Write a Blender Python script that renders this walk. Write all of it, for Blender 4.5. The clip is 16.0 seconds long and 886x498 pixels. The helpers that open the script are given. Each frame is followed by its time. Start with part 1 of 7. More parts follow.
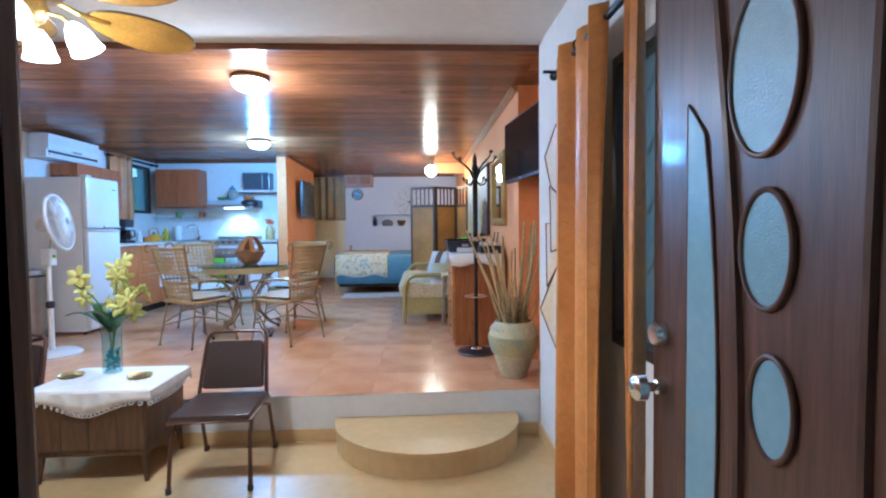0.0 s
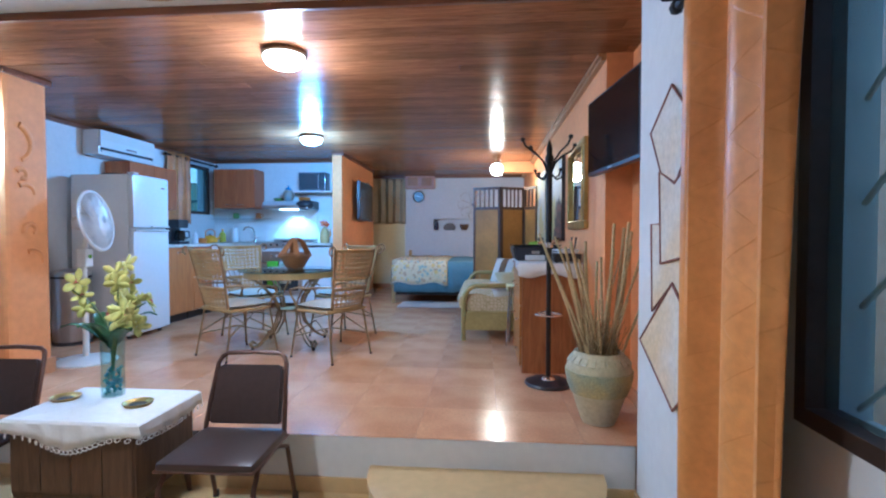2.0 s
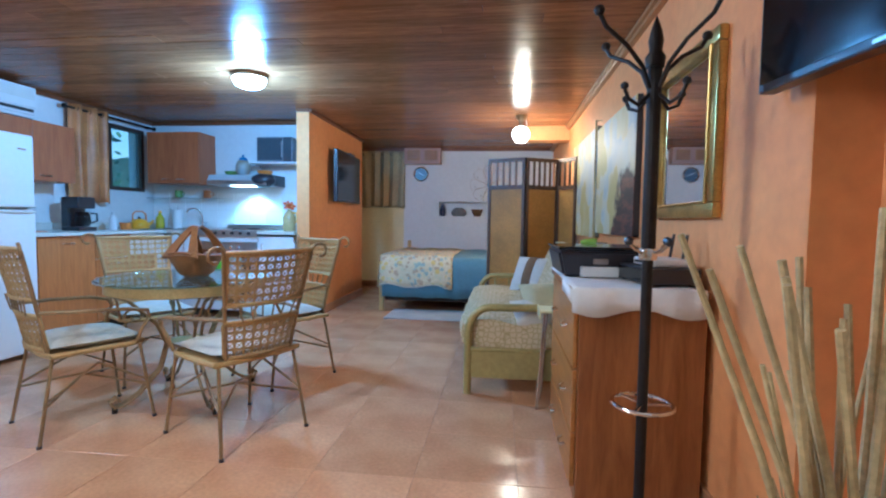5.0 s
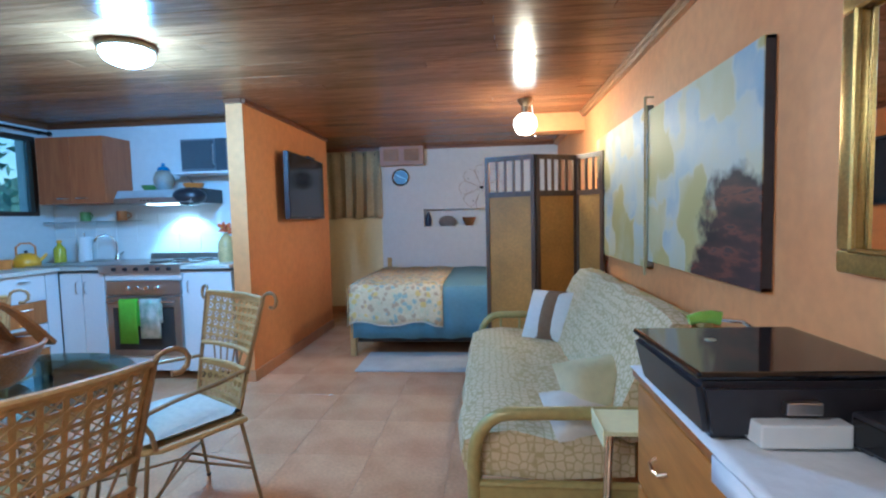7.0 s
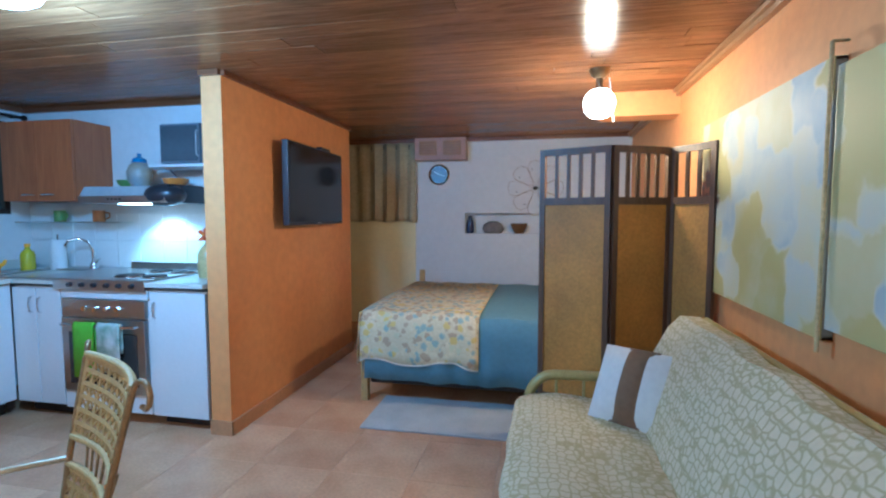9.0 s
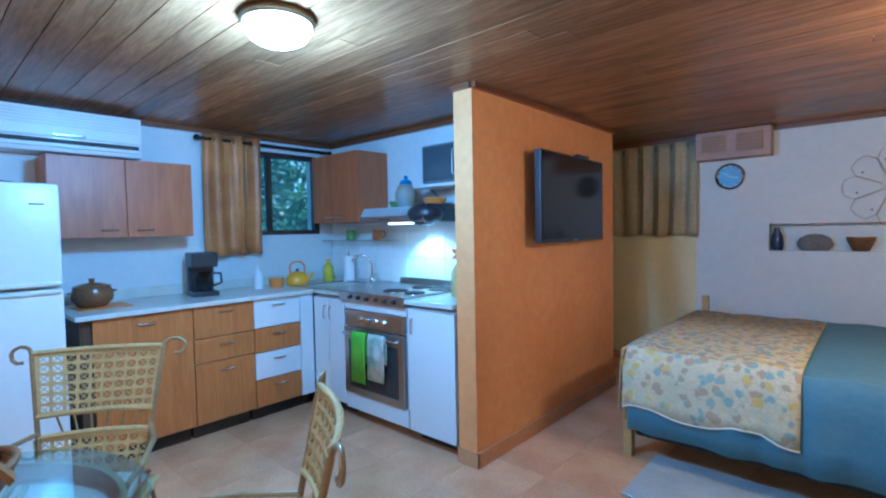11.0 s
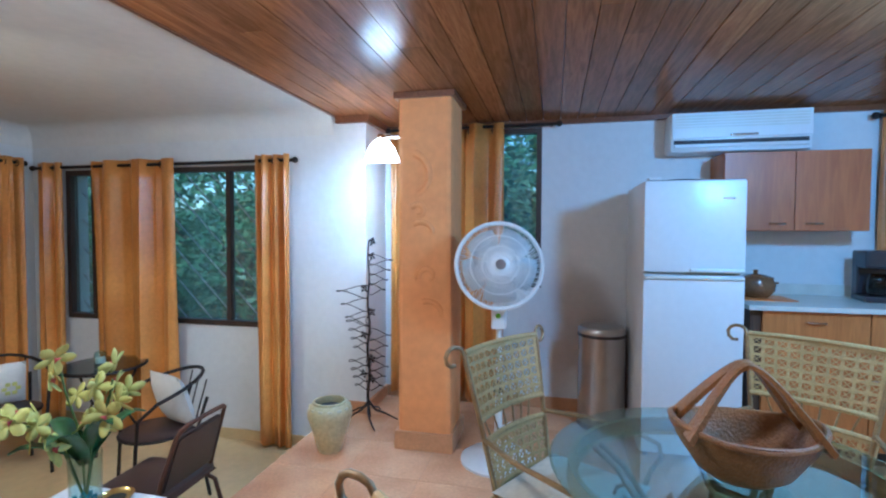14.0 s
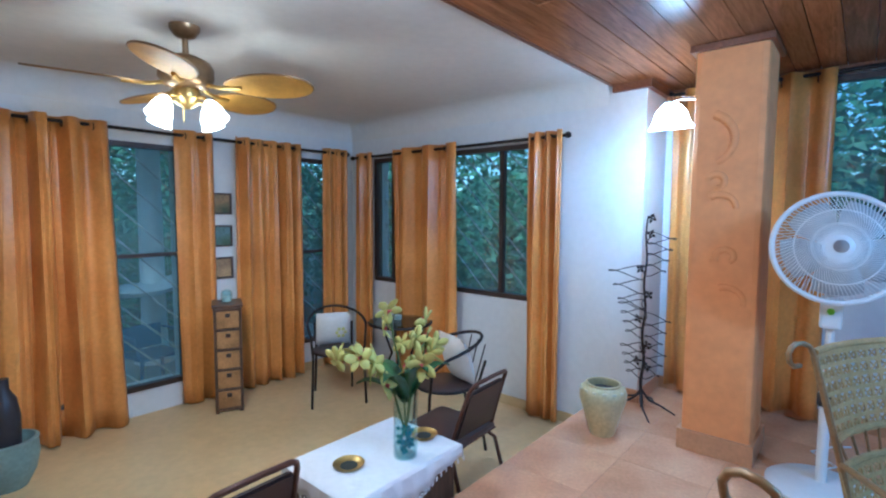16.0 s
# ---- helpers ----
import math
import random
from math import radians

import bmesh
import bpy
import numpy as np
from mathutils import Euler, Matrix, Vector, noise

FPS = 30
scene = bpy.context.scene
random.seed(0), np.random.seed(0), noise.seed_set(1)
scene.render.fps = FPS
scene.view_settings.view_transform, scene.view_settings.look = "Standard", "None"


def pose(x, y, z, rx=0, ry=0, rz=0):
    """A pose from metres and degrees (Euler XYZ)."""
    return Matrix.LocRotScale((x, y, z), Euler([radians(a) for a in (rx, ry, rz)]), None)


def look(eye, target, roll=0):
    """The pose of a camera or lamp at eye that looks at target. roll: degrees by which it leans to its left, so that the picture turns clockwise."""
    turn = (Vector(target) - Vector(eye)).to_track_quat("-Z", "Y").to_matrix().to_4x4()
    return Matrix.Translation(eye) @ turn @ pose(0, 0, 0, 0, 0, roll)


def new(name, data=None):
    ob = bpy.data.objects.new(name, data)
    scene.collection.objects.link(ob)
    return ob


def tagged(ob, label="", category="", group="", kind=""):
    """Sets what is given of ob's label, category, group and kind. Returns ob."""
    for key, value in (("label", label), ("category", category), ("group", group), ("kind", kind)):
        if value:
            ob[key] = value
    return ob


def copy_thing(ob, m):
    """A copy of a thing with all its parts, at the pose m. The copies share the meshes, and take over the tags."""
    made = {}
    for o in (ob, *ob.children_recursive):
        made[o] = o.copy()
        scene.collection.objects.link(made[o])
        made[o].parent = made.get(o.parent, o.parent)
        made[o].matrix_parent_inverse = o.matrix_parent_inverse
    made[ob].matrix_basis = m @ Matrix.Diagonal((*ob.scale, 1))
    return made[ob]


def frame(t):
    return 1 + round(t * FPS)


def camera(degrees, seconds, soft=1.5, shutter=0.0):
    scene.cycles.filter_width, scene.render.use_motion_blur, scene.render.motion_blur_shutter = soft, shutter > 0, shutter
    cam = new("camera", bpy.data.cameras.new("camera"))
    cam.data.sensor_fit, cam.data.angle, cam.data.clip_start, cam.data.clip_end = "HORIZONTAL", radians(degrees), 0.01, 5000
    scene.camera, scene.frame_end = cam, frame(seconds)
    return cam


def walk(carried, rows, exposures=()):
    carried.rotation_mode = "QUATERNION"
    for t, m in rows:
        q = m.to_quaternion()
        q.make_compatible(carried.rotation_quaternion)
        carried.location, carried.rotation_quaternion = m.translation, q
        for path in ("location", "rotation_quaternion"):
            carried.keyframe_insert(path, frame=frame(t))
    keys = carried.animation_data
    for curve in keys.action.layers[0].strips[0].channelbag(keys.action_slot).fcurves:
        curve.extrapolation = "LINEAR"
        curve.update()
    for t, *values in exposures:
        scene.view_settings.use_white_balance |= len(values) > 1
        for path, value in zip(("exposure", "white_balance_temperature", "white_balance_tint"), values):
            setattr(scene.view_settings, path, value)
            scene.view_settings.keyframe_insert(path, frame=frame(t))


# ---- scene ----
U = 1.07  # metres in one unit of the plan below
cam = camera(84.8, 16.0, soft=2.2)
PATH = [
    (0, (0.21, 0.241, 1.344), (0.311, 2.237, 1.262), -0.7),
    (0.5, (0.234, 0.296, 1.347), (0.166, 2.294, 1.268), -0.4),
    (1, (0.235, 0.471, 1.334), (0.103, 2.466, 1.277), 0.5),
    (1.5, (0.236, 0.674, 1.343), (0.116, 2.67, 1.277), 0.4),
    (2, (0.244, 0.906, 1.323), (0.076, 2.898, 1.267), 0.0),
    (2.5, (0.254, 1.203, 1.325), (0.012, 3.186, 1.232), 0.4),
    (3, (0.24, 1.519, 1.316), (-0.013, 3.501, 1.229), 0.7),
    (3.5, (0.219, 1.832, 1.303), (-0.026, 3.813, 1.17), -0.2),
    (4, (0.243, 2.159, 1.328), (0.01, 4.144, 1.249), 0.7),
    (4.2, (0.24, 2.27, 1.329), (0.003, 4.252, 1.204), 0.9),
    (6.3, (0.209, 3.44, 1.42), (-0.019, 5.424, 1.321), 0.5),
    (6.5, (0.196, 3.585, 1.434), (-0.046, 5.566, 1.292), 0.5),
    (7, (0.118, 3.879, 1.53), (-0.071, 5.866, 1.401), -1.4),
    (7.5, (0.108, 4.133, 1.563), (-0.072, 6.121, 1.429), -1.2),
    (8, (0.123, 4.409, 1.611), (-0.1, 6.394, 1.495), -0.9),
    (8.2, (0.125, 4.498, 1.605), (-0.082, 6.483, 1.474), -0.2),
    (10.3, (0.036, 5.281, 1.653), (-0.982, 7.001, 1.566), -1.1),
    (10.5, (0.019, 5.285, 1.653), (-1.085, 6.951, 1.573), -1.3),
    (11, (-0.034, 5.283, 1.647), (-1.369, 6.77, 1.567), -1.1),
    (11.5, (-0.08, 5.24, 1.643), (-1.64, 6.49, 1.568), -0.6),
    (12, (-0.117, 5.18, 1.652), (-1.852, 6.171, 1.562), -0.5),
    (12.5, (-0.15, 5.098, 1.654), (-2.022, 5.796, 1.559), -0.1),
    (13, (-0.174, 4.996, 1.631), (-2.146, 5.317, 1.547), -0.1),
    (13.5, (-0.177, 4.905, 1.622), (-2.174, 4.808, 1.55), -0.0),
    (14, (-0.178, 4.806, 1.62), (-2.126, 4.359, 1.551), 0.2),
    (14.5, (-0.17, 4.725, 1.61), (-2.024, 3.979, 1.529), 0.0),
    (15, (-0.171, 4.674, 1.606), (-1.881, 3.641, 1.511), 0.1),
    (15.5, (-0.166, 4.626, 1.597), (-1.751, 3.41, 1.49), 0.2),
    (16, (-0.152, 4.594, 1.578), (-1.66, 3.289, 1.432), 0.3),
]
walk(cam, [(t, look(Vector(eye) * U, Vector(target) * U, roll)) for t, eye, target, roll in PATH], exposures=[(0, 1.07, 4560, 7), (1.5, 0.86, 4380, 7), (4, 0.80, 4620, 6), (6.5, 0.82, 4680, 3), (8, 0.74, 4680, 2), (10.4, 0.80, 4700, 3), (11.5, 0.78, 4150, 1), (12.8, 0.76, 4070, 1), (13.5, 0.66, 4400, 2), (14.5, 0.60, 4750, 5), (16, 0.57, 4330, 4)])

# ---- light ----
FLOOR, DECK, WOOD, PLASTER = 0.03, 0.315, 2.44, 2.475   # heights in plan units
world = bpy.data.worlds.new("dusk")
scene.world = world
world.use_nodes = True
wn = world.node_tree
sky = wn.nodes.new("ShaderNodeTexSky")
sky.sky_type, sky.sun_disc = "NISHITA", False
sky.sun_elevation, sky.sun_rotation = radians(38), radians(50)
wn.links.new(sky.outputs[0], wn.nodes["Background"].inputs[0])
wn.nodes["Background"].inputs[1].default_value = 0.15
sun = new("sun", bpy.data.lights.new("sun", "SUN"))
sun.data.energy, sun.data.angle, sun.data.color = 2.6, radians(12), (1.0, 0.93, 0.85)
sun.matrix_basis = look((0, 0, 0), (math.sin(radians(50)) * -1.0, math.cos(radians(50)) * -1.0, -0.78))


def lamp(name, at, watts, color, radius=0.06):
    ob = new(name, bpy.data.lights.new(name, "POINT"))
    ob.location = Vector(at) * U
    ob.data.energy, ob.data.color, ob.data.shadow_soft_size = watts, color, radius
    return ob


def spot(name, at, target, watts, color, size, blend=0.4, radius=0.04):
    ob = new(name, bpy.data.lights.new(name, "SPOT"))
    ob.matrix_basis = look(Vector(at) * U, Vector(target) * U)
    ob.data.energy, ob.data.color, ob.data.shadow_soft_size = watts, color, radius
    ob.data.spot_size, ob.data.spot_blend = radians(size), blend
    return ob


WARM, COOL, BLUE = (1.0, 0.72, 0.42), (0.72, 0.86, 1.0), (0.45, 0.72, 1.0)
lamp("dining_bulb", (-0.97, 3.8, 2.26), 32, (1.0, 0.93, 0.84), 0.10)
lamp("kitchen_bulb", (-1.69, 6.24, 2.26), 78, (0.29, 0.61, 1.0), 0.10)
lamp("bedroom_bulb", (0.42, 7.8, 2.14), 31, (1.0, 0.74, 0.42), 0.07)
lamp("sconce_bulb", (-3.02, 3.76, 2.05), 19, (0.42, 0.70, 1.0), 0.06)
spot("fan_bulb", (-1.16, 2.06, 1.98), (-1.16, 2.061, 0), 31, (1.0, 0.90, 0.76), 168, 0.35, 0.12)
lamp("fan_shade_light", (-1.16, 2.06, 1.98), 9, (1.0, 0.82, 0.56), 0.10)
lamp("bedside_bulb", (0.62, 9.86, 1.02), 5, WARM, 0.05)
spot("hood_bulb", (-2.55, 7.72, 1.70), (-2.52, 7.95, 1.25), 46, (0.45, 0.82, 1.0), 95)

# ---- materials ----


def material(name, color, rough=0.6, metal=0.0, vary=0.12, scale=6.0, bump=0.0, bump_scale=60.0, second=None, spec=0.5, per_piece=0.0):
    """A surface with broad stains and fine grain; second: a colour mixed in by patches; per_piece: change from piece to piece."""
    m = bpy.data.materials.new(name)
    m.use_nodes = True
    n, l = m.node_tree.nodes, m.node_tree.links
    b = n["Principled BSDF"]
    b.inputs["Roughness"].default_value, b.inputs["Metallic"].default_value = rough, metal
    b.inputs["Specular IOR Level"].default_value = spec
    co = n.new("ShaderNodeTexCoord")
    big, fine = n.new("ShaderNodeTexNoise"), n.new("ShaderNodeTexNoise")
    big.inputs["Scale"].default_value, big.inputs["Detail"].default_value = scale * 0.35, 4
    fine.inputs["Scale"].default_value, fine.inputs["Detail"].default_value = scale * 6, 5
    l.new(co.outputs["Object"], big.inputs["Vector"]), l.new(co.outputs["Object"], fine.inputs["Vector"])
    mix = n.new("ShaderNodeMix")
    mix.data_type = "RGBA"
    mix.inputs["A"].default_value = (*color, 1)
    other = second if second else tuple(c * (1 - 2.2 * vary) for c in color)
    mix.inputs["B"].default_value = (*other, 1)
    ramp = n.new("ShaderNodeMapRange")
    ramp.inputs["From Min"].default_value, ramp.inputs["From Max"].default_value = 0.35, 0.68
    l.new(big.outputs["Fac"], ramp.inputs["Value"]), l.new(ramp.outputs[0], mix.inputs["Factor"])
    hsv = n.new("ShaderNodeHueSaturation")
    val = n.new("ShaderNodeMapRange")
    val.inputs["To Min"].default_value, val.inputs["To Max"].default_value = 1 - vary, 1 + vary
    val.inputs["From Min"].default_value, val.inputs["From Max"].default_value = 0.3, 0.7
    l.new(fine.outputs["Fac"], val.inputs["Value"])
    l.new(mix.outputs["Result"], hsv.inputs["Color"])
    out = val.outputs[0]
    if per_piece:
        info = n.new("ShaderNodeObjectInfo")
        pm = n.new("ShaderNodeMapRange")
        pm.inputs["To Min"].default_value, pm.inputs["To Max"].default_value = 1 - per_piece, 1 + per_piece
        mul = n.new("ShaderNodeMath")
        mul.operation = "MULTIPLY"
        l.new(info.outputs["Random"], pm.inputs["Value"]), l.new(pm.outputs[0], mul.inputs[0]), l.new(out, mul.inputs[1])
        out = mul.outputs[0]
    l.new(out, hsv.inputs["Value"])
    l.new(hsv.outputs[0], b.inputs["Base Color"])
    if bump:
        g = n.new("ShaderNodeTexNoise")
        g.inputs["Scale"].default_value, g.inputs["Detail"].default_value = bump_scale, 5
        l.new(co.outputs["Object"], g.inputs["Vector"])
        bp = n.new("ShaderNodeBump")
        bp.inputs["Strength"].default_value, bp.inputs["Distance"].default_value = bump, 0.01
        l.new(g.outputs["Fac"], bp.inputs["Height"]), l.new(bp.outputs[0], b.inputs["Normal"])
    return m


def wood(name, dark, light, rough=0.35, stretch=(1, 12, 12), per_piece=0.0, islands=0.0, coat=0.0):
    """Grained wood; the grain runs along the axis with the smallest stretch."""
    m = bpy.data.materials.new(name)
    m.use_nodes = True
    n, l = m.node_tree.nodes, m.node_tree.links
    b = n["Principled BSDF"]
    b.inputs["Roughness"].default_value, b.inputs["Coat Weight"].default_value = rough, coat
    b.inputs["Coat Roughness"].default_value = 0.12
    co, mp = n.new("ShaderNodeTexCoord"), n.new("ShaderNodeMapping")
    mp.inputs["Scale"].default_value = stretch
    l.new(co.outputs["Object"], mp.inputs["Vector"])
    t, w = n.new("ShaderNodeTexNoise"), n.new("ShaderNodeTexNoise")
    t.inputs["Scale"].default_value, t.inputs["Detail"].default_value, t.inputs["Distortion"].default_value = 2.2, 8, 1.4
    w.inputs["Scale"].default_value, w.inputs["Detail"].default_value = 14.0, 4
    l.new(mp.outputs[0], t.inputs["Vector"]), l.new(mp.outputs[0], w.inputs["Vector"])
    add = n.new("ShaderNodeMath")
    add.operation = "MULTIPLY_ADD"
    add.inputs[1].default_value = 0.35
    l.new(w.outputs["Fac"], add.inputs[0]), l.new(t.outputs["Fac"], add.inputs[2])
    r = n.new("ShaderNodeMapRange")
    r.inputs["From Min"].default_value, r.inputs["From Max"].default_value = 0.45, 0.92
    l.new(add.outputs[0], r.inputs["Value"])
    mix = n.new("ShaderNodeMix")
    mix.data_type = "RGBA"
    mix.inputs["A"].default_value, mix.inputs["B"].default_value = (*dark, 1), (*light, 1)
    l.new(r.outputs[0], mix.inputs["Factor"])
    col = mix.outputs["Result"]
    if per_piece or islands:
        src = n.new("ShaderNodeObjectInfo").outputs["Random"] if per_piece else n.new("ShaderNodeNewGeometry").outputs["Random Per Island"]
        k = per_piece or islands
        pm, hsv = n.new("ShaderNodeMapRange"), n.new("ShaderNodeHueSaturation")
        pm.inputs["To Min"].default_value, pm.inputs["To Max"].default_value = 1 - k, 1 + k
        l.new(src, pm.inputs["Value"]), l.new(pm.outputs[0], hsv.inputs["Value"]), l.new(col, hsv.inputs["Color"])
        col = hsv.outputs[0]
    l.new(col, b.inputs["Base Color"])
    bp = n.new("ShaderNodeBump")
    bp.inputs["Strength"].default_value, bp.inputs["Distance"].default_value = 0.12, 0.004
    l.new(w.outputs["Fac"], bp.inputs["Height"]), l.new(bp.outputs[0], b.inputs["Normal"])
    return m


def glass(name, color=(1, 1, 1), rough=0.0, thin=True, gloss=0.045, dust_haze=None):
    """Window glass: mostly clear, with a mirror-like gloss."""
    m = bpy.data.materials.new(name)
    m.use_nodes = True
    n, l = m.node_tree.nodes, m.node_tree.links
    b = n["Principled BSDF"]
    if thin:
        tr, gl, mx, fr = n.new("ShaderNodeBsdfTransparent"), n.new("ShaderNodeBsdfGlossy"), n.new("ShaderNodeMixShader"), n.new("ShaderNodeLayerWeight")
        pw, ad = n.new("ShaderNodeMath"), n.new("ShaderNodeMath")
        pw.operation, ad.operation = "POWER", "MULTIPLY_ADD"
        pw.inputs[1].default_value, ad.inputs[1].default_value, ad.inputs[2].default_value = 3.5, 0.75, gloss
        tr.inputs[0].default_value = (*color, 1)
        gl.inputs["Roughness"].default_value = rough
        l.new(fr.outputs["Facing"], pw.inputs[0]), l.new(pw.outputs[0], ad.inputs[0])
        l.new(ad.outputs[0], mx.inputs[0]), l.new(tr.outputs[0], mx.inputs[1]), l.new(gl.outputs[0], mx.inputs[2])
        out = mx.outputs[0]
        # teal diffuse film: dust plus painted haze that lifts dark views
        if dust_haze:
            df, dm = n.new("ShaderNodeBsdfDiffuse"), n.new("ShaderNodeMixShader")
            df.inputs[0].default_value, dm.inputs[0].default_value = (*dust_haze[0], 1), dust_haze[1]
            l.new(out, dm.inputs[1]), l.new(df.outputs[0], dm.inputs[2])
            out = dm.outputs[0]
        l.new(out, n["Material Output"].inputs[0])
    else:
        b.inputs["Base Color"].default_value, b.inputs["Transmission Weight"].default_value = (*color, 1), 1.0
        b.inputs["Roughness"].default_value, b.inputs["IOR"].default_value = rough, 1.45
    return m


def glow(name, color, power):
    m = bpy.data.materials.new(name)
    m.use_nodes = True
    b = m.node_tree.nodes["Principled BSDF"]
    b.inputs["Base Color"].default_value = (*color, 1)
    b.inputs["Emission Color"].default_value, b.inputs["Emission Strength"].default_value = (*color, 1), power
    return m


M_WHITE = material("white_plaster", (0.73, 0.73, 0.72), 0.85, vary=0.03, scale=3, bump=0.5, bump_scale=7)
M_CEIL = material("ceiling_plaster", (0.74, 0.72, 0.68), 0.9, vary=0.03, scale=3, bump=0.25, bump_scale=7)
M_ORANGE = material("orange_plaster", (0.80, 0.37, 0.13), 0.6, vary=0.06, scale=3, bump=0.3, bump_scale=10, second=(0.72, 0.29, 0.09))
M_CREAM = material("cream_plaster", (0.84, 0.72, 0.40), 0.85, vary=0.03, scale=3, bump=0.25, bump_scale=9)
M_LOWFLOOR = material("ochre_polished_floor", (0.64, 0.47, 0.23), 0.35, vary=0.06, scale=3, second=(0.56, 0.39, 0.18))
M_TILE = material("terracotta_tile", (0.70, 0.40, 0.215), 0.20, vary=0.09, scale=9, second=(0.57, 0.29, 0.145), per_piece=0.07, bump=0.04, bump_scale=25)
M_GROUT = material("grout", (0.52, 0.30, 0.18), 0.8, vary=0.06)
M_BASE = material("terracotta_baseboard", (0.58, 0.29, 0.13), 0.35, vary=0.08, scale=8)
M_PLANK = wood("ceiling_plank", (0.18, 0.070, 0.026), (0.36, 0.155, 0.062), 0.21, (1.2, 14, 14), islands=0.22)
M_PLANK.node_tree.nodes["Principled BSDF"].inputs["Specular IOR Level"].default_value = 0.10
M_TRIM = wood("ceiling_trim", (0.12, 0.04, 0.015), (0.22, 0.08, 0.03), 0.35, (1, 14, 14))
M_DARKWOOD = wood("dark_stained_wood", (0.060, 0.026, 0.016), (0.135, 0.058, 0.034), 0.42, (14, 14, 1), coat=0.12)
M_FRAME = material("dark_window_frame", (0.050, 0.030, 0.022), 0.45, vary=0.15)
# Teal haze is mixed into the dusty panes to lighten what lies behind.
M_GLASS = glass("dusty_hazed_glass", (0.84, 0.95, 0.96), dust_haze=((0.30, 0.46, 0.50), 0.13))
M_FROST = material("frosted_door_glass", (0.26, 0.42, 0.50), 0.22, vary=0.04, bump=0.2, bump_scale=180)
M_IRON = material("black_iron", (0.034, 0.028, 0.026), 0.5, 0.6, vary=0.2)
M_BLACK = material("black_plastic", (0.030, 0.028, 0.034), 0.34, vary=0.1)
M_SCREEN = material("tv_screen", (0.006, 0.006, 0.008), 0.12, vary=0.02)
M_CHROME = material("chrome", (0.75, 0.75, 0.76), 0.15, 1.0, vary=0.03)
M_STEEL = material("brushed_steel", (0.52, 0.50, 0.48), 0.3, 1.0, vary=0.05, scale=20)
M_CURTAIN = material("orange_satin", (0.70, 0.31, 0.065), 0.34, vary=0.08, scale=6, second=(0.52, 0.20, 0.04), bump=0.15, bump_scale=70)
M_CREASED = material("creased_orange_satin", (0.70, 0.31, 0.075), 0.40, vary=0.08, scale=6, second=(0.56, 0.22, 0.045))
cn, cl_ = M_CREASED.node_tree.nodes, M_CREASED.node_tree.links
crease = None
for tilt_ in (38, -41):
    tc, mp_, wv_ = cn.new("ShaderNodeTexCoord"), cn.new("ShaderNodeMapping"), cn.new("ShaderNodeTexWave")
    mp_.inputs["Rotation"].default_value = (radians(tilt_), 0, 0)
    wv_.bands_direction, wv_.wave_profile = "Z", "SAW"
    wv_.inputs["Scale"].default_value, wv_.inputs["Distortion"].default_value, wv_.inputs["Detail Scale"].default_value = 2.4, 0.5, 1.2
    pk = cn.new("ShaderNodeMapRange")
    pk.inputs["From Min"].default_value, pk.inputs["From Max"].default_value = 0.965, 1.0
    bp_c = cn.new("ShaderNodeBump")
    bp_c.inputs["Strength"].default_value, bp_c.inputs["Distance"].default_value = 0.4, 0.004
    cl_.new(tc.outputs["Object"], mp_.inputs["Vector"]), cl_.new(mp_.outputs[0], wv_.inputs["Vector"])
    cl_.new(wv_.outputs["Fac"], pk.inputs["Value"]), cl_.new(pk.outputs[0], bp_c.inputs["Height"])
    if crease:
        cl_.new(crease.outputs[0], bp_c.inputs["Normal"])
    crease = bp_c
cl_.new(crease.outputs[0], cn["Principled BSDF"].inputs["Normal"])
M_KCURTAIN = material("brown_curtain", (0.58, 0.25, 0.075), 0.45, vary=0.12, scale=10, second=(0.36, 0.13, 0.04))

# ---- shaping ----


def part(name, bm, mat, parent=None, label="", smooth=False, solid=0.0):
    """Links a bmesh, drawn in plan units, as one mesh object."""
    bmesh.ops.scale(bm, vec=(U, U, U), verts=bm.verts)
    bmesh.ops.recalc_face_normals(bm, faces=bm.faces)
    me = bpy.data.meshes.new(name)
    bm.to_mesh(me)
    bm.free()
    me.materials.append(mat)
    if smooth:
        for f in me.polygons:
            f.use_smooth = True
        me.set_sharp_from_angle(angle=radians(40))
    ob = new(name, me)
    if parent:
        ob.parent = parent
    if label:
        ob["label"] = label
    if solid:
        md = ob.modifiers.new("thickness", "SOLIDIFY")
        md.thickness, md.offset = solid, 0
    return ob


def at(x, y, z, turn=0.0, rx=0.0, ry=0.0):
    return pose(x * U, y * U, z * U, rx, ry, turn)


def thing(name, where, label, category, group=""):
    ob = new(name)
    ob.empty_display_size = 0.05
    ob.matrix_basis = where
    return tagged(ob, label, category, group)


def setting(ob, label="", category=""):
    return tagged(ob, label, category, "", "structure")


def box(bm, x0, x1, y0, y1, z0, z1, bevel=0.0, m=None):
    r = bmesh.ops.create_cube(bm, size=1)
    v = r["verts"]
    bmesh.ops.scale(bm, vec=(abs(x1 - x0), abs(y1 - y0), abs(z1 - z0)), verts=v)
    bmesh.ops.translate(bm, vec=((x0 + x1) / 2, (y0 + y1) / 2, (z0 + z1) / 2), verts=v)
    if bevel:
        es = list({e for w in v for e in w.link_edges})
        nb = bmesh.ops.bevel(bm, geom=es, offset=bevel, segments=2, profile=0.6, affect="EDGES")
        v = list({w for f in nb["faces"] for w in f.verts} | {w for w in v if w.is_valid})
    if m is not None:
        bmesh.ops.transform(bm, matrix=m, verts=v)
    return bm


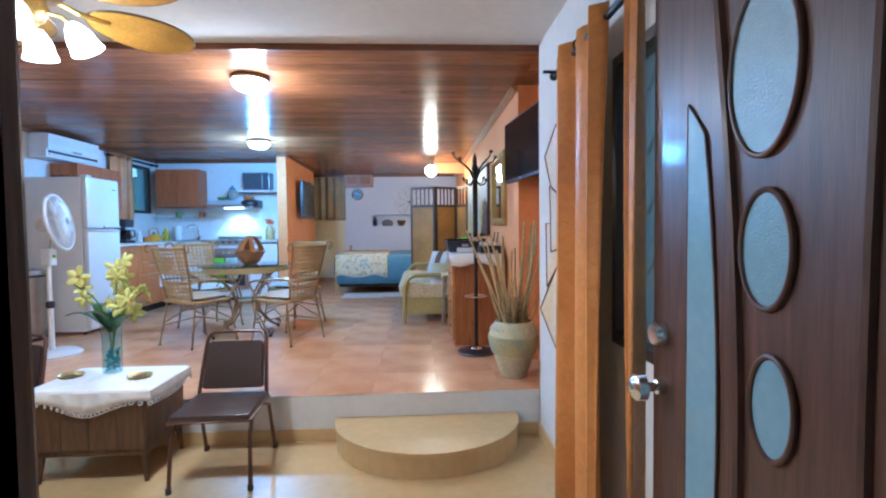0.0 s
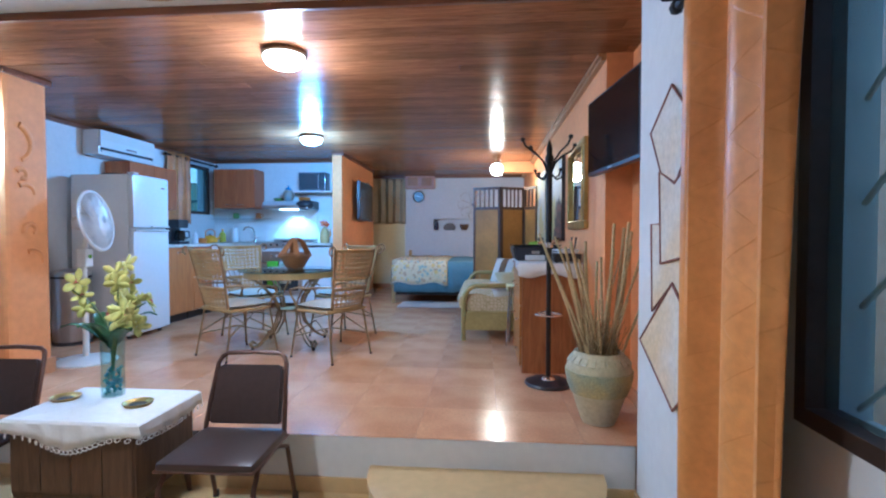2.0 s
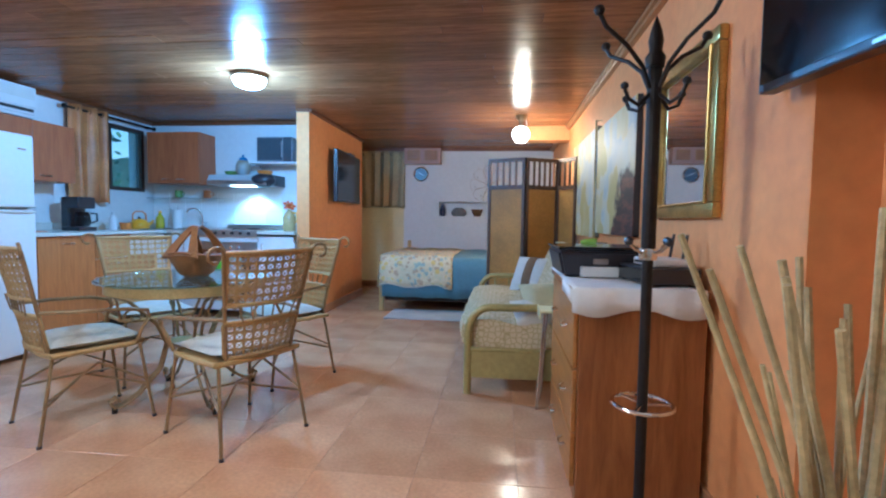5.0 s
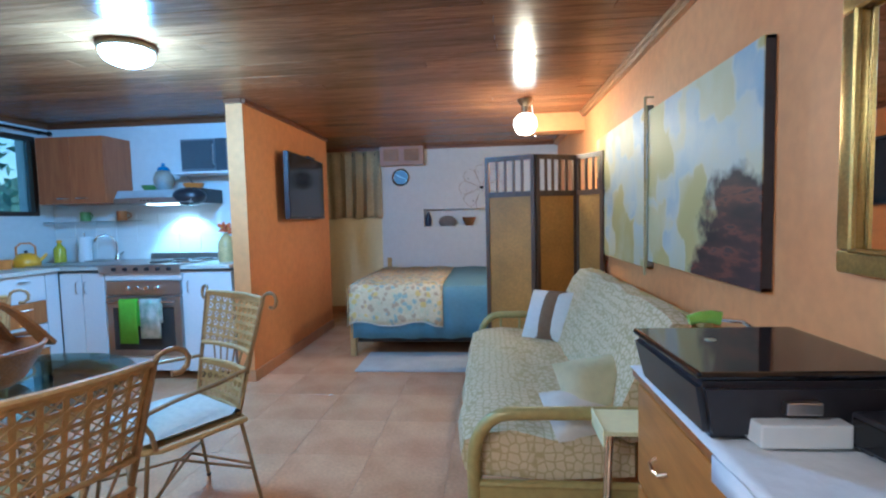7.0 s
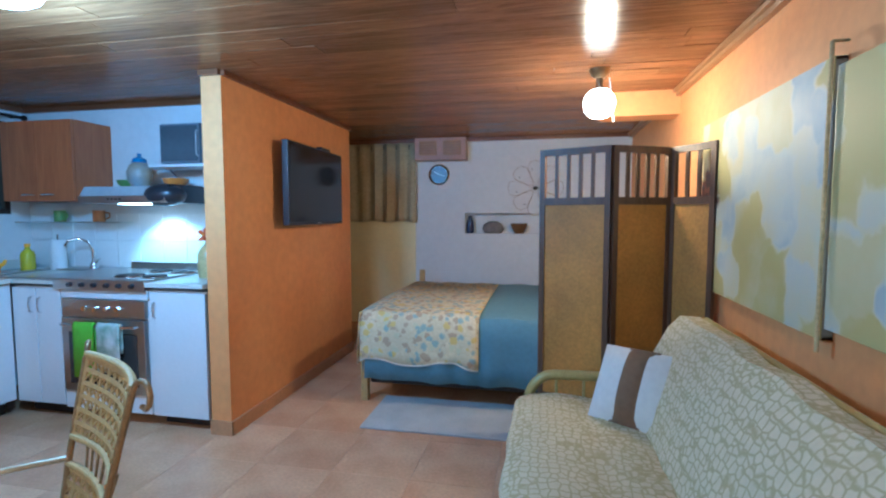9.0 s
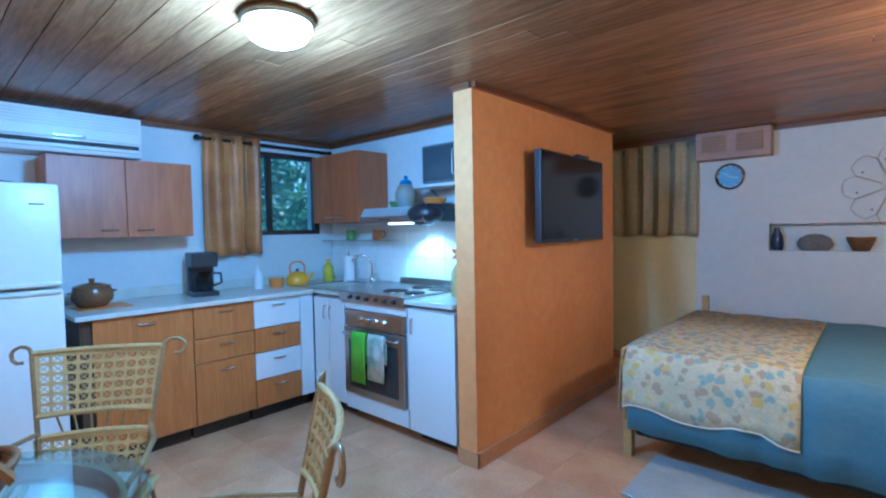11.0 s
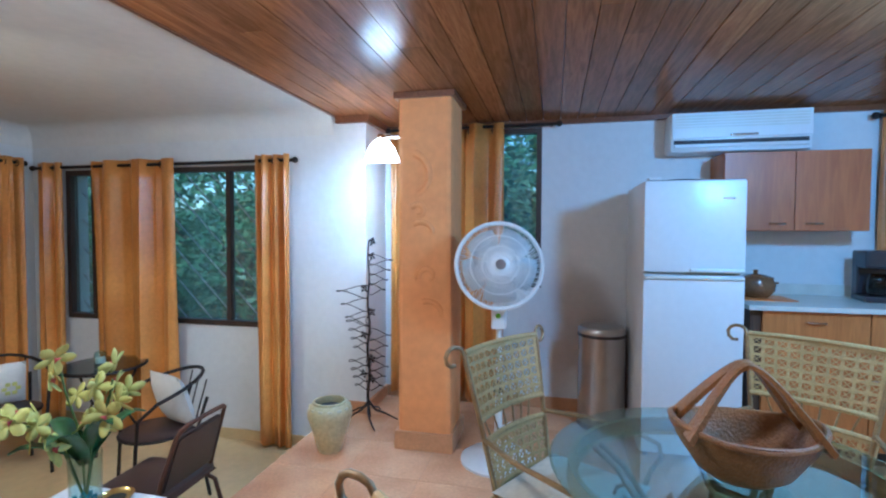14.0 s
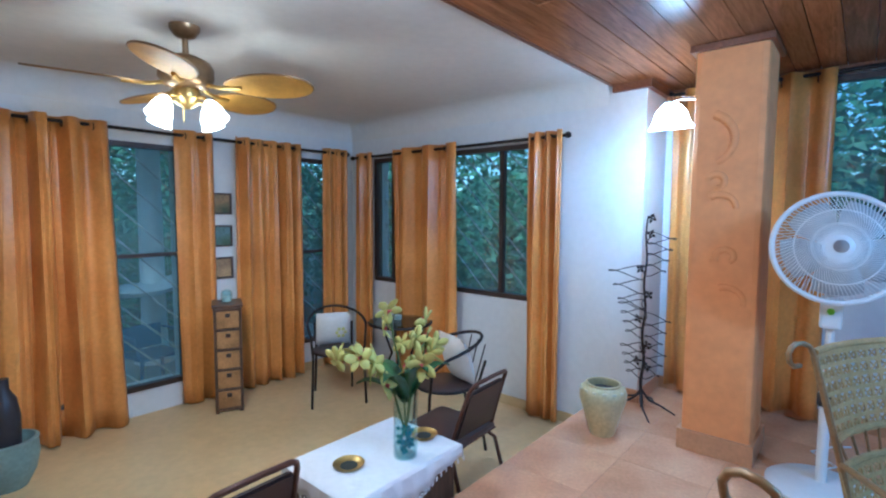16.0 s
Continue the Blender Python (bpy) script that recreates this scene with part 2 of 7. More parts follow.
def B(x0, x1, y0, y1, z0, z1, bevel=0.0, m=None):
    return box(bmesh.new(), x0, x1, y0, y1, z0, z1, bevel, m)


def tube(bm, pts, r, n=8, closed=False, taper=None):
    """A round bar along the points."""
    pts = [Vector(p) for p in pts]
    rings, up = [], None
    for i, p in enumerate(pts):
        a = pts[i - 1] if (i or closed) else p
        b = pts[(i + 1) % len(pts)] if (i < len(pts) - 1 or closed) else p
        d = (b - a).normalized()
        if up is None:
            up = d.orthogonal().normalized()
        up = (up - d * up.dot(d)).normalized()
        side = d.cross(up)
        rad = r if taper is None else r + (taper - r) * i / max(1, len(pts) - 1)
        rings.append([bm.verts.new(p + (up * math.cos(k * math.tau / n) + side * math.sin(k * math.tau / n)) * rad) for k in range(n)])
    span = len(rings) if closed else len(rings) - 1
    for i in range(span):
        q = rings[(i + 1) % len(rings)]
        for k in range(n):
            bm.faces.new((rings[i][k], rings[i][(k + 1) % n], q[(k + 1) % n], q[k]))
    if not closed:
        bm.faces.new(rings[0][::-1]), bm.faces.new(rings[-1])
    return bm


def T(pts, r, n=8, closed=False, taper=None):
    return tube(bmesh.new(), pts, r, n, closed, taper)


def lathe(bm, profile, n=24, x=0.0, y=0.0, z=0.0, sx=1.0, sy=1.0):
    """Turns (radius, height) pairs round the upright axis."""
    rings = []
    for r, h in profile:
        if r < 1e-5:
            rings.append([bm.verts.new((x, y, z + h))])
        else:
            rings.append([bm.verts.new((x + sx * r * math.cos(k * math.tau / n), y + sy * r * math.sin(k * math.tau / n), z + h)) for k in range(n)])
    for a, b in zip(rings, rings[1:]):
        for k in range(n):
            j = (k + 1) % n
            if len(a) == 1 and len(b) == 1:
                continue
            if len(a) == 1:
                bm.faces.new((a[0], b[j], b[k]))
            elif len(b) == 1:
                bm.faces.new((a[k], a[j], b[0]))
            else:
                bm.faces.new((a[k], a[j], b[j], b[k]))
    return bm


def L(profile, n=24, **kw):
    return lathe(bmesh.new(), profile, n, **kw)


def slab(bm, outline, depth, m=None):
    """A flat plate: the outline in x and z, its depth along y."""
    a = [bm.verts.new((x, 0, z)) for x, z in outline]
    b = [bm.verts.new((x, depth, z)) for x, z in outline]
    bm.faces.new(a), bm.faces.new(b[::-1])
    for i in range(len(a)):
        j = (i + 1) % len(a)
        bm.faces.new((a[i], a[j], b[j], b[i]))
    if m is not None:
        bmesh.ops.transform(bm, matrix=m, verts=a + b)
    return bm


def arc(cx, cz, r, a0, a1, n=10):
    return [(cx + r * math.cos(radians(a0 + (a1 - a0) * i / n)), cz + r * math.sin(radians(a0 + (a1 - a0) * i / n))) for i in range(n + 1)]


def wall(name, axis, p0, p1, u0, u1, z0, z1, holes=(), mat=None, label=""):
    """A wall whose faces lie at p0 and p1 on the axis, from u0 to u1 along the other one, with openings (u0, u1, z0, z1)."""
    bm = bmesh.new()
    cuts = sorted({u0, u1, *[h[0] for h in holes], *[h[1] for h in holes]})
    for a, b in zip(cuts, cuts[1:]):
        mid, z = (a + b) / 2, z0
        for h in sorted([h for h in holes if h[0] < mid < h[1]], key=lambda q: q[2]) + [(0, 0, z1, z1)]:
            if h[2] > z:
                if axis == "x":
                    box(bm, p0, p1, a, b, z, h[2])
                else:
                    box(bm, a, b, p0, p1, z, h[2])
            z = max(z, h[3])
    bmesh.ops.remove_doubles(bm, verts=bm.verts, dist=0.0005)
    return setting(part(name, bm, mat or M_WHITE), label or "plastered wall", "wall")

# ---- the large structure ----
XL, XD, XR, YB, YE, YK, YN = -3.42, -3.84, 0.97, 0.50, 3.27, 7.98, 10.09
YW = 3.50  # where the west wall steps back
W3, W4, W5 = (0.86, 2.68, 0.90, 2.116), (-3.30, -2.62, 0.30, 2.10), (-1.72, -0.80, 0.22, 2.09)
setting(part("floor_lower_bed", B(XL - .3, XR + .3, YB - .3, YE, -0.2, FLOOR - 0.006), M_GROUT), "floor bed under the ochre floor", "floor")
setting(part("floor_deck_bed", B(XD - .3, XR + .4, YE + .021, YN + .3, -0.2, DECK - 0.0018), M_GROUT), "raised floor bed with pale joints", "floor")
wall("wall_west_lower", "x", XL - .18, XL, YB - .2, YW, 0, PLASTER + .06, [W3], M_WHITE, "white textured plaster wall with a wide window")
wall("wall_west_upper", "x", XD - .18, XD, YW, YK + .2, 0, WOOD + .1, [(4.0, 4.71, 1.21, 2.39), (6.9, 7.83, 1.63, 2.32)], M_WHITE, "white plaster wall of kitchen and dining space")
wall("wall_west_return", "y", YW - .15, YW, XD - .18, XL - .18, 0, WOOD + .1, [], M_WHITE, "white plaster return of the west wall")
wall("wall_south", "y", YB - .26, YB, XL - .18, XR + .2, 0, PLASTER, [W4, W5, (0.0, 0.90, FLOOR, 2.10)], M_WHITE, "white plaster wall with windows and the entrance")
wall("wall_east_lower", "x", XR, XR + .16, YB, YE - 0.02, 0, PLASTER, [(1.05, 2.08, 0.90, 1.98)], M_WHITE, "white plaster wall with a narrow window")
wall("wall_east_upper", "x", XR + .02, XR + .2, 3.98, YN, DECK, WOOD + .1, [], M_ORANGE, "orange plaster wall")
setting(part("wall_east_niche", B(XR + .18, XR + .3, YE - .02, 3.98, DECK, WOOD + .1), M_ORANGE), "orange plaster recess behind the television", "wall")
wall("wall_kitchen", "y", YK, YK + .15, XD - .18, -1.80, DECK, WOOD + .1, [], M_WHITE, "white kitchen back wall")
wall("wall_partition", "x", -1.81, -1.68, 7.37, 9.24, DECK, WOOD, [], M_ORANGE, "orange plaster partition between kitchen and bedroom")
wall("wall_north", "y", YN, YN + .15, -2.6, XR + .2, DECK, WOOD + .1, [(-0.71, 0.62, 1.42, 1.64)], M_WHITE, "white bedroom wall with a low niche")
setting(part("wall_niche_back", B(-0.75, 0.66, YN + .12, YN + .2, 1.38, 1.70), M_WHITE), "white back of the wall niche", "wall")
setting(part("wall_nook", B(-2.7, -2.6, YK + .15, YN + .15, DECK, WOOD + .1), M_CREAM), "cream wall of the nook", "wall")
setting(part("wall_cream_band", B(-2.6, -1.26, YN - .012, YN - .002, DECK, 1.62), M_CREAM), "cream painted lower wall", "wall")

# wooden ceiling: planks along x, one mesh
bm = bmesh.new()
y, k = YE + .012, 0
while y < YN + .1:
    x0 = -4.0
    while x0 < 1.2:
        x1 = min(1.25, x0 + 1.6 + 1.5 * random.random())
        tip = Matrix.Translation((0, y + .058, WOOD + .01)) @ Matrix.Rotation(radians(random.gauss(0, .35)), 4, "X") @ Matrix.Translation((0, -y - .058, -WOOD - .01))
        box(bm, x0, x1 - .004, y, y + .116, WOOD + random.uniform(0, .002), WOOD + .019, 0, tip)
        x0 = x1
    y += .12
setting(part("ceiling_wood", bm, M_PLANK), "varnished reddish-brown plank ceiling", "ceiling")
setting(part("ceiling_wood_backing", B(-4.05, 1.3, YE + .012, YN + .2, WOOD + .021, WOOD + .10), M_TRIM), "backing of the plank ceiling", "ceiling")
setting(part("trim_fascia", B(XL, XR, YE - .012, YE + .010, WOOD - .004, WOOD + .09), M_TRIM), "dark wooden edge of the plank ceiling", "trim")
bm = bmesh.new()
box(bm, XD, XD + .03, YW, YK, WOOD - .035, WOOD)
box(bm, XD + .03, XL + .035, YW, YW + .035, WOOD - .05, WOOD)
box(bm, XL, XL + .035, YE + .012, YW, WOOD - .05, WOOD)
box(bm, XD, -1.81, YK - .03, YK, WOOD - .035, WOOD)
box(bm, -1.68, -1.655, 7.37, 9.24, WOOD - .03, WOOD)
box(bm, -1.81, -1.68, 7.345, 7.37, WOOD - .03, WOOD)
box(bm, -2.6, XR, YN - .03, YN, WOOD - .035, WOOD)
setting(part("trim_crown", bm, M_TRIM), "dark wooden crown moulding", "trim")
M_TRIMPALE = wood("pale_ceiling_trim", (0.30, 0.14, 0.05), (0.46, 0.25, 0.10), 0.35, (14, 1, 14))
bm = B(XR - .012, XR + .02, 3.98, YN, WOOD - .045, WOOD - .022, .004)
box(bm, XR - .03, XR + .02, 3.98, YN, WOOD - .022, WOOD, .004)
setting(part("trim_crown_east", bm, M_TRIMPALE), "pale stepped wooden crown moulding", "trim")
# plaster ceiling with a rounded cove along the walls
bm = B(XL - .18, XR + .16, YB - .26, YE - .013, PLASTER, PLASTER + .12)
for a, b, ax in ((XL, 1, "x"), (YB, 1, "y")):
    R = 0.16
    prof = [(a + b * (R - R * math.cos(radians(q))), PLASTER - R + R * math.sin(radians(q))) for q in range(0, 91, 15)] + [(a, PLASTER)]
    e0, e1 = (YB, YE - .014) if ax == "x" else (XL, XR)
    A_ = [bm.verts.new((p, e0, z) if ax == "x" else (e0, p, z)) for p, z in prof]
    B_ = [bm.verts.new((p, e1, z) if ax == "x" else (e1, p, z)) for p, z in prof]
    for i in range(len(A_) - 2):
        bm.faces.new((A_[i], A_[i + 1], B_[i + 1], B_[i]))
setting(part("ceiling_plaster", bm, M_CEIL, smooth=True), "rounded off-white plaster ceiling", "ceiling")
# beam stubs over the bedroom
setting(part("beam", B(0.50, XR + .02, 8.35, 8.55, 2.28, WOOD), M_ORANGE), "orange plaster beam end", "beam")
# riser of the raised floor
setting(part("riser", B(XL, XR, YE, YE + .02, FLOOR - .01, DECK - .004), M_WHITE), "white plastered riser of the raised floor", "step")
bm = bmesh.new()
box(bm, XL, -0.32, YE - .014, YE - .002, FLOOR, FLOOR + .075)
box(bm, 0.82, XR, YE - .014, YE - .002, FLOOR, FLOOR + .075)
box(bm, XR - .014, XR - .002, 2.08, YE - .02, FLOOR, FLOOR + .075)
box(bm, XL + .002, XL + .014, YB, YE - .02, FLOOR, FLOOR + .075)
box(bm, XL, -1.75, YB + .002, YB + .014, FLOOR, FLOOR + .075)
setting(part("baseboard_lower", bm, M_LOWFLOOR), "tan tile baseboard", "baseboard")
bm = bmesh.new()
Z0, Z1 = DECK, DECK + .085
box(bm, XD + .002, XD + .016, YW, 5.3, Z0, Z1)
box(bm, XL + .002, XL + .016, YE, YW, Z0, Z1)
box(bm, XD + .016, XL + .016, YW + .002, YW + .016, Z0, Z1)
box(bm, XR + .004, XR + .018, 3.98, YN, Z0, Z1)
box(bm, -1.678, -1.664, 7.356, 9.24, Z0, Z1)
box(bm, -1.81, -1.664, 7.354, 7.368, Z0, Z1)
box(bm, -2.6, XR, YN - .014, YN - .002, Z0, Z1)
box(bm, XR + .164, XR + .178, YE, 3.98, Z0, Z1)
setting(part("baseboard_upper", bm, M_BASE), "terracotta tile baseboard", "baseboard")
# half-round step
bm = bmesh.new()
out = [(-0.32, YE)] + [(0.25 + 0.57 * math.cos(radians(a)), YE - .02 - 0.52 * math.sin(radians(a))) for a in range(180, -1, -9)] + [(0.82, YE)]
for z0, z1, k in ((FLOOR, .15, .985), (.15, .172, 1.0)):
    lo = [bm.verts.new((0.25 + (x - 0.25) * k, YE + (y - YE) * k - .002, z0)) for x, y in out]
    hi = [bm.verts.new((0.25 + (x - 0.25) * k, YE + (y - YE) * k - .002, z1)) for x, y in out]
    bm.faces.new(lo), bm.faces.new(hi[::-1])
    for i in range(len(lo)):
        j = (i + 1) % len(lo)
        bm.faces.new((lo[i], lo[j], hi[j], hi[i]))
setting(part("step", bm, M_LOWFLOOR), "half-round tan tiled step", "step")
# column with relief
bm = B(-3.27, -2.94, 3.895, 4.222, DECK, WOOD, .03)
col = setting(part("column", bm, M_ORANGE), "orange plaster column with swirled relief", "column")
part("base_trim", B(-3.285, -2.925, 3.88, 4.237, DECK, DECK + .11, .004), M_BASE, col, "terracotta tile foot")
part("collar", B(-3.29, -2.915, 3.875, 4.242, WOOD - .035, WOOD, .005), M_TRIM, col, "dark wooden collar")


def swirl(pts, r, face="east"):
    return T([(-2.947, y, z) if face == "east" else (y, 3.903, z) for y, z in pts], r, 12, taper=r * .7)


def spiral(cy, cz, r0, r1, a0, a1, n=22):
    return [(cy + (r0 + (r1 - r0) * i / n) * math.cos(radians(a0 + (a1 - a0) * i / n)), cz + (r0 + (r1 - r0) * i / n) * math.sin(radians(a0 + (a1 - a0) * i / n))) for i in range(n + 1)]


for q_, r_ in ((spiral(3.96, 1.94, .15, .11, 75, -60), .026), (spiral(4.02, 1.74, .05, .02, 150, -120), .022), (spiral(4.05, 1.60, .09, .06, 130, 10), .022), (spiral(4.08, 1.36, .06, .02, 200, -60), .022), (spiral(4.10, 1.12, .10, .06, 120, 0), .020)):
    part("relief", swirl(q_, r_), M_ORANGE, col, smooth=True)
for q_, r_ in ((spiral(-3.10, 1.50, .05, .015, 200, -160), .024), (spiral(-3.14, 1.30, .08, .05, 40, -120), .024), (spiral(-3.06, 1.04, .07, .02, 180, -60), .022)):
    part("relief", swirl(q_, r_, "south"), M_ORANGE, col, smooth=True)


# ---- windows, curtains, entrance ----
M_BAR = material("grey_painted_bar", (0.50, 0.47, 0.43), 0.5, vary=0.1)

def window(name, axis, p, u0, u1, z0, z1, out, mids=(), rail=None, bars=0, bar_dir=1, label="dark-framed window with diagonal bars"):
    """A framed window in the wall at p; out: +1 or -1, the side away from the room."""
    root = setting(new(name), label, "window")
    def bx(bm, a, b, c, d, e, f):
        return box(bm, e, f, a, b, c, d) if axis == "x" else box(bm, a, b, e, f, c, d)
    f0, f1 = sorted((p - out * .012, p + out * .06))
    bm = bmesh.new()
    w = .038
    bx(bm, u0, u1, z0, z0 + w, f0, f1), bx(bm, u0, u1, z1 - w, z1, f0, f1)
    bx(bm, u0, u0 + w, z0 + w, z1 - w, f0, f1), bx(bm, u1 - w, u1, z0 + w, z1 - w, f0, f1)
    for m_ in mids:
        bx(bm, m_ - .018, m_ + .018, z0 + w, z1 - w, f0 + .01, f1 - .01)
    part("window_frame", bm, M_FRAME, root)
    if rail:
        bm = bmesh.new()
        bx(bm, u0 + w, u1 - w, rail - .014, rail + .014, f0 + .012, f1 - .012)
        part("rail", bm, M_FRAME, root)
    edges = [u0 + w, *mids, u1 - w]
    for a, b in zip(edges, edges[1:]):
        g = p + out * .03
        bm = bmesh.new()
        bx(bm, a, b, z0 + w, z1 - w, g - .002, g + .002)
        pane = part("pane", bm, M_GLASS, root)
        pane.visible_shadow = False
    g = p + out * .13
    for i in range(bars):
        h = (z1 - z0) * 1.0
        s = u0 - h + (u1 - u0 + h) * (i + .5) / bars
        a = (s, z1) if bar_dir > 0 else (s, z0)
        b = (s + h, z0) if bar_dir > 0 else (s + h, z1)
        t0, t1 = max(0, (u0 - a[0]) / h), min(1, (u1 - a[0]) / h)
        q = [(a[0] + h * t, a[1] + (b[1] - a[1]) * t) for t in (t0, t1)]
        if t1 - t0 > .03:
            part("bar", T([(g, u, z) if axis == "x" else (u, g, z) for u, z in q], .007, 6), M_BAR, root)
    return root


window("window_1", "x", XL, *W3, -1, mids=(1.12, 2.383), bars=13)
window("window_2", "y", YB, *W4, -1, rail=1.2, bars=9, bar_dir=-1)
window("window_3", "y", YB, *W5, -1, rail=1.25, bars=11, bar_dir=-1, label="tall dark-framed window onto the porch")
window("window_4", "x", XR, 1.05, 2.08, .90, 1.98, 1, bars=9, bar_dir=1)
window("window_5", "x", XD, 4.0, 4.71, 1.21, 2.39, -1, label="narrow dark-framed window")
window("window_6", "x", XD, 6.9, 7.83, 1.63, 2.32, -1, mids=(7.36,), label="dark-framed kitchen window")


def curtain(p0, p1, z0, z1, folds, mat, label, amp=.045, sway=0.0, group="curtains", flare=1.0):
    """A hanging pleated curtain between two points of the plan."""
    p0, p1 = Vector((*p0, 0)), Vector((*p1, 0))
    d = (p1 - p0)
    ln = d.length
    d.normalize()
    nrm = Vector((-d.y, d.x, 0))
    root = thing("curtain", at(p0.x, p0.y, z0), label, "curtain", group)
    bm = bmesh.new()
    nu, nz = folds * 10, 14
    grid = []
    ph = random.random() * 6
    for j in range(nz + 1):
        f = j / nz
        row = []
        for i in range(nu + 1):
            u = i / nu
            a = amp * (.75 + .35 * math.sin(u * 9 + ph)) * (1.0 + .25 * (1 - f))
            w = math.sin(u * folds * math.tau + .5 * math.sin(f * 2.2 + u * 5 + ph))
            w = math.copysign(abs(w) ** .75, w) + .30 * math.sin(u * folds * 3 * math.tau + ph * 2 + f) * (.5 + .5 * math.sin(u * 7 + ph))
            stretch = 1 + (flare - 1) * (1 - f)
            q = d * (ln * (.5 + (u - .5) * stretch)) + nrm * (a * w + sway * (1 - f)) + Vector((0, 0, (z1 - z0) * f + (.008 * math.sin(u * 17 + ph) if j == 0 else 0)))
            row.append(bm.verts.new(q))
        grid.append(row)
    for j in range(nz):
        for i in range(nu):
            bm.faces.new((grid[j][i], grid[j][i + 1], grid[j + 1][i + 1], grid[j + 1][i]))
    part("cloth", bm, mat, root, smooth=True, solid=.004)
    for k in range(folds):
        u = (k + .5) / folds
        c = d * (ln * u)
        ring = [c + d * (.0) + Vector((0, 0, z1 - z0 - .045)) + nrm * (.022 * math.cos(t * math.tau / 10)) + Vector((0, 0, .022 * math.sin(t * math.tau / 10))) for t in range(10)]
        part("grommet", T(ring, .004, 5, True), M_IRON, root)
    return root


def rod(p0, p1, z, label="dark iron curtain rod", r=.012):
    root = thing("curtain_rod", at(p0[0], p0[1], z), label, "curtain rod", "curtain rods")
    a, b = Vector((0, 0, 0)), Vector((p1[0] - p0[0], p1[1] - p0[1], 0))
    part("pole", T([a, b], r, 8), M_IRON, root)
    for q in (a, b):
        part("finial", L([(0, -.024), (.018, -.016), (.024, 0), (.018, .016), (0, .024)], 10, x=q.x, y=q.y), M_IRON, root)
    for f in (.04, .96):
        q = a + (b - a) * f
        n_ = Vector((-(b - a).y, (b - a).x, 0)).normalized() * .07
        part("bracket", T([q, q + n_], .007, 6), M_IRON, root)
    return root


SAT = "full-length orange satin curtain with grommets"
rod((XL + .075, 2.99), (XL + .075, 0.60), 2.135)
rod((-0.35, YB + .075), (XL + .12, YB + .075), 2.17)
curtain((XL + .085, 2.96), (XL + .085, 2.69), .05, 2.175, 3, M_CURTAIN, SAT, .035)
curtain((XL + .085, 1.99), (XL + .085, 1.21), .04, 2.175, 3, M_CURTAIN, SAT, .05, flare=1.04)
curtain((XL + .085, 0.90), (XL + .085, 0.66), .05, 2.175, 2, M_CURTAIN, SAT, .035)
curtain((-3.28, YB + .085), (-3.00, YB + .085), .05, 2.21, 3, M_CURTAIN, SAT, .035)
curtain((-2.74, YB + .085), (-2.125, YB + .095), .045, 2.21, 5, M_CURTAIN, SAT, .045, flare=1.03)
curtain((-1.935, YB + .085), (-1.65, YB + .085), .045, 2.21, 2, M_CURTAIN, SAT, .045, flare=1.03)
curtain((-1.21, YB + .10), (-0.52, YB + .10), .04, 2.20, 4, M_CURTAIN, SAT, .07, flare=1.16)
rod((XR - .09, 1.05), (XR - .09, 2.60), 2.08, r=.014)
curtain((XR - .10, 1.93), (XR - .10, 2.49), .06, 2.13, 3, M_CREASED, "orange satin curtain pleated with crossed creases", .036)
curtain((XR - .14, 1.55), (XR - .14, 1.64), .06, 2.13, 1, M_CREASED, SAT, .03)
rod((XD + .07, 3.54), (XD + .07, 4.83), 2.40)
curtain((XD + .08, 4.44), (XD + .08, 3.56), .36, 2.42, 5, M_CURTAIN, SAT, .045)
rod((XD + .07, 6.76), (XD + .07, 7.92), 2.36)
curtain((XD + .08, 7.24), (XD + .08, 6.80), 1.48, 2.40, 3, M_KCURTAIN, "short brown striped kitchen curtain", .035)
curtain((-1.24, YN - .06), (-2.1, YN - .06), 1.55, 2.40, 6, material("taupe_curtain", (0.44, 0.35, 0.20), 0.7, vary=.1), "short taupe curtain over the nook window", .03)

# ---- lower room ----
M_VINYL = material("dark_brown_vinyl", (0.055, 0.034, 0.030), 0.35, vary=0.12, bump=0.1, bump_scale=120)
M_TUBE = material("brown_enamelled_tube", (0.10, 0.045, 0.028), 0.35, 0.3, vary=0.1)
M_CLOTH = material("white_cotton", (0.80, 0.80, 0.80), 0.9, vary=0.03, bump=0.7, bump_scale=11)
M_WALNUT = wood("walnut_veneer", (0.06, 0.03, 0.018), (0.14, 0.075, 0.04), 0.4, (12, 12, 1.2))
M_GOLD = material("aged_gold", (0.62, 0.44, 0.14), 0.32, 0.9, vary=0.15, scale=20)
M_VASE = glass("clear_vase_glass", (0.86, 0.95, 0.95), 0.02)
M_STEM = material("plant_stem", (0.10, 0.17, 0.05), 0.5, vary=0.15)
M_LEAF = material("glossy_leaf", (0.05, 0.14, 0.045), 0.35, vary=0.2)
M_PETAL = material("yellow_green_petal", (0.62, 0.58, 0.16), 0.55, vary=0.12, second=(0.50, 0.52, 0.14))
M_LIP = material("pink_petal_lip", (0.55, 0.10, 0.10), 0.5, vary=0.1)
M_BEADS = material("blue_glass_beads", (0.05, 0.22, 0.34), 0.12, vary=0.3, scale=60, second=(0.08, 0.30, 0.20))
M_BLADE = material("woven_palm_blade", (0.66, 0.36, 0.05), 0.5, vary=0.16, scale=14, bump=0.3, bump_scale=150)
M_BRONZE = material("antique_bronze", (0.34, 0.22, 0.11), 0.35, 0.8, vary=0.15)
M_BULBGLASS = glow("lit_warm_shade", (1.0, 0.90, 0.70), 6.0)
M_COOLGLASS = glow("lit_cool_shade", (0.82, 0.93, 1.0), 16.0)
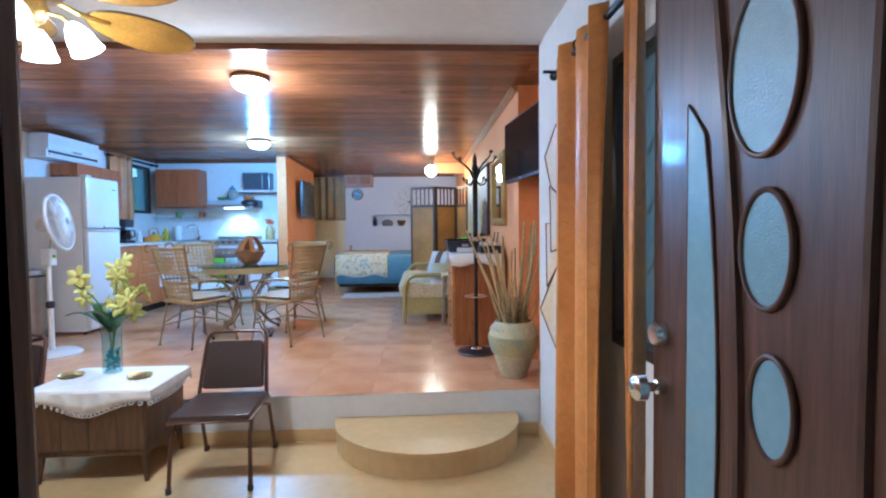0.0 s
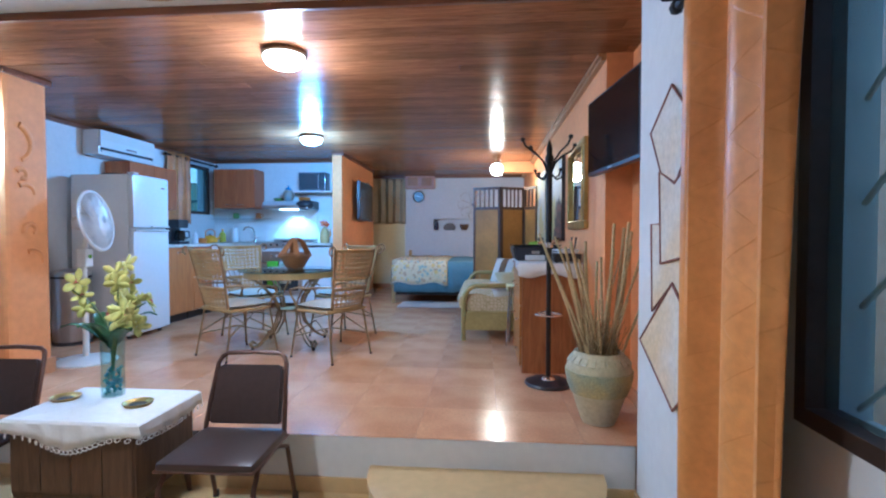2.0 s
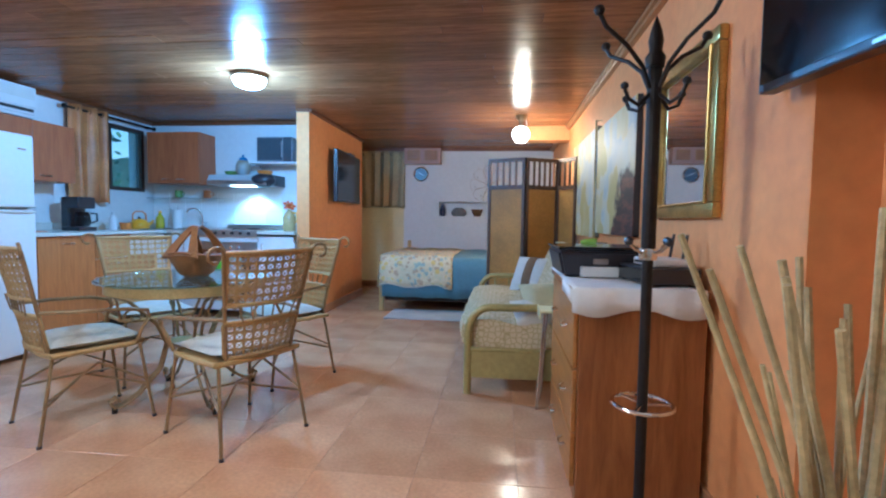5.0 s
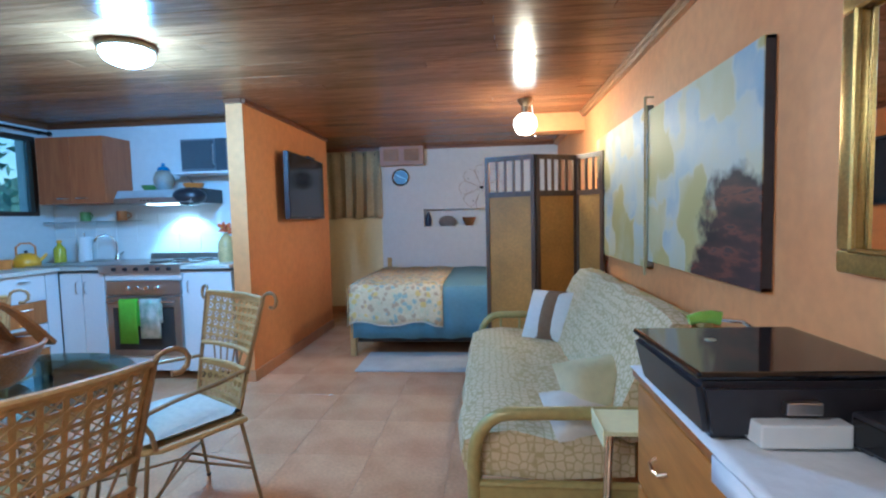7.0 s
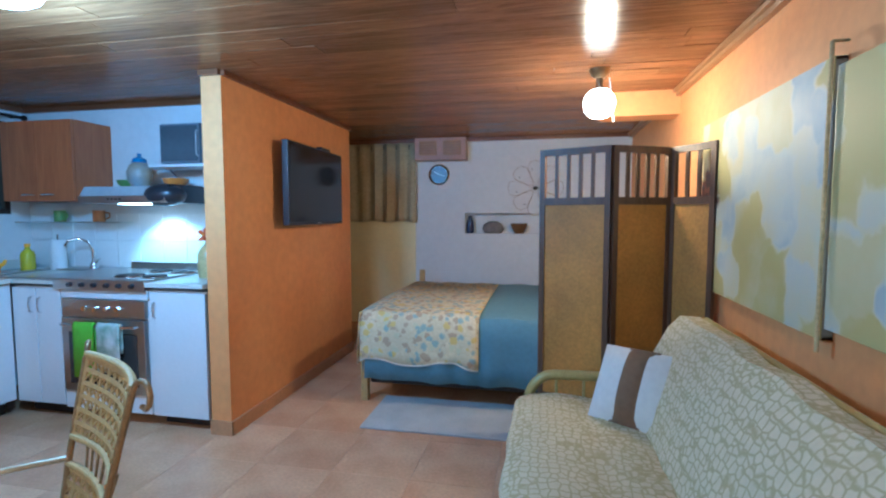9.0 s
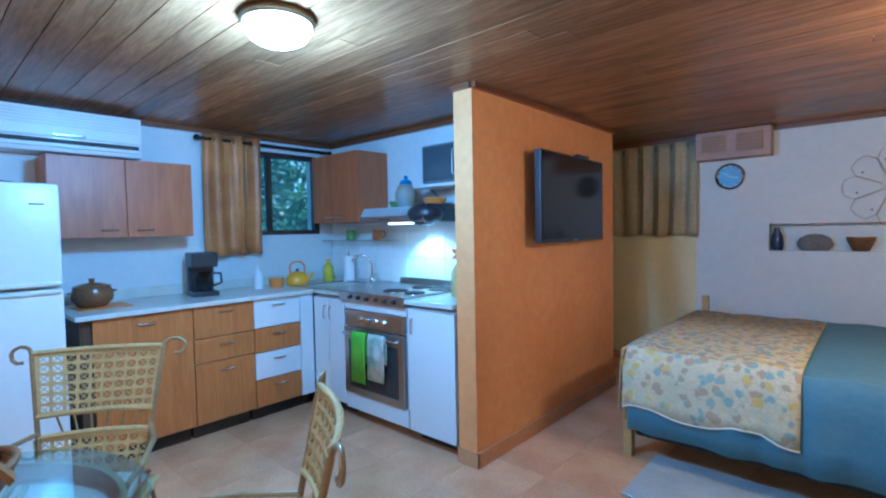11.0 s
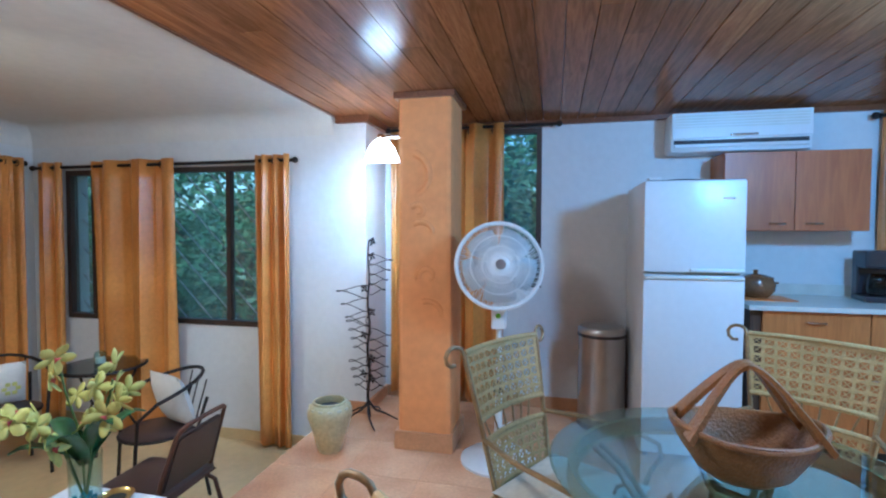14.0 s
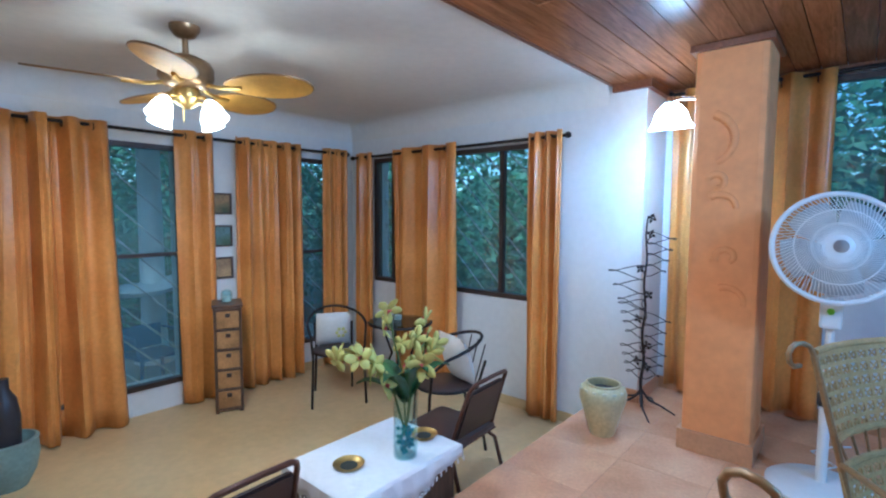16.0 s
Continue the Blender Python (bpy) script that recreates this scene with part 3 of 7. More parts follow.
M_CUSHION = material("white_cushion", (0.68, 0.65, 0.59), 0.9, vary=0.04, bump=0.2, bump_scale=60)
M_CERAMIC = material("glazed_green_stoneware", (0.58, 0.45, 0.21), 0.35, vary=0.14, scale=8, second=(0.44, 0.43, 0.27), bump=0.2, bump_scale=30)
M_STONEWARE = material("pale_blue_green_stoneware", (0.22, 0.31, 0.29), 0.45, vary=0.12, scale=8)
M_ART = material("painted_plaster_art", (0.68, 0.64, 0.58), 0.7, vary=0.1, scale=7, second=(0.68, 0.52, 0.30), bump=.3, bump_scale=40)
M_ARTEDGE = material("red_brown_art_edge", (0.24, 0.08, 0.05), 0.6, vary=0.1)


def pillow(bm, w, h, d, m=None, n=10):
    """A stuffed cushion, w by h, d thick at its middle, in the x-z plane."""
    grid = {}
    for s in (1, -1):
        for i in range(n + 1):
            for j in range(n + 1):
                u, v = 2 * i / n - 1, 2 * j / n - 1
                edge = i in (0, n) or j in (0, n)
                if s < 0 and edge:
                    grid[s, i, j] = grid[1, i, j]
                    continue
                k = (1 - abs(u) ** 2.6) * (1 - abs(v) ** 2.6)
                pin = 1 - .10 * (u * u) * (1 - v * v)
                pin2 = 1 - .10 * (v * v) * (1 - u * u)
                q = Vector((u * w / 2 * pin2, s * d / 2 * (max(0, k) ** .55), v * h / 2 * pin))
                grid[s, i, j] = bm.verts.new(m @ q if m is not None else q)
        for i in range(n):
            for j in range(n):
                bm.faces.new([grid[s, a, b] for a, b in ((i, j), (i + 1, j), (i + 1, j + 1), (i, j + 1))])
    return bm


# entrance door, open inwards against the wall
jamb = setting(new("door_frame"), "dark wooden frame of the entrance", "door frame")
part("post", B(-0.05, 0.0, YB - .27, YB + .015, FLOOR, 2.10, .004), M_DARKWOOD, jamb)
part("post", B(0.90, 0.95, YB - .27, YB + .015, FLOOR, 2.10, .004), M_DARKWOOD, jamb)
part("head", B(-0.05, 0.95, YB - .27, YB + .015, 2.10, 2.15, .004), M_DARKWOOD, jamb)
door = setting(new("door_1"), "dark stained entrance door with oval frosted panes, standing open", "door")
# outline in (distance from the hinge, height); the leaf stands at x = 0.86 and runs along y
HINGE, LEAF = YB + .06, 0.96
ovals = [(0.545, 1.63, .088, .155), (0.532, 1.30, .063, .106), (0.512, 1.012, .052, .092), (0.50, 0.74, .058, .08)]


def ring(cx, cz, rx, rz, n=40):
    return [(cx + rx * math.cos(k * math.tau / n), cz + rz * math.sin(k * math.tau / n)) for k in range(n)]


def to_leaf(u, z, off=0.0):
    return (0.86 - off, HINGE + u, z)


bm = B(0.845, 0.885, HINGE, HINGE + LEAF, FLOOR + .008, 2.09, .004)
part("leaf", bm, M_DARKWOOD, door)
for cx, cz, rx, rz in ovals:
    bm = bmesh.new()
    n = 40
    vs = [bm.verts.new(to_leaf(u, z, .018)) for u, z in ring(cx, cz, rx, rz)]
    bm.faces.new(vs)
    part("oval_pane", bm, M_FROST, door, "frosted oval pane", solid=.004)
    part("oval_rim", T([to_leaf(u, z, .02) for u, z in ring(cx, cz, rx + .003, rz + .003)], .006, 8, True), M_DARKWOOD, door)
strip = [(0.79, 1.625)] + [(0.79 - .125 * math.sin(math.pi * (.18 + .7 * i / 14)) * (1 - .1 * i / 14), 1.545 - 1.465 * i / 14) for i in range(15)] + [(0.79, .08)]
bm = bmesh.new()
bm.faces.new([bm.verts.new(to_leaf(u, z, .018)) for u, z in strip])
part("curved_pane", bm, M_FROST, door, "curved frosted glass strip", solid=.004)
part("curved_rim", T([to_leaf(u, z, .018) for u, z in strip], .0035, 6, True), M_DARKWOOD, door)
part("carved_rib", T([to_leaf(.70 - .10 * math.sin(i / 16 * 2.6), 1.95 - 1.8 * i / 16, .018) for i in range(17)], .012, 6), M_DARKWOOD, door)
part("carved_rib", T([to_leaf(.30 + .03 * math.sin(i / 16 * 3), 2.02 - 1.9 * i / 16, .018) for i in range(17)], .010, 6), M_DARKWOOD, door)
for z, r in ((1.065, .030), (0.925, .034)):
    k = part("knob" if z < 1 else "deadlock", L([(0, 0), (.020, .0), (.020, .02), (.012, .026), (.012, .04), (r, .052), (r, .075), (.02, .088), (0, .09)] if z < 1 else [(0, 0), (.033, 0), (.033, .012), (.026, .030), (0, .032)], 20), M_CHROME, door, "chrome " + ("door knob" if z < 1 else "deadlock"), smooth=True)
    k.matrix_basis = pose(0.845 * U, (HINGE + LEAF - .055) * U, z * U, 0, -90, 0)

# stone-like wall art of overlapping plates
art = thing("wall_art", at(XR, 2.85, 1.3), "geometric plaster wall art with red-brown edges", "wall art")
plates = [[(3.08, 1.76), (2.85, 1.90), (2.62, 1.70), (2.87, 1.45)], [(2.955, 1.58), (2.80, 1.52), (2.56, 1.62), (2.56, 1.27), (2.93, 1.21)],
          [(3.06, 1.37), (2.95, 1.37), (2.94, 1.23), (2.65, 1.24), (2.64, 1.03), (2.82, 1.14), (3.04, 1.0)], [(3.175, .85), (2.81, 1.14), (2.57, .97), (2.60, .82), (2.79, .66)]]
for i, q in enumerate(plates):
    x = -.008 - .006 * (i % 2)
    bm = bmesh.new()
    lo = [bm.verts.new((x, y - 2.85, z - 1.3)) for y, z in q]
    hi = [bm.verts.new((-.002, y - 2.85, z - 1.3)) for y, z in q]
    bm.faces.new(lo), bm.faces.new(hi[::-1])
    for a in range(len(q)):
        b = (a + 1) % len(q)
        bm.faces.new((lo[a], lo[b], hi[b], hi[a]))
    pl = part("plate", bm, M_ART, art)
    part("edge", T([(x, y - 2.85, z - 1.3) for y, z in q], .006, 6, True), M_ARTEDGE, pl, "red-brown edge")


# folding chairs with padded seat and back
def padded_chair(where):
    c = thing("folding_chair", where, "brown tubular metal chair with dark vinyl seat and back", "chair", "metal chairs")
    w = .195
    for s in (-1, 1):
        part("front_leg", T([(s * (w + .005), -.245, 0), (s * w, -.215, .27), (s * w * .98, -.16, .335), (s * w * .95, .10, .345)], .011, 8), M_TUBE, c, smooth=True)
        part("back_leg", T([(s * (w + .005), .24, 0), (s * w, .15, .30), (s * w * .97, .04, .345)], .011, 8), M_TUBE, c, smooth=True)
        part("foot", L([(0, 0), (.015, 0), (.015, .03), (0, .032)], 10, x=s * (w + .005), y=-.245), M_BLACK, c)
        part("foot", L([(0, 0), (.015, 0), (.015, .03), (0, .032)], 10, x=s * (w + .005), y=.24), M_BLACK, c)
    part("back_frame", T([(-.19, .12, .345), (-.182, .165, .50), (-.168, .222, .67), (-.155, .238, .70), (-.13, .246, .715), (0, .25, .72), (.13, .246, .715), (.155, .238, .70), (.168, .222, .67), (.182, .165, .50), (.19, .12, .345)], .011, 8), M_TUBE, c, smooth=True)
    part("seat", B(-.20, .20, -.235, .15, .345, .388, .019), M_VINYL, c, smooth=True)
    part("seat_rim", T([(-.20, -.23, .352), (.20, -.23, .352), (.20, .145, .352), (-.20, .145, .352)], .008, 6, True), M_TUBE, c)
    bm = slab(bmesh.new(), [(-.172, -.14), (.172, -.14), (.160, .115), (.145, .13), (-.145, .13), (-.160, .115)], .026)
    bmesh.ops.bevel(bm, geom=list(bm.edges), offset=.008, segments=2, affect="EDGES")
    bk = part("backrest", bm, M_VINYL, c, smooth=True)
    bk.matrix_basis = pose(0, .165 * U, .545 * U, -17, 0, 0)
    return c


ch = padded_chair(at(-0.87, 2.945, FLOOR, 2))
copy_thing(ch, at(-2.14, 2.95, FLOOR, 3))

# low cabinet with cloth, vase and trays
lc = thing("side_cabinet", at(-1.52, 3.03, FLOOR), "low walnut side cabinet on short tapered legs", "cabinet")
part("body", B(-.29, .29, -.205, .205, .165, .475, .006), M_WALNUT, lc)
part("top", B(-.31, .31, -.22, .22, .475, .495, .004), M_WALNUT, lc)
part("apron", B(-.285, .285, -.20, .20, .145, .164), M_WALNUT, lc)
for i in range(4):
    part("door_panel", B(-.282 + .142 * i, -.144 + .142 * i, -.211, -.206, .18, .465, .002), M_WALNUT, lc)
for sx in (-1, 1):
    for sy in (-1, 1):
        part("leg", T([(sx * .262, sy * .178, .165), (sx * .276, sy * .192, 0)], .02, 8, taper=.011), M_WALNUT, lc)
cl = thing("tablecloth", at(-1.52, 3.03, FLOOR + .496), "white cotton tablecloth with a scalloped lace edge", "tablecloth")
bm = bmesh.new()
n = 36
rim = []
for k in range(n * 2):
    a = k * math.tau / (n * 2)
    c_, s_ = math.cos(a), math.sin(a)
    q = 1 / max(abs(c_) / .32, abs(s_) / .23)
    rim.append((c_ * q, s_ * q, a))
ctr = bm.verts.new((0, 0, .004))
r1 = [bm.verts.new((x * .96, y * .96, .004)) for x, y, a in rim]
r2 = [bm.verts.new((x * 1.005, y * 1.005, -.006)) for x, y, a in rim]
drop = lambda a: .035 + .075 * max(0, math.cos(2 * a + math.pi)) ** 1.2 + .035 * abs(math.cos(a)) ** 3
r3 = [bm.verts.new((x * 1.012 + .006 * math.cos(a * 19), y * 1.012 + .006 * math.sin(a * 17), -drop(a) * .6)) for x, y, a in rim]
r4 = [bm.verts.new((x * 1.02 + .007 * math.cos(a * 19), y * 1.02 + .007 * math.sin(a * 17), -drop(a) - .008 * (i % 2))) for i, (x, y, a) in enumerate(rim)]
N = len(rim)
for i in range(N):
    j = (i + 1) % N
    bm.faces.new((ctr, r1[i], r1[j]))
    for p_, q_ in ((r1, r2), (r2, r3), (r3, r4)):
        bm.faces.new((p_[i], q_[i], q_[j], p_[j]))
part("cloth", bm, M_CLOTH, cl, smooth=True, solid=.003)
for i in range(0, N, 1):
    x, y, a = rim[i]
    part("lace_loop", T([(x * 1.02 + .011 * math.cos(t * math.tau / 7) * -math.sin(a), y * 1.02 + .011 * math.cos(t * math.tau / 7) * math.cos(a), -drop(a) - .014 + .009 * math.sin(t * math.tau / 7)) for t in range(7)], .0025, 4, True), M_CLOTH, cl)
for px, py in ((-1.775, 3.075), (-1.369, 3.03)):
    tr = thing("brass_tray", at(px, py, FLOOR + .501), "small round brass tray with a dark patterned centre", "tray", "brass trays")
    part("rim", L([(.036, .002), (.052, .004), (.062, .014), (.066, .014), (.055, 0), (.036, 0)], 28), M_GOLD, tr, smooth=True)
    part("inlay", L([(0, .003), (.036, .003), (.036, .0), (0, .0)], 24), material("tray_inlay", (0.05, 0.06, 0.05), 0.4, vary=.2), tr, "dark inlay")
va = thing("flower_vase", at(-1.585, 3.145, FLOOR + .502), "tall clear glass vase holding blue beads and orchids", "vase")
part("glass", L([(0, .006), (.046, .006), (.049, .05), (.047, .16), (.052, .28), (.055, .28), (.051, .16), (.053, .05), (.05, 0), (0, 0)], 28), M_VASE, va, smooth=True)
bm = bmesh.new()
for i in range(90):
    r_, a_ = .036 * math.sqrt(random.random()), random.random() * 6.28
    bmesh.ops.create_icosphere(bm, subdivisions=1, radius=.009, matrix=Matrix.Translation((r_ * math.cos(a_), r_ * math.sin(a_), .018 + .12 * random.random())))
part("beads", bm, M_BEADS, va, "blue and green glass beads")


def flower(bm_p, bm_l, c, size, facing):
    f = Vector(facing).normalized()
    u = f.orthogonal().normalized()
    v = f.cross(u)
    for k in range(5):
        a = k * math.tau / 5 + random.uniform(-.18, .18)
        d = u * math.cos(a) + v * math.sin(a)
        side = f.cross(d)
        wide, curl = random.uniform(.24, .36), random.uniform(-.25, .30)
        rows = []
        for t, w in ((.04, .25), (.3, .75), (.6, 1.0), (.85, .7), (1.0, .15)):
            c_ = c + d * size * t + f * size * (.22 * t + curl * t * t)
            rows.append([bm_p.verts.new(c_ - side * size * wide * w + f * size * .06), bm_p.verts.new(c_), bm_p.verts.new(c_ + side * size * wide * w + f * size * .06)])
        for r0, r1_ in zip(rows, rows[1:]):
            bm_p.faces.new((r0[0], r0[1], r1_[1], r1_[0])), bm_p.faces.new((r0[1], r0[2], r1_[2], r1_[1]))
    for k in range(3):
        a = k * 2.1
        d = (u * math.cos(a) + v * math.sin(a)) * size * .25
        vs = [bm_l.verts.new(q) for q in (c + f * size * .05, c + f * size * .28 + d, c + f * size * .4, c + f * size * .28 - d * .2)]
        bm_l.faces.new(vs)


sprays = [[(0, 0, .1), (.02, .01, .35), (.05, -.02, .52), (.06, -.04, .66)], [(0, 0, .1), (-.03, .02, .33), (-.10, .0, .45), (-.19, -.03, .53)],
          [(0, 0, .1), (.05, -.03, .32), (.13, -.05, .42), (.22, -.06, .47)], [(0, 0, .1), (.0, .04, .36), (-.02, .09, .47), (.0, .13, .56)], [(0, 0, .1), (.05, -.05, .33), (.13, -.12, .43), (.19, -.17, .44)]]
for s_ in sprays:
    part("stem", T(s_, .004, 6), M_STEM, va)
    p_, l_ = bmesh.new(), bmesh.new()
    for k in range(5):
        t = .46 + .54 * k / 4
        i = min(2, int(t * 3))
        q = Vector(s_[i]).lerp(Vector(s_[i + 1]), t * 3 - i)
        flower(p_, l_, q + Vector((random.uniform(-.045, .045), random.uniform(-.045, .045), random.uniform(-.03, .03))), random.uniform(.050, .072), (random.uniform(-1, 1), random.uniform(-1, 1), random.uniform(-.4, .5)))
    tagged(part("blossoms", p_, M_PETAL, va, "yellow-green orchid blossoms", smooth=True, solid=.001), kind="stuff")
    tagged(part("blossom_lips", l_, M_LIP, va, "dark pink lips", solid=.001), kind="stuff")
for a, ln, h in ((20, .20, .40), (150, .20, .39), (265, .19, .38), (330, .21, .35), (80, .16, .42), (205, .21, .36)):
    bm = bmesh.new()
    d = Vector((math.cos(radians(a)), math.sin(radians(a)), 0))
    sd = Vector((-d.y, d.x, 0))
    rows = []
    for i in range(7):
        t = i / 6
        c_ = d * (ln * t) + Vector((0, 0, .24 + (h - .24) * math.sin(t * 2.0) * 1.05))
        w_ = .040 * math.sin(math.pi * min(1, .15 + .85 * t)) + .002
        rows.append([bm.verts.new(c_ - sd * w_), bm.verts.new(c_ - Vector((0, 0, .006))), bm.verts.new(c_ + sd * w_)])
    for r0, r1_ in zip(rows, rows[1:]):
        bm.faces.new((r0[0], r0[1], r1_[1], r1_[0])), bm.faces.new((r0[1], r0[2], r1_[2], r1_[1]))
    part("leaf", bm, M_LEAF, va, smooth=True, solid=.0015)

# ceiling fan with four lit shades
cf = thing("ceiling_fan", at(-1.16, 2.06, PLASTER), "ceiling fan with woven palm-leaf blades and lit tulip shades", "ceiling fan")
part("canopy", L([(0, 0), (.07, 0), (.068, -.02), (.045, -.05), (.02, -.06), (0, -.06)], 24), M_BRONZE, cf, smooth=True)
part("downrod", L([(0, -.05), (.014, -.05), (.014, -.16), (0, -.16)], 12), M_BRONZE, cf)
part("motor", L([(0, -.13), (.05, -.14), (.11, -.17), (.125, -.20), (.125, -.25), (.10, -.285), (.05, -.30), (0, -.30)], 32), M_BRONZE, cf, smooth=True)
part("light_hub", L([(0, -.30), (.055, -.30), (.065, -.33), (.05, -.37), (.02, -.39), (0, -.395)], 24), M_GOLD, cf, smooth=True)
for k in range(5):
    a = radians(-14 + 72 * k)
    m_ = Matrix.Translation((0, 0, -.285)) @ Matrix.Rotation(a, 4, "Z") @ Matrix.Rotation(radians(-13), 4, "X")
    bm = bmesh.new()
    top, bot = [], []
    out_ = [(.19 + .215 * (1 - math.cos(t * math.tau / 30)), .118 * math.sin(t * math.tau / 30) * (1 - .12 * math.cos(t * math.tau / 30))) for t in range(30)]
    for x_, y_ in out_:
        top.append(bm.verts.new(m_ @ Vector((x_, y_, .004)))), bot.append(bm.verts.new(m_ @ Vector((x_, y_, -.004))))
    bm.faces.new(top), bm.faces.new(bot[::-1])
    for i in range(30):
        j = (i + 1) % 30
        bm.faces.new((top[i], top[j], bot[j], bot[i]))
    bl = part("blade", bm, M_BLADE, cf, "woven palm-leaf blade")
    part("blade_rim", T([m_ @ Vector((x_, y_, 0)) for x_, y_ in out_], .005, 6, True), M_BRONZE, bl, "dark bound rim")
    part("blade_arm", T([m_ @ Vector((.09, 0, .01)), m_ @ Vector((.16, 0, -.008)), m_ @ Vector((.27, 0, -.009))], .011, 6), M_GOLD, cf, "brass blade arm")
for k in range(4):
    a = radians(25 + 90 * k)
    d = Vector((math.cos(a), math.sin(a), 0))
    part("lamp_arm", T([d * .05 + Vector((0, 0, -.34)), d * .10 + Vector((0, 0, -.345)), d * .125 + Vector((0, 0, -.37))], .009, 8), M_GOLD, cf)
    sh = part("shade", L([(.018, 0), (.03, -.015), (.046, -.05), (.05, -.08), (.058, -.105), (.055, -.105), (.046, -.08), (.04, -.05), (0, -.02)], 20), M_BULBGLASS, cf, "lit frosted tulip shade", smooth=True)
    sh.matrix_basis = Matrix.Translation((d * .125 + Vector((0, 0, -.365))) * U) @ Matrix.Rotation(a, 4, "Z") @ Matrix.Rotation(radians(-28), 4, "Y")
part("pull_chain", T([(.02, .01, -.39), (.021, .011, -.46)], .0025, 5), M_GOLD, cf)


# bistro set
def bistro_chair(where, pill):
    c = thing("bistro_chair", where, "dark metal bistro armchair with woven seat", "chair", "bistro chairs")
    part("seat", L([(0, .405), (.17, .405), (.19, .412), (.19, .425), (.17, .432), (0, .428)], 28), M_VINYL, c, "dark woven round seat", smooth=True)
    part("seat_ring", T([(.192 * math.cos(k * math.tau / 28), .192 * math.sin(k * math.tau / 28), .415) for k in range(28)], .010, 8, True), M_IRON, c)
    for s in (-1, 1):
        part("front_leg", T([(s * .215, .17, 0), (s * .20, .15, .40), (s * .215, .14, .56), (s * .235, .05, .64)], .010, 8), M_IRON, c)
        part("back_leg", T([(s * .16, -.24, 0), (s * .15, -.17, .40), (s * .16, -.23, .60)], .010, 8), M_IRON, c)
    hoop = [(.235 * math.sin(radians(q)), .05 - .30 * math.cos(radians(q)) * (1 if abs(q) < 90 else 0), .64 + .10 * max(0, math.cos(radians(q)))) for q in range(-90, 91, 15)]
    part("arm_hoop", T(hoop, .011, 8), M_IRON, c)
    for i in range(3):
        x_ = -.12 + .12 * i
        part("back_rod", T([(x_, -.165, .42), (x_ * 1.15, -.235, .70)], .005, 6), M_IRON, c)
    return c


def cushion(where, w, h, d, mat, label, group="white cushions"):
    c = thing("cushion", where, label, "cushion", group)
    part("cover", pillow(bmesh.new(), w, h, d, Matrix.Translation((0, 0, h / 2))), mat, c, smooth=True)
    return c


bc = bistro_chair(at(-2.57, 1.34, FLOOR, -30), 0)
copy_thing(bc, at(-2.56, 2.53, FLOOR, 236))
k1 = cushion(at(-2.62, 1.22, FLOOR + .435, -30, -14), .28, .29, .11, M_CUSHION, "white cushion with yellow flowers on the bistro chair")
bm = bmesh.new()
for k in range(6):
    a = k * math.tau / 6
    box(bm, -.06 + .035 * math.cos(a) - .013, -.06 + .035 * math.cos(a) + .013, .052, .056, .13 + .035 * math.sin(a) - .013, .13 + .035 * math.sin(a) + .013, .003)
part("print", bm, M_PETAL, k1, "printed yellow flower")
cushion(at(-2.665, 2.605, FLOOR + .435, 250, -18), .32, .33, .12, M_CUSHION, "plain white cushion leaning on the bistro chair")
bt = thing("bistro_table", at(-3.10, 1.55, FLOOR), "small round dark bistro table with glass top", "table")
part("tabletop", L([(0, .59), (.27, .59), (.275, .597), (.27, .603), (0, .603)], 40), glass("smoked_glass", (0.35, 0.38, 0.36)), bt, smooth=True)
part("rim", T([(.275 * math.cos(k * math.tau / 40), .275 * math.sin(k * math.tau / 40), .59) for k in range(40)], .011, 8, True), M_IRON, bt)
for k in range(3):
    a = radians(35 + 120 * k)
    part("leg", T([(.25 * math.cos(a), .25 * math.sin(a), .585), (.10 * math.cos(a), .10 * math.sin(a), .30), (.25 * math.cos(a), .25 * math.sin(a), 0)], .010, 8), M_IRON, bt)


def candle_jar(where):
    j = thing("candle_jar", where, "glass jar with a pale candle", "candle", "candle jars")
    part("jar", L([(0, .004), (.036, .004), (.038, .07), (.030, .085), (.033, .085), (.042, .07), (.04, 0), (0, 0)], 20), M_VASE, j, smooth=True)
    part("wax", L([(0, .006), (.033, .006), (.033, .045), (0, .045)], 16), M_CUSHION, j)
    part("lid", L([(.0, .10), (.012, .10), (.016, .092), (.034, .089), (.034, .083), (0, .083)], 16), M_VASE, j)
    return j


cj = candle_jar(at(-3.10, 1.52, FLOOR + .604))
copy_thing(cj, at(-1.90, 0.83, FLOOR + .845))

# slim chest of basket drawers and three pictures
cd = thing("drawer_chest", at(-1.90, 0.83, FLOOR, -24), "slim dark wooden chest with five woven basket drawers", "chest")
M_BASKET = material("woven_basket", (0.46, 0.235, 0.07), 0.6, vary=.2, scale=18, bump=.4, bump_scale=140)
part("carcass", B(-.10, .10, -.14, .14, .02, .82, .004), M_WALNUT, cd)
part("top", B(-.11, .11, -.15, .15, .82, .842, .004), M_WALNUT, cd)
for i in range(5):
    z = .045 + .155 * i
    d = part("drawer", B(-.078, .078, .142, .152, z, z + .13, .004), M_BASKET, cd, "woven basket front")
    part("pull", B(-.018, .018, .153, .158, z + .085, z + .115, .006), M_FRAME, d)
    part("rail", B(-.10, .10, .1405, .150, z + .134, z + .148), M_WALNUT, cd)
for sx in (-1, 1):
    for sy in (-1, 1):
        part("foot", B(sx * .085 - .012, sx * .085 + .012, sy * .125 - .012, sy * .125 + .012, 0, .02), M_WALNUT, cd)
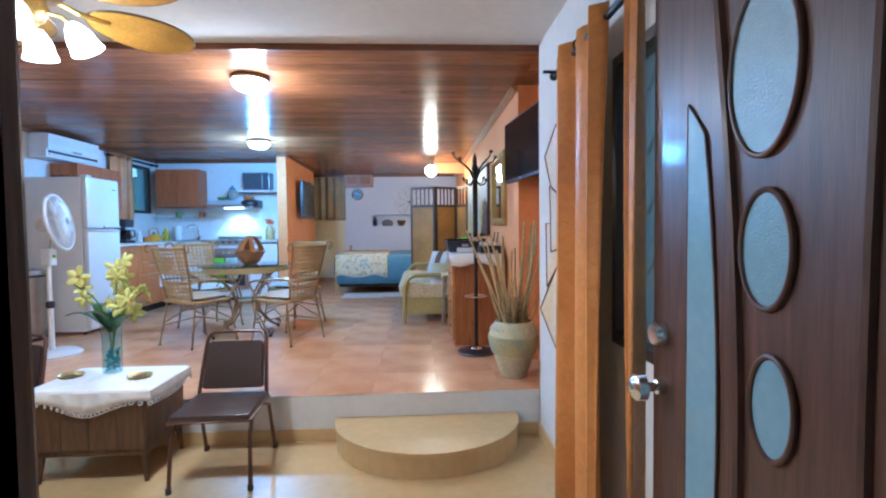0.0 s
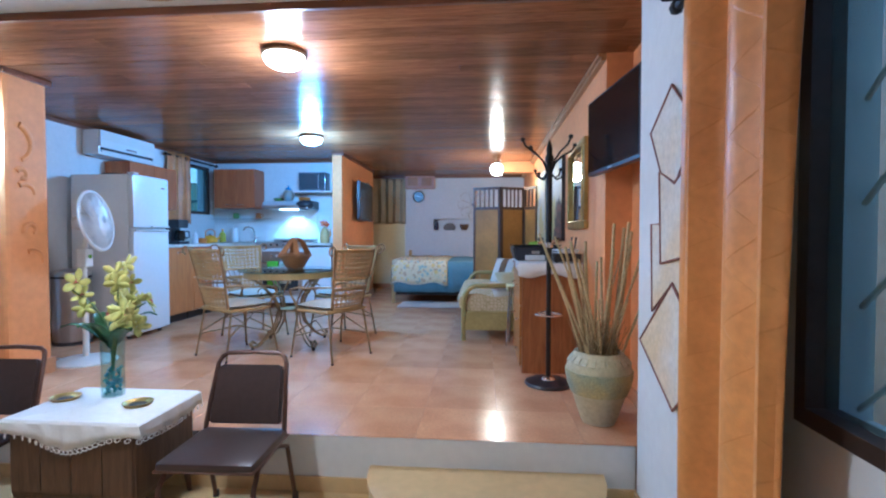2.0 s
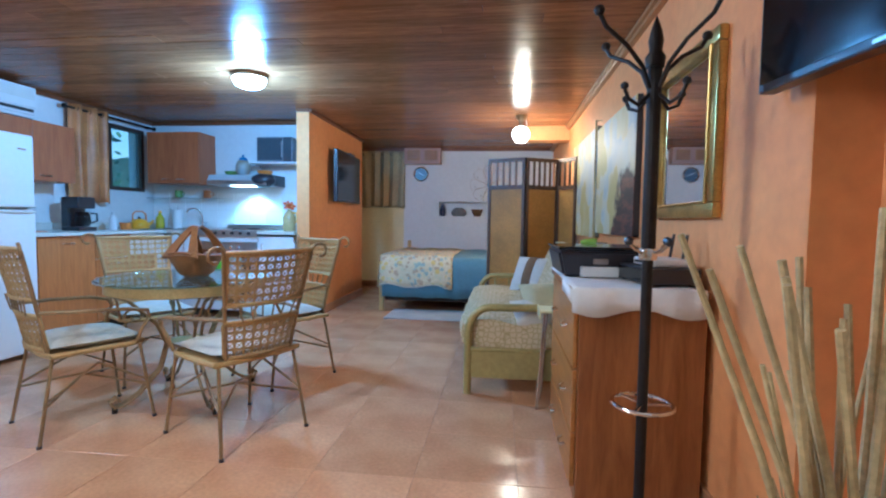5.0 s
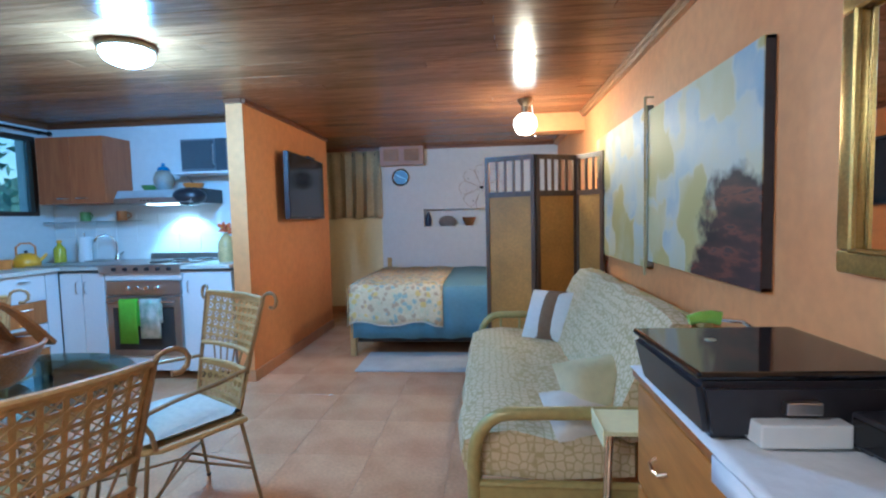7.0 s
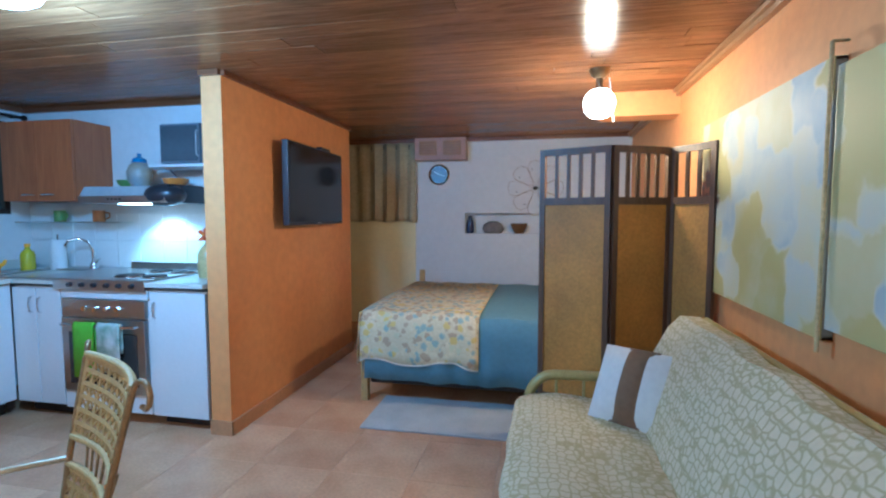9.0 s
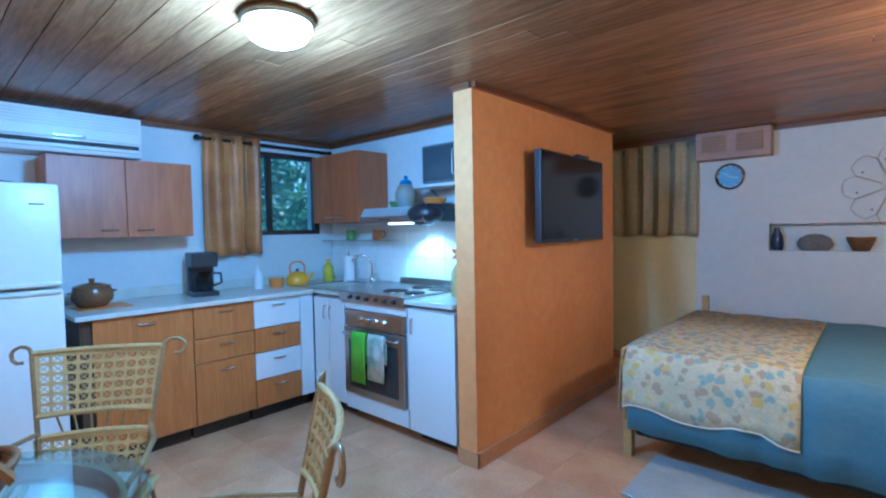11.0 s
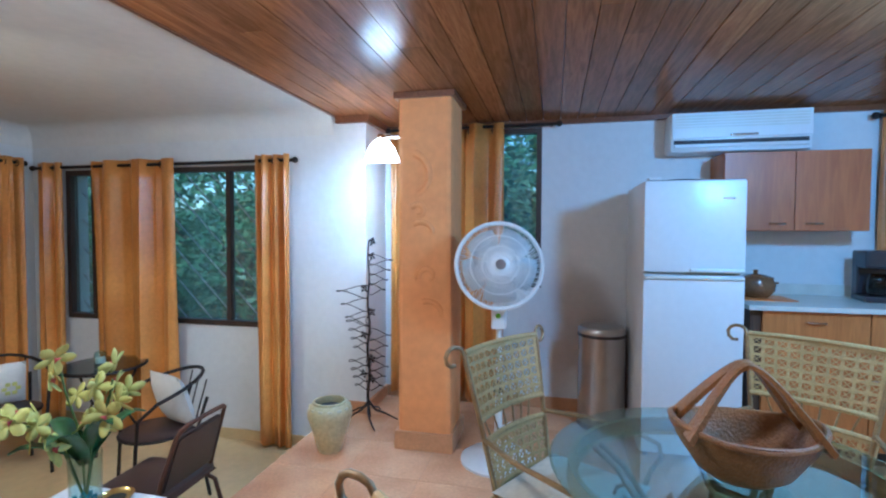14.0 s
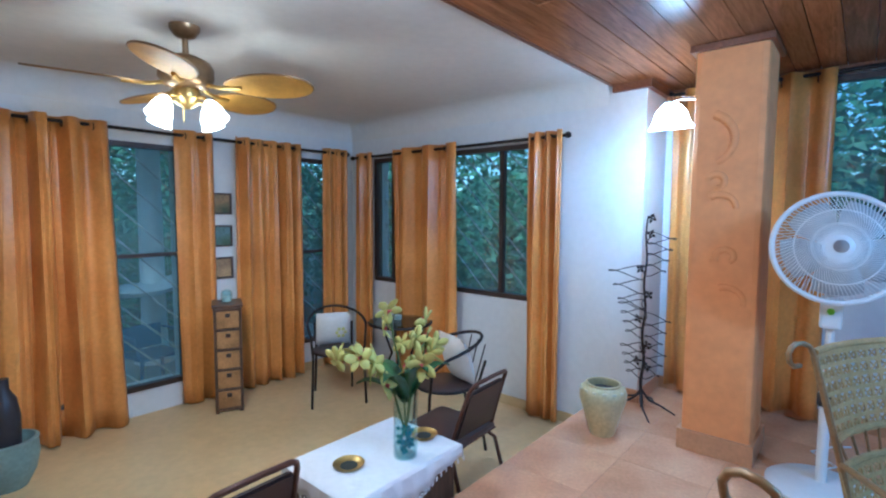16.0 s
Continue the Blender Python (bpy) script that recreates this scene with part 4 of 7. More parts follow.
for i, z in enumerate((1.65, 1.38, 1.11)):
    p_ = thing("framed_picture", at(-2.02, YB + .002, z), "small dark-framed landscape picture", "picture", "framed pictures")
    bm = bmesh.new()
    for a, b, c_, d in ((-.075, .075, .075, .09), (-.075, .075, -.09, -.075), (-.09, -.075, -.09, .09), (.075, .09, -.09, .09)):
        box(bm, a, b, 0, .016, c_, d)
    part("frame", bm, M_FRAME, p_)
    part("print", B(-.075, .075, .002, .008, -.075, .075), material("landscape_print_%s" % "abc"[i], [(0.35, 0.22, 0.10), (0.14, 0.22, 0.24), (0.24, 0.15, 0.08)][i], .6, vary=.3, scale=14, second=[(0.05, 0.08, 0.04), (0.06, 0.10, 0.05), (0.45, 0.30, 0.14)][i]), p_, "landscape print")

# stoneware jars
M_DASH = material("pale_glaze_dash", (0.62, 0.60, 0.42), .35, vary=.08)
def jar(where, prof, mat, label):
    j = thing("stoneware_jar", where, label, "pot")
    part("body", L(prof, 36), mat, j, smooth=True)
    return j


j1 = jar(at(-2.82, 3.51, DECK), [(0, 0), (.066, 0), (.074, .02), (.102, .12), (.130, .21), (.132, .245), (.118, .275), (.098, .288), (.098, .30), (.086, .30), (.084, .285), (.10, .25), (0, .10)], M_CERAMIC, "squat green-brown stoneware jar with dark mouth")
for k in range(14):
    a = k * math.tau / 14
    part("slot", B(-.012, .012, -.002, .004, -.006, .006, 0, Matrix.Translation((.121 * math.cos(a), .121 * math.sin(a), .266)) @ Matrix.Rotation(a - math.pi / 2, 4, "Z")), M_DASH, j1)
# Black disc inside the opening paints the jar's dark interior.
part("mouth", L([(0, .258), (.083, .258), (.083, .25), (0, .25)], 24), M_BLACK, j1, "black disc for the shade inside the mouth")
j2 = jar(at(-0.54, 1.03, FLOOR), [(0, 0), (.09, 0), (.13, .08), (.15, .18), (.145, .25), (.15, .27), (.13, .275), (.12, .25), (0, .10)], M_STONEWARE, "pale blue-green stoneware planter")
bt2 = thing("tall_bottle", at(-0.54, 1.03, FLOOR + .10), "tall dark glazed bottle standing in the planter", "bottle")
part("body", L([(0, 0), (.07, 0), (.075, .3), (.06, .40), (.03, .46), (.03, .52), (0, .52)], 24), M_BLACK, bt2, smooth=True)

# twisted wire tree stand
tr = thing("wire_tree_stand", at(-3.29, 3.57, DECK), "black iron tree stand with curly wire branches and leaves", "stand")
part("trunk", T([(.006 * math.sin(i * .9), .006 * math.cos(i * 1.1), .03 + 1.21 * i / 22) for i in range(23)] + [(.0, .03, 1.255), (0, .045, 1.245)], .011, 8, taper=.005), M_IRON, tr, smooth=True)
for k in range(5):
    a = radians(72 * k + 15)
    part("root", T([(0, 0, .14), (.05 * math.cos(a), .05 * math.sin(a), .085), (.12 * math.cos(a + .15), .12 * math.sin(a + .15), .06), (.20 * math.cos(a + .3), .20 * math.sin(a + .3), .010)], .009, 6, taper=.005), M_IRON, tr, smooth=True)
# each branch: a start height, the side it hangs on, its reach, drop and number of coils
for z, sd, reach, drop_, turns in ((1.13, 1, .18, .27, 4), (.92, -1, .25, .27, 3), (.70, -1, .17, .24, 4), (.62, 1, .17, .22, 3), (.42, -1, .15, .22, 4), (.40, 1, .15, .20, 3)):
    c0, n_ = Vector((0, sd * reach * .52, 0)), turns * 16
    pts = [Vector((0, 0, z - .05)), Vector((0, sd * .02, z))]
    for i in range(n_ + 1):
        t = i / n_
        a = t * turns * math.tau + (math.pi if sd > 0 else 0)
        r_ = reach * (.50 - .22 * t)
        pts.append(c0 * (1 - .35 * t) + Vector((r_ * .18 * math.sin(a), r_ * math.cos(a), z + .02 - drop_ * t + .012 * math.sin(2 * a))))
    part("wire_branch", T(pts, .0032, 5), M_IRON, tr, smooth=True)
for z, sd in ((1.14, 1), (.92, -1), (.76, 1), (.60, -1), (.44, 1), (.33, -1), (1.24, 1), (.30, 1)):
    lf = Vector((.012, sd * .03, z))
    bm = bmesh.new()
    for q in range(4):
        b_ = q * math.tau / 4 + z
        d_, e_ = Vector((.35 * math.cos(b_), math.cos(b_), math.sin(b_))), Vector((.3, -math.sin(b_), math.cos(b_)))
        bm.faces.new([bm.verts.new(lf + v_) for v_ in (Vector(), d_ * .018 + e_ * .011, d_ * .034, d_ * .018 - e_ * .011)])
    part("iron_leaf", bm, M_IRON, tr, solid=.002)

# sconce on the column
sc = thing("wall_sconce", at(-3.02, 3.91, 2.20), "chrome wall sconce with a bright white glass shade", "wall lamp")
part("backplate", B(-.05, .05, -.012, 0, -.03, .03, .004), M_CHROME, sc)
part("arm", T([(0, -.01, 0), (0, -.10, .01), (0, -.15, 0)], .008, 8), M_CHROME, sc)
part("arm", T([(.03, -.01, -.01), (.02, -.10, .0), (0, -.15, -.01)], .006, 8), M_CHROME, sc)
sh_ = part("shade", L([(.026, .005), (.05, -.012), (.078, -.045), (.095, -.095), (.118, -.135), (.114, -.135), (.088, -.095), (.070, -.045), (.03, -.015), (0, -.01)], 28), M_COOLGLASS, sc, "lit white glass shade", smooth=True)
sh_.matrix_basis = pose(0, -.15 * U, -.015 * U, 0, 8, 0)
part("cap", L([(0, .02), (.02, .02), (.028, .0), (.028, -.015), (0, -.015)], 16, y=-.15), M_CHROME, sc)

# ---- dining space and kitchen ----
M_RATTAN = material("rattan_cane", (0.50, 0.33, 0.125), 0.5, vary=0.14, scale=14, second=(0.40, 0.25, 0.085), bump=0.2, bump_scale=120)
M_METALTAN = material("tan_painted_iron", (0.34, 0.215, 0.095), 0.38, 0.3, vary=0.15, scale=14)
M_SEATPAD = material("cream_seat_pad", (0.62, 0.56, 0.46), 0.9, vary=0.08, bump=0.2, bump_scale=60)
M_TABLEGLASS = glass("table_glass", (0.72, 0.86, 0.86), gloss=0.12)
M_ENAMEL = material("white_enamel", (0.74, 0.74, 0.73), 0.28, vary=0.02, scale=4)
M_LAMIN = material("white_laminate", (0.74, 0.74, 0.74), 0.35, vary=0.02)
M_CHERRY = wood("cherry_laminate", (0.38, 0.13, 0.030), (0.54, 0.20, 0.05), 0.38, (10, 10, 1))
M_CHERRYDARK = wood("upper_cabinet_laminate", (0.32, 0.095, 0.034), (0.44, 0.145, 0.05), 0.4, (10, 10, 1))
M_COUNTER = material("pale_worktop", (0.66, 0.65, 0.58), 0.3, vary=0.05, scale=30)
M_OVEN = material("oven_glass", (0.05, 0.045, 0.042), 0.15, vary=0.05)
M_GREEN = material("lime_towel", (0.22, 0.55, 0.03), 0.9, vary=0.08, bump=0.3, bump_scale=120)
M_PRINT = material("leaf_print_towel", (0.72, 0.74, 0.70), 0.9, vary=0.06, scale=26, second=(0.18, 0.30, 0.20))
M_YELLOW = material("yellow_enamel", (0.85, 0.42, 0.02), 0.3, vary=0.05)
M_CLAY = material("brown_glazed_clay", (0.22, 0.10, 0.04), 0.25, vary=0.2, scale=10)
M_ORANGEP = material("orange_plastic", (0.72, 0.24, 0.04), 0.4, vary=0.05)
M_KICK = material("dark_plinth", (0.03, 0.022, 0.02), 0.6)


def lattice(bm, w, h, nu, nv, bend, m, bar=.008, foot=1.0):
    """A woven cane panel: crossing strips with open eyes, curved across its width, centred on the origin in x and z."""
    def P_(u, v, o=0.0):
        x = (u - .5) * w * (foot + (1 - foot) * v)
        return m @ Vector((x, -bend * (1 - (2 * u - 1) ** 2) + o, (v - .5) * h))
    def strip(a, b, sd):
        """a, b: lists of points on the two edges."""
        vs = [[bm.verts.new(q) for q in row] for row in (a, b)]
        for i in range(len(a) - 1):
            bm.faces.new((vs[0][i], vs[0][i + 1], vs[1][i + 1], vs[1][i]))
    for j in range(nv + 1):
        v = j / nv
        d = bar / h * (.9 if 0 < j < nv else 1.6)
        k = [i / 10 for i in range(11)]
        strip([P_(u, v - d, .0015) for u in k], [P_(u, v + d, .0015) for u in k], 0)
    for i in range(nu + 1):
        u = i / nu
        d = bar / w * (.9 if 0 < i < nu else 1.6)
        strip([P_(u - d, v) for v in (0, .5, 1)], [P_(u + d, v) for v in (0, .5, 1)], 0)
    for s in (1, -1):
        for i in range(-nv, nu):
            pts = []
            for j in range(nv + 1):
                ii = i + j if s > 0 else i + nv - j
                if 0 <= ii <= nu:
                    pts.append((ii / nu, j / nv))
            if len(pts) > 1:
                dd = bar * .36 / w
                strip([P_(u - dd, v, -.0015 * s) for u, v in pts], [P_(u + dd, v, -.0015 * s) for u, v in pts], 0)


def cane_chair(where):
    c = thing("cane_armchair", where, "tan metal armchair with woven cane back and cream seat pad", "chair", "chairs round the table")
    w = .215
    tilt = Matrix.Rotation(radians(13), 4, "X")
    for s in (-1, 1):
        # back post ends in an outward curl
        post = [(s * (w - .05), -.20, .40), (s * (w - .025), -.235, .60), (s * (w + .012), -.295, .88)]
        part("back_post", T(post, .009, 8), M_METALTAN, c)
        part("scroll", T([(s * (w + .012), -.295, .88), (s * (w + .02), -.302, .905), (s * (w + .036), -.308, .914), (s * (w + .058), -.312, .915), (s * (w + .078), -.312, .905), (s * (w + .088), -.312, .888), (s * (w + .084), -.31, .866), (s * (w + .068), -.308, .853), (s * (w + .048), -.306, .855)], .007, 10), M_METALTAN, c, smooth=True)
        part("arm", T([(s * (w - .025), -.235, .60), (s * (w + .035), -.08, .595), (s * (w + .055), .10, .585), (s * (w + .045), .185, .565), (s * (w + .03), .20, .53), (s * (w + .02), .17, .48), (s * w, .15, .41)], .009, 8), M_METALTAN, c)
        part("back_leg", T([(s * (w + .01), -.255, 0), (s * (w - .02), -.19, .39)], .008, 8), M_METALTAN, c)
        part("front_leg", T([(s * (w + .01), .22, 0), (s * (w - .02), .17, .39)], .008, 8), M_METALTAN, c)
        part("side_brace", T([(s * (w - .005), -.215, .20), (s * (w - .06), 0, .32), (s * (w - .005), .195, .20)], .006, 6), M_METALTAN, c)
        for k, y_ in ((0, -.255), (1, .22)):
            part("foot", L([(0, 0), (.011, 0), (.011, .012), (0, .014)], 8, x=s * (w + .01), y=y_), M_BLACK, c)
    part("cross_brace", T([(-w + .0, -.22, .18), (0, -.02, .24), (w, .19, .18)], .006, 6), M_METALTAN, c)
    part("cross_brace", T([(w, -.22, .18), (0, -.02, .235), (-w, .19, .18)], .006, 6), M_METALTAN, c)
    ring_ = [(-w, -.20, .40), (-.10, -.215, .40), (.10, -.215, .40), (w, -.20, .40), (w, .13, .40), (w * .8, .19, .40), (-w * .8, .19, .40), (-w, .13, .40)]
    part("seat_frame", T(ring_, .013, 8, True), M_RATTAN, c)
    part("seat", B(-w + .01, w - .01, -.20, .17, .392, .405, .004), M_RATTAN, c, "woven cane seat")
    bm = pillow(bmesh.new(), .40, .38, .075, Matrix.Translation((0, -.005, .435)) @ Matrix.Rotation(radians(90), 4, "X"))
    part("seat_pad", bm, M_SEATPAD, c, "cream seat pad", smooth=True)
    bm = bmesh.new()
    lattice(bm, .43, .225, 10, 6, .035, Matrix.Translation((0, -.272, .775)) @ tilt, .0065, .90)
    tagged(part("back_panel", bm, M_RATTAN, c, "open woven cane panel", solid=.004), kind="stuff")
    bm = bmesh.new()
    lattice(bm, .385, .16, 9, 4, .03, Matrix.Translation((0, -.215, .50)) @ tilt, .0065, .88)
    tagged(part("lower_panel", bm, M_RATTAN, c, "open woven cane panel", solid=.004), kind="stuff")
    for z, y_, b_, k_ in ((.89, -.298, .035, .445), (.66, -.246, .035, .395), (.585, -.232, .03, .385), (.42, -.198, .03, .34)):
        part("back_rail", T([((u - .5) * k_, y_ - b_ * (1 - (2 * u - 1) ** 2), z) for u in [i / 8 for i in range(9)]], .010, 8), M_RATTAN, c)
    for k in range(6):
        x_ = -.15 + .06 * k
        part("spindle", T([(x_ * .8, -.262, .585), (x_, -.276, .66)], .004, 6), M_METALTAN, c)
    return c


cc = cane_chair(at(-1.845, 4.88, DECK, -30))
for x, y, a in ((-1.045, 4.875, 62), (-1.19, 5.70, 149), (-2.05, 5.61, 235)):
    copy_thing(cc, at(x, y, DECK, a))

dt = thing("dining_table", at(-1.54, 5.25, DECK), "round glass dining table on a scrolled iron and cane base", "table")
part("tabletop", L([(0, .685), (.445, .685), (.452, .691), (.445, .697), (0, .697)], 64), M_TABLEGLASS, dt, "thick clear glass top", smooth=True)
part("cane_band", L([(.385, .682), (.40, .682), (.405, .63), (.39, .625), (.375, .63)], 48), M_RATTAN, dt, smooth=True)
part("lower_ring", T([(.115 * math.cos(k * math.tau / 24), .115 * math.sin(k * math.tau / 24), .33) for k in range(24)], .008, 8, True), M_METALTAN, dt)
part("shelf", L([(0, .325), (.11, .325), (.11, .332), (0, .332)], 24), M_RATTAN, dt)
for k in range(4):
    a = radians(45 + 90 * k + 8)
    R_ = Matrix.Rotation(a, 4, "Z")
    for off in (-.018, .018):
        pts = [(.38, off, .63), (.30, off, .59), (.16, off, .44), (.115, off, .33), (.15, off, .20), (.26, off, .08), (.33, off, .035), (.375, off, .035), (.39, off, .065), (.365, off, .085), (.35, off, .065)]
        part("leg", T([R_ @ Vector(p) for p in pts], .009, 8), M_METALTAN, dt)
    part("scroll", T([R_ @ Vector((.27 + .05 * math.cos(t) * (1 - t / 9), 0, .50 + .05 * math.sin(t) * (1 - t / 9))) for t in [i * .6 for i in range(12)]], .006, 6), M_METALTAN, dt)
    part("foot", T([R_ @ Vector((.37, 0, .028)), R_ @ Vector((.37, 0, .0))], .014, 8), M_IRON, dt)

bk = thing("basket", at(-1.50, 5.27, DECK + .698), "carved brown wooden basket with interlaced handles", "basket")
M_CARVED = material("carved_honey_wood", (0.36, 0.16, 0.05), 0.42, vary=0.16, scale=16, bump=0.5, bump_scale=130)
part("bowl", L([(0, 0), (.070, 0), (.105, .022), (.148, .085), (.172, .13), (.162, .132), (.138, .09), (.095, .035), (0, .02)], 40, sx=.80, sy=1.0), M_CARVED, bk, smooth=True)
part("rim", T([(.134 * math.cos(k * math.tau / 40), .168 * math.sin(k * math.tau / 40), .132 + .012 * math.cos(2 * k * math.tau / 40 + math.pi)) for k in range(40)], .008, 8, True), M_CARVED, bk, smooth=True)
# two flat bands rise from the sides of the bowl and lean together over its middle
for s in (-1, 1):
    bm = bmesh.new()
    rows = []
    for i in range(21):
        f = -1 + 2 * i / 20
        y_, z_ = .152 * f * (.50 + .50 * abs(f) ** 1.5), .115 + .17 * (1 - abs(f) ** 2.2)
        x_ = s * (.014 + .062 * abs(f) ** 1.5) + .012 * s * math.sin(f * math.pi)
        wd = .017 + .012 * abs(f) ** 2
        for_row = [(x_ - wd, y_, z_ + .004), (x_, y_ * 1.03, z_ + .009), (x_ + wd, y_, z_ + .004), (x_ + wd, y_ * .94, z_ - .007), (x_ - wd, y_ * .94, z_ - .007)]
        rows.append([bm.verts.new(v_) for v_ in for_row])
    for r0, r1_ in zip(rows, rows[1:]):
        for k in range(5):
            bm.faces.new((r0[k], r0[(k + 1) % 5], r1_[(k + 1) % 5], r1_[k]))
    bm.faces.new(rows[0]), bm.faces.new(rows[-1][::-1])
    part("handle", bm, M_CARVED, bk, smooth=True)


def flush_lamp(where, mat, label):
    f = thing("ceiling_lamp", where, label, "ceiling lamp", "ceiling lamps")
    part("base_ring", L([(0, 0), (.13, 0), (.135, -.02), (.125, -.03), (0, -.03)], 32), M_BRONZE, f, smooth=True)
    part("shade", L([(.12, -.028), (.122, -.045), (.105, -.075), (.07, -.095), (0, -.105)], 32), mat, f, "lit frosted glass bowl", smooth=True)
    part("finial", L([(0, -.102), (.008, -.104), (.008, -.118), (0, -.12)], 10), M_BRONZE, f)
    return f


flush_lamp(at(-0.97, 3.80, WOOD), glow("lit_dining_bowl", (1.0, 0.93, 0.80), 12), "flush ceiling lamp with a lit warm-white glass bowl")
flush_lamp(at(-1.69, 6.24, WOOD), glow("lit_kitchen_bowl", (0.55, 0.82, 1.0), 18), "flush ceiling lamp with a lit cool-white glass bowl")

# refrigerator
fr = thing("refrigerator", at(-3.42, 5.56, DECK), "white two-door refrigerator beside the worktop", "refrigerator")
part("cabinet", B(-.33, .255, -.26, .26, .03, 1.60, .012), M_ENAMEL, fr, smooth=True)
part("fridge_door", B(.262, .315, -.262, .262, .05, 1.072, .018), M_ENAMEL, fr, smooth=True)
part("freezer_door", B(.262, .315, -.262, .262, 1.084, 1.60, .018), M_ENAMEL, fr, smooth=True)
part("gasket", B(.256, .262, -.25, .25, .05, 1.59), M_COUNTER, fr)
part("handle", B(.312, .335, -.02, .25, 1.088, 1.108, .006), M_COUNTER, fr, "cream grip")
part("handle", B(.312, .332, -.25, .25, 1.048, 1.066, .006), M_COUNTER, fr, "cream grip")
part("badge", B(.3155, .318, .14, .20, 1.49, 1.50), M_CHROME, fr)
part("hinge_cap", B(.24, .31, -.24, -.17, 1.602, 1.618, .004), M_ENAMEL, fr)
for s in (-1, 1):
    part("foot", L([(0, 0), (.018, 0), (.018, .03), (0, .03)], 10, x=.22, y=s * .22), M_BLACK, fr)
    part("foot", L([(0, 0), (.018, 0), (.018, .03), (0, .03)], 10, x=-.28, y=s * .22), M_BLACK, fr)
ty = thing("serving_tray", at(-3.45, 5.55, DECK + 1.60), "dark shallow serving tray on the refrigerator", "tray")
part("dish", L([(0, .004), (.11, .004), (.14, .024), (.145, .024), (.115, 0), (0, 0)], 28), M_IRON, ty, smooth=True)

bn = thing("trash_bin", at(-3.60, 5.125, DECK), "tall round brushed steel trash bin", "trash bin")
part("body", L([(0, .03), (.150, .03), (.152, .05), (.152, .63), (0, .63)], 36), M_STEEL, bn, smooth=True)
part("base", L([(0, 0), (.154, 0), (.154, .032), (0, .032)], 36), M_BLACK, bn)
part("lid", L([(.155, .63), (.158, .655), (.145, .675), (.07, .690), (0, .693)], 36), M_STEEL, bn, smooth=True)
part("lid_band", L([(.153, .612), (.158, .612), (.158, .632), (.153, .632)], 36), M_BLACK, bn)
part("pedal", B(.14, .185, -.03, .03, .008, .02, .004), M_BLACK, bn)

# pedestal fan
pf = thing("pedestal_fan", at(-2.92, 4.505, DECK), "white pedestal fan with round wire guard", "fan")
M_FANBLADE = material("grey_fan_blade", (0.46, 0.48, 0.49), 0.35, vary=0.04)
M_FANW = material("white_fan_plastic", (0.78, 0.78, 0.76), 0.35, vary=0.03)
part("base", L([(0, 0), (.215, 0), (.215, .012), (.19, .028), (.05, .045), (0, .045)], 40), M_FANW, pf, smooth=True)
part("pole", L([(0, .04), (.022, .04), (.022, .42), (.017, .42), (.017, .80), (0, .80)], 16), M_FANW, pf)
part("collar", L([(0, .40), (.032, .40), (.032, .45), (.02, .46), (0, .46)], 16), M_BLACK, pf)
part("control_box", B(-.04, .045, -.04, .04, .76, .90, .012), M_FANW, pf)
part("dial", L([(0, 0), (.014, 0), (.014, .01), (0, .01)], 14), M_GREEN, pf, "green switch").matrix_basis = pose(.046 * U, 0, .84 * U, 0, 90, 0)
hd = Matrix.Translation((.10, .01, 1.125)) @ Matrix.Rotation(radians(14), 4, "Z") @ Matrix.Rotation(radians(80), 4, "Y")
bm = lathe(bmesh.new(), [(0, -.16), (.05, -.155), (.065, -.10), (.06, -.05), (0, -.05)], 20)
bmesh.ops.transform(bm, matrix=hd, verts=bm.verts)
part("motor", bm, M_FANW, pf, smooth=True)
bm = bmesh.new()
tube(bm, [(.0, 0, .86), (.02, 0, 1.0), (.05, 0, 1.09)], .022, 10)
part("neck", bm, M_FANW, pf, smooth=True)
for nm, rr, zz, r_ in (("guard_rim", .235, 0, .012), ("guard_ring", .16, .035, .003), ("guard_ring", .10, .045, .003)):
    part(nm, T([hd @ Vector((rr * math.cos(k * math.tau / 48), rr * math.sin(k * math.tau / 48), zz)) for k in range(48)], r_, 8 if nm == "guard_rim" else 5, True), M_FANW, pf)
bm, bm2 = bmesh.new(), bmesh.new()
for k in range(88):
    a = k * math.tau / 88
    tube(bm, [hd @ Vector((r_ * math.cos(a + tw), r_ * math.sin(a + tw), z_)) for r_, tw, z_ in ((.05, 0, .05), (.09, .34, .049), (.13, .58, .044), (.18, .76, .030), (.232, .84, .004))], .0024, 4)
    if k % 2 == 0:
        tube(bm2, [hd @ Vector((r_ * math.cos(a), r_ * math.sin(a), z_)) for r_, z_ in ((.06, -.055), (.17, -.045), (.232, -.004))], .002, 4)
tagged(part("front_grille", bm, M_FANW, pf), kind="stuff")
tagged(part("back_grille", bm2, M_FANW, pf), kind="stuff")
bm = lathe(bmesh.new(), [(0, .056), (.035, .056), (.05, .05), (.05, .044), (0, .044)], 24)
bmesh.ops.transform(bm, matrix=hd, verts=bm.verts)
part("hub_badge", bm, M_FANW, pf, smooth=True)
bm = lathe(bmesh.new(), [(0, .059), (.028, .058), (.028, .055), (0, .055)], 20)
bmesh.ops.transform(bm, matrix=hd, verts=bm.verts)
part("hub_disc", bm, M_STEEL, pf, "grey centre disc")
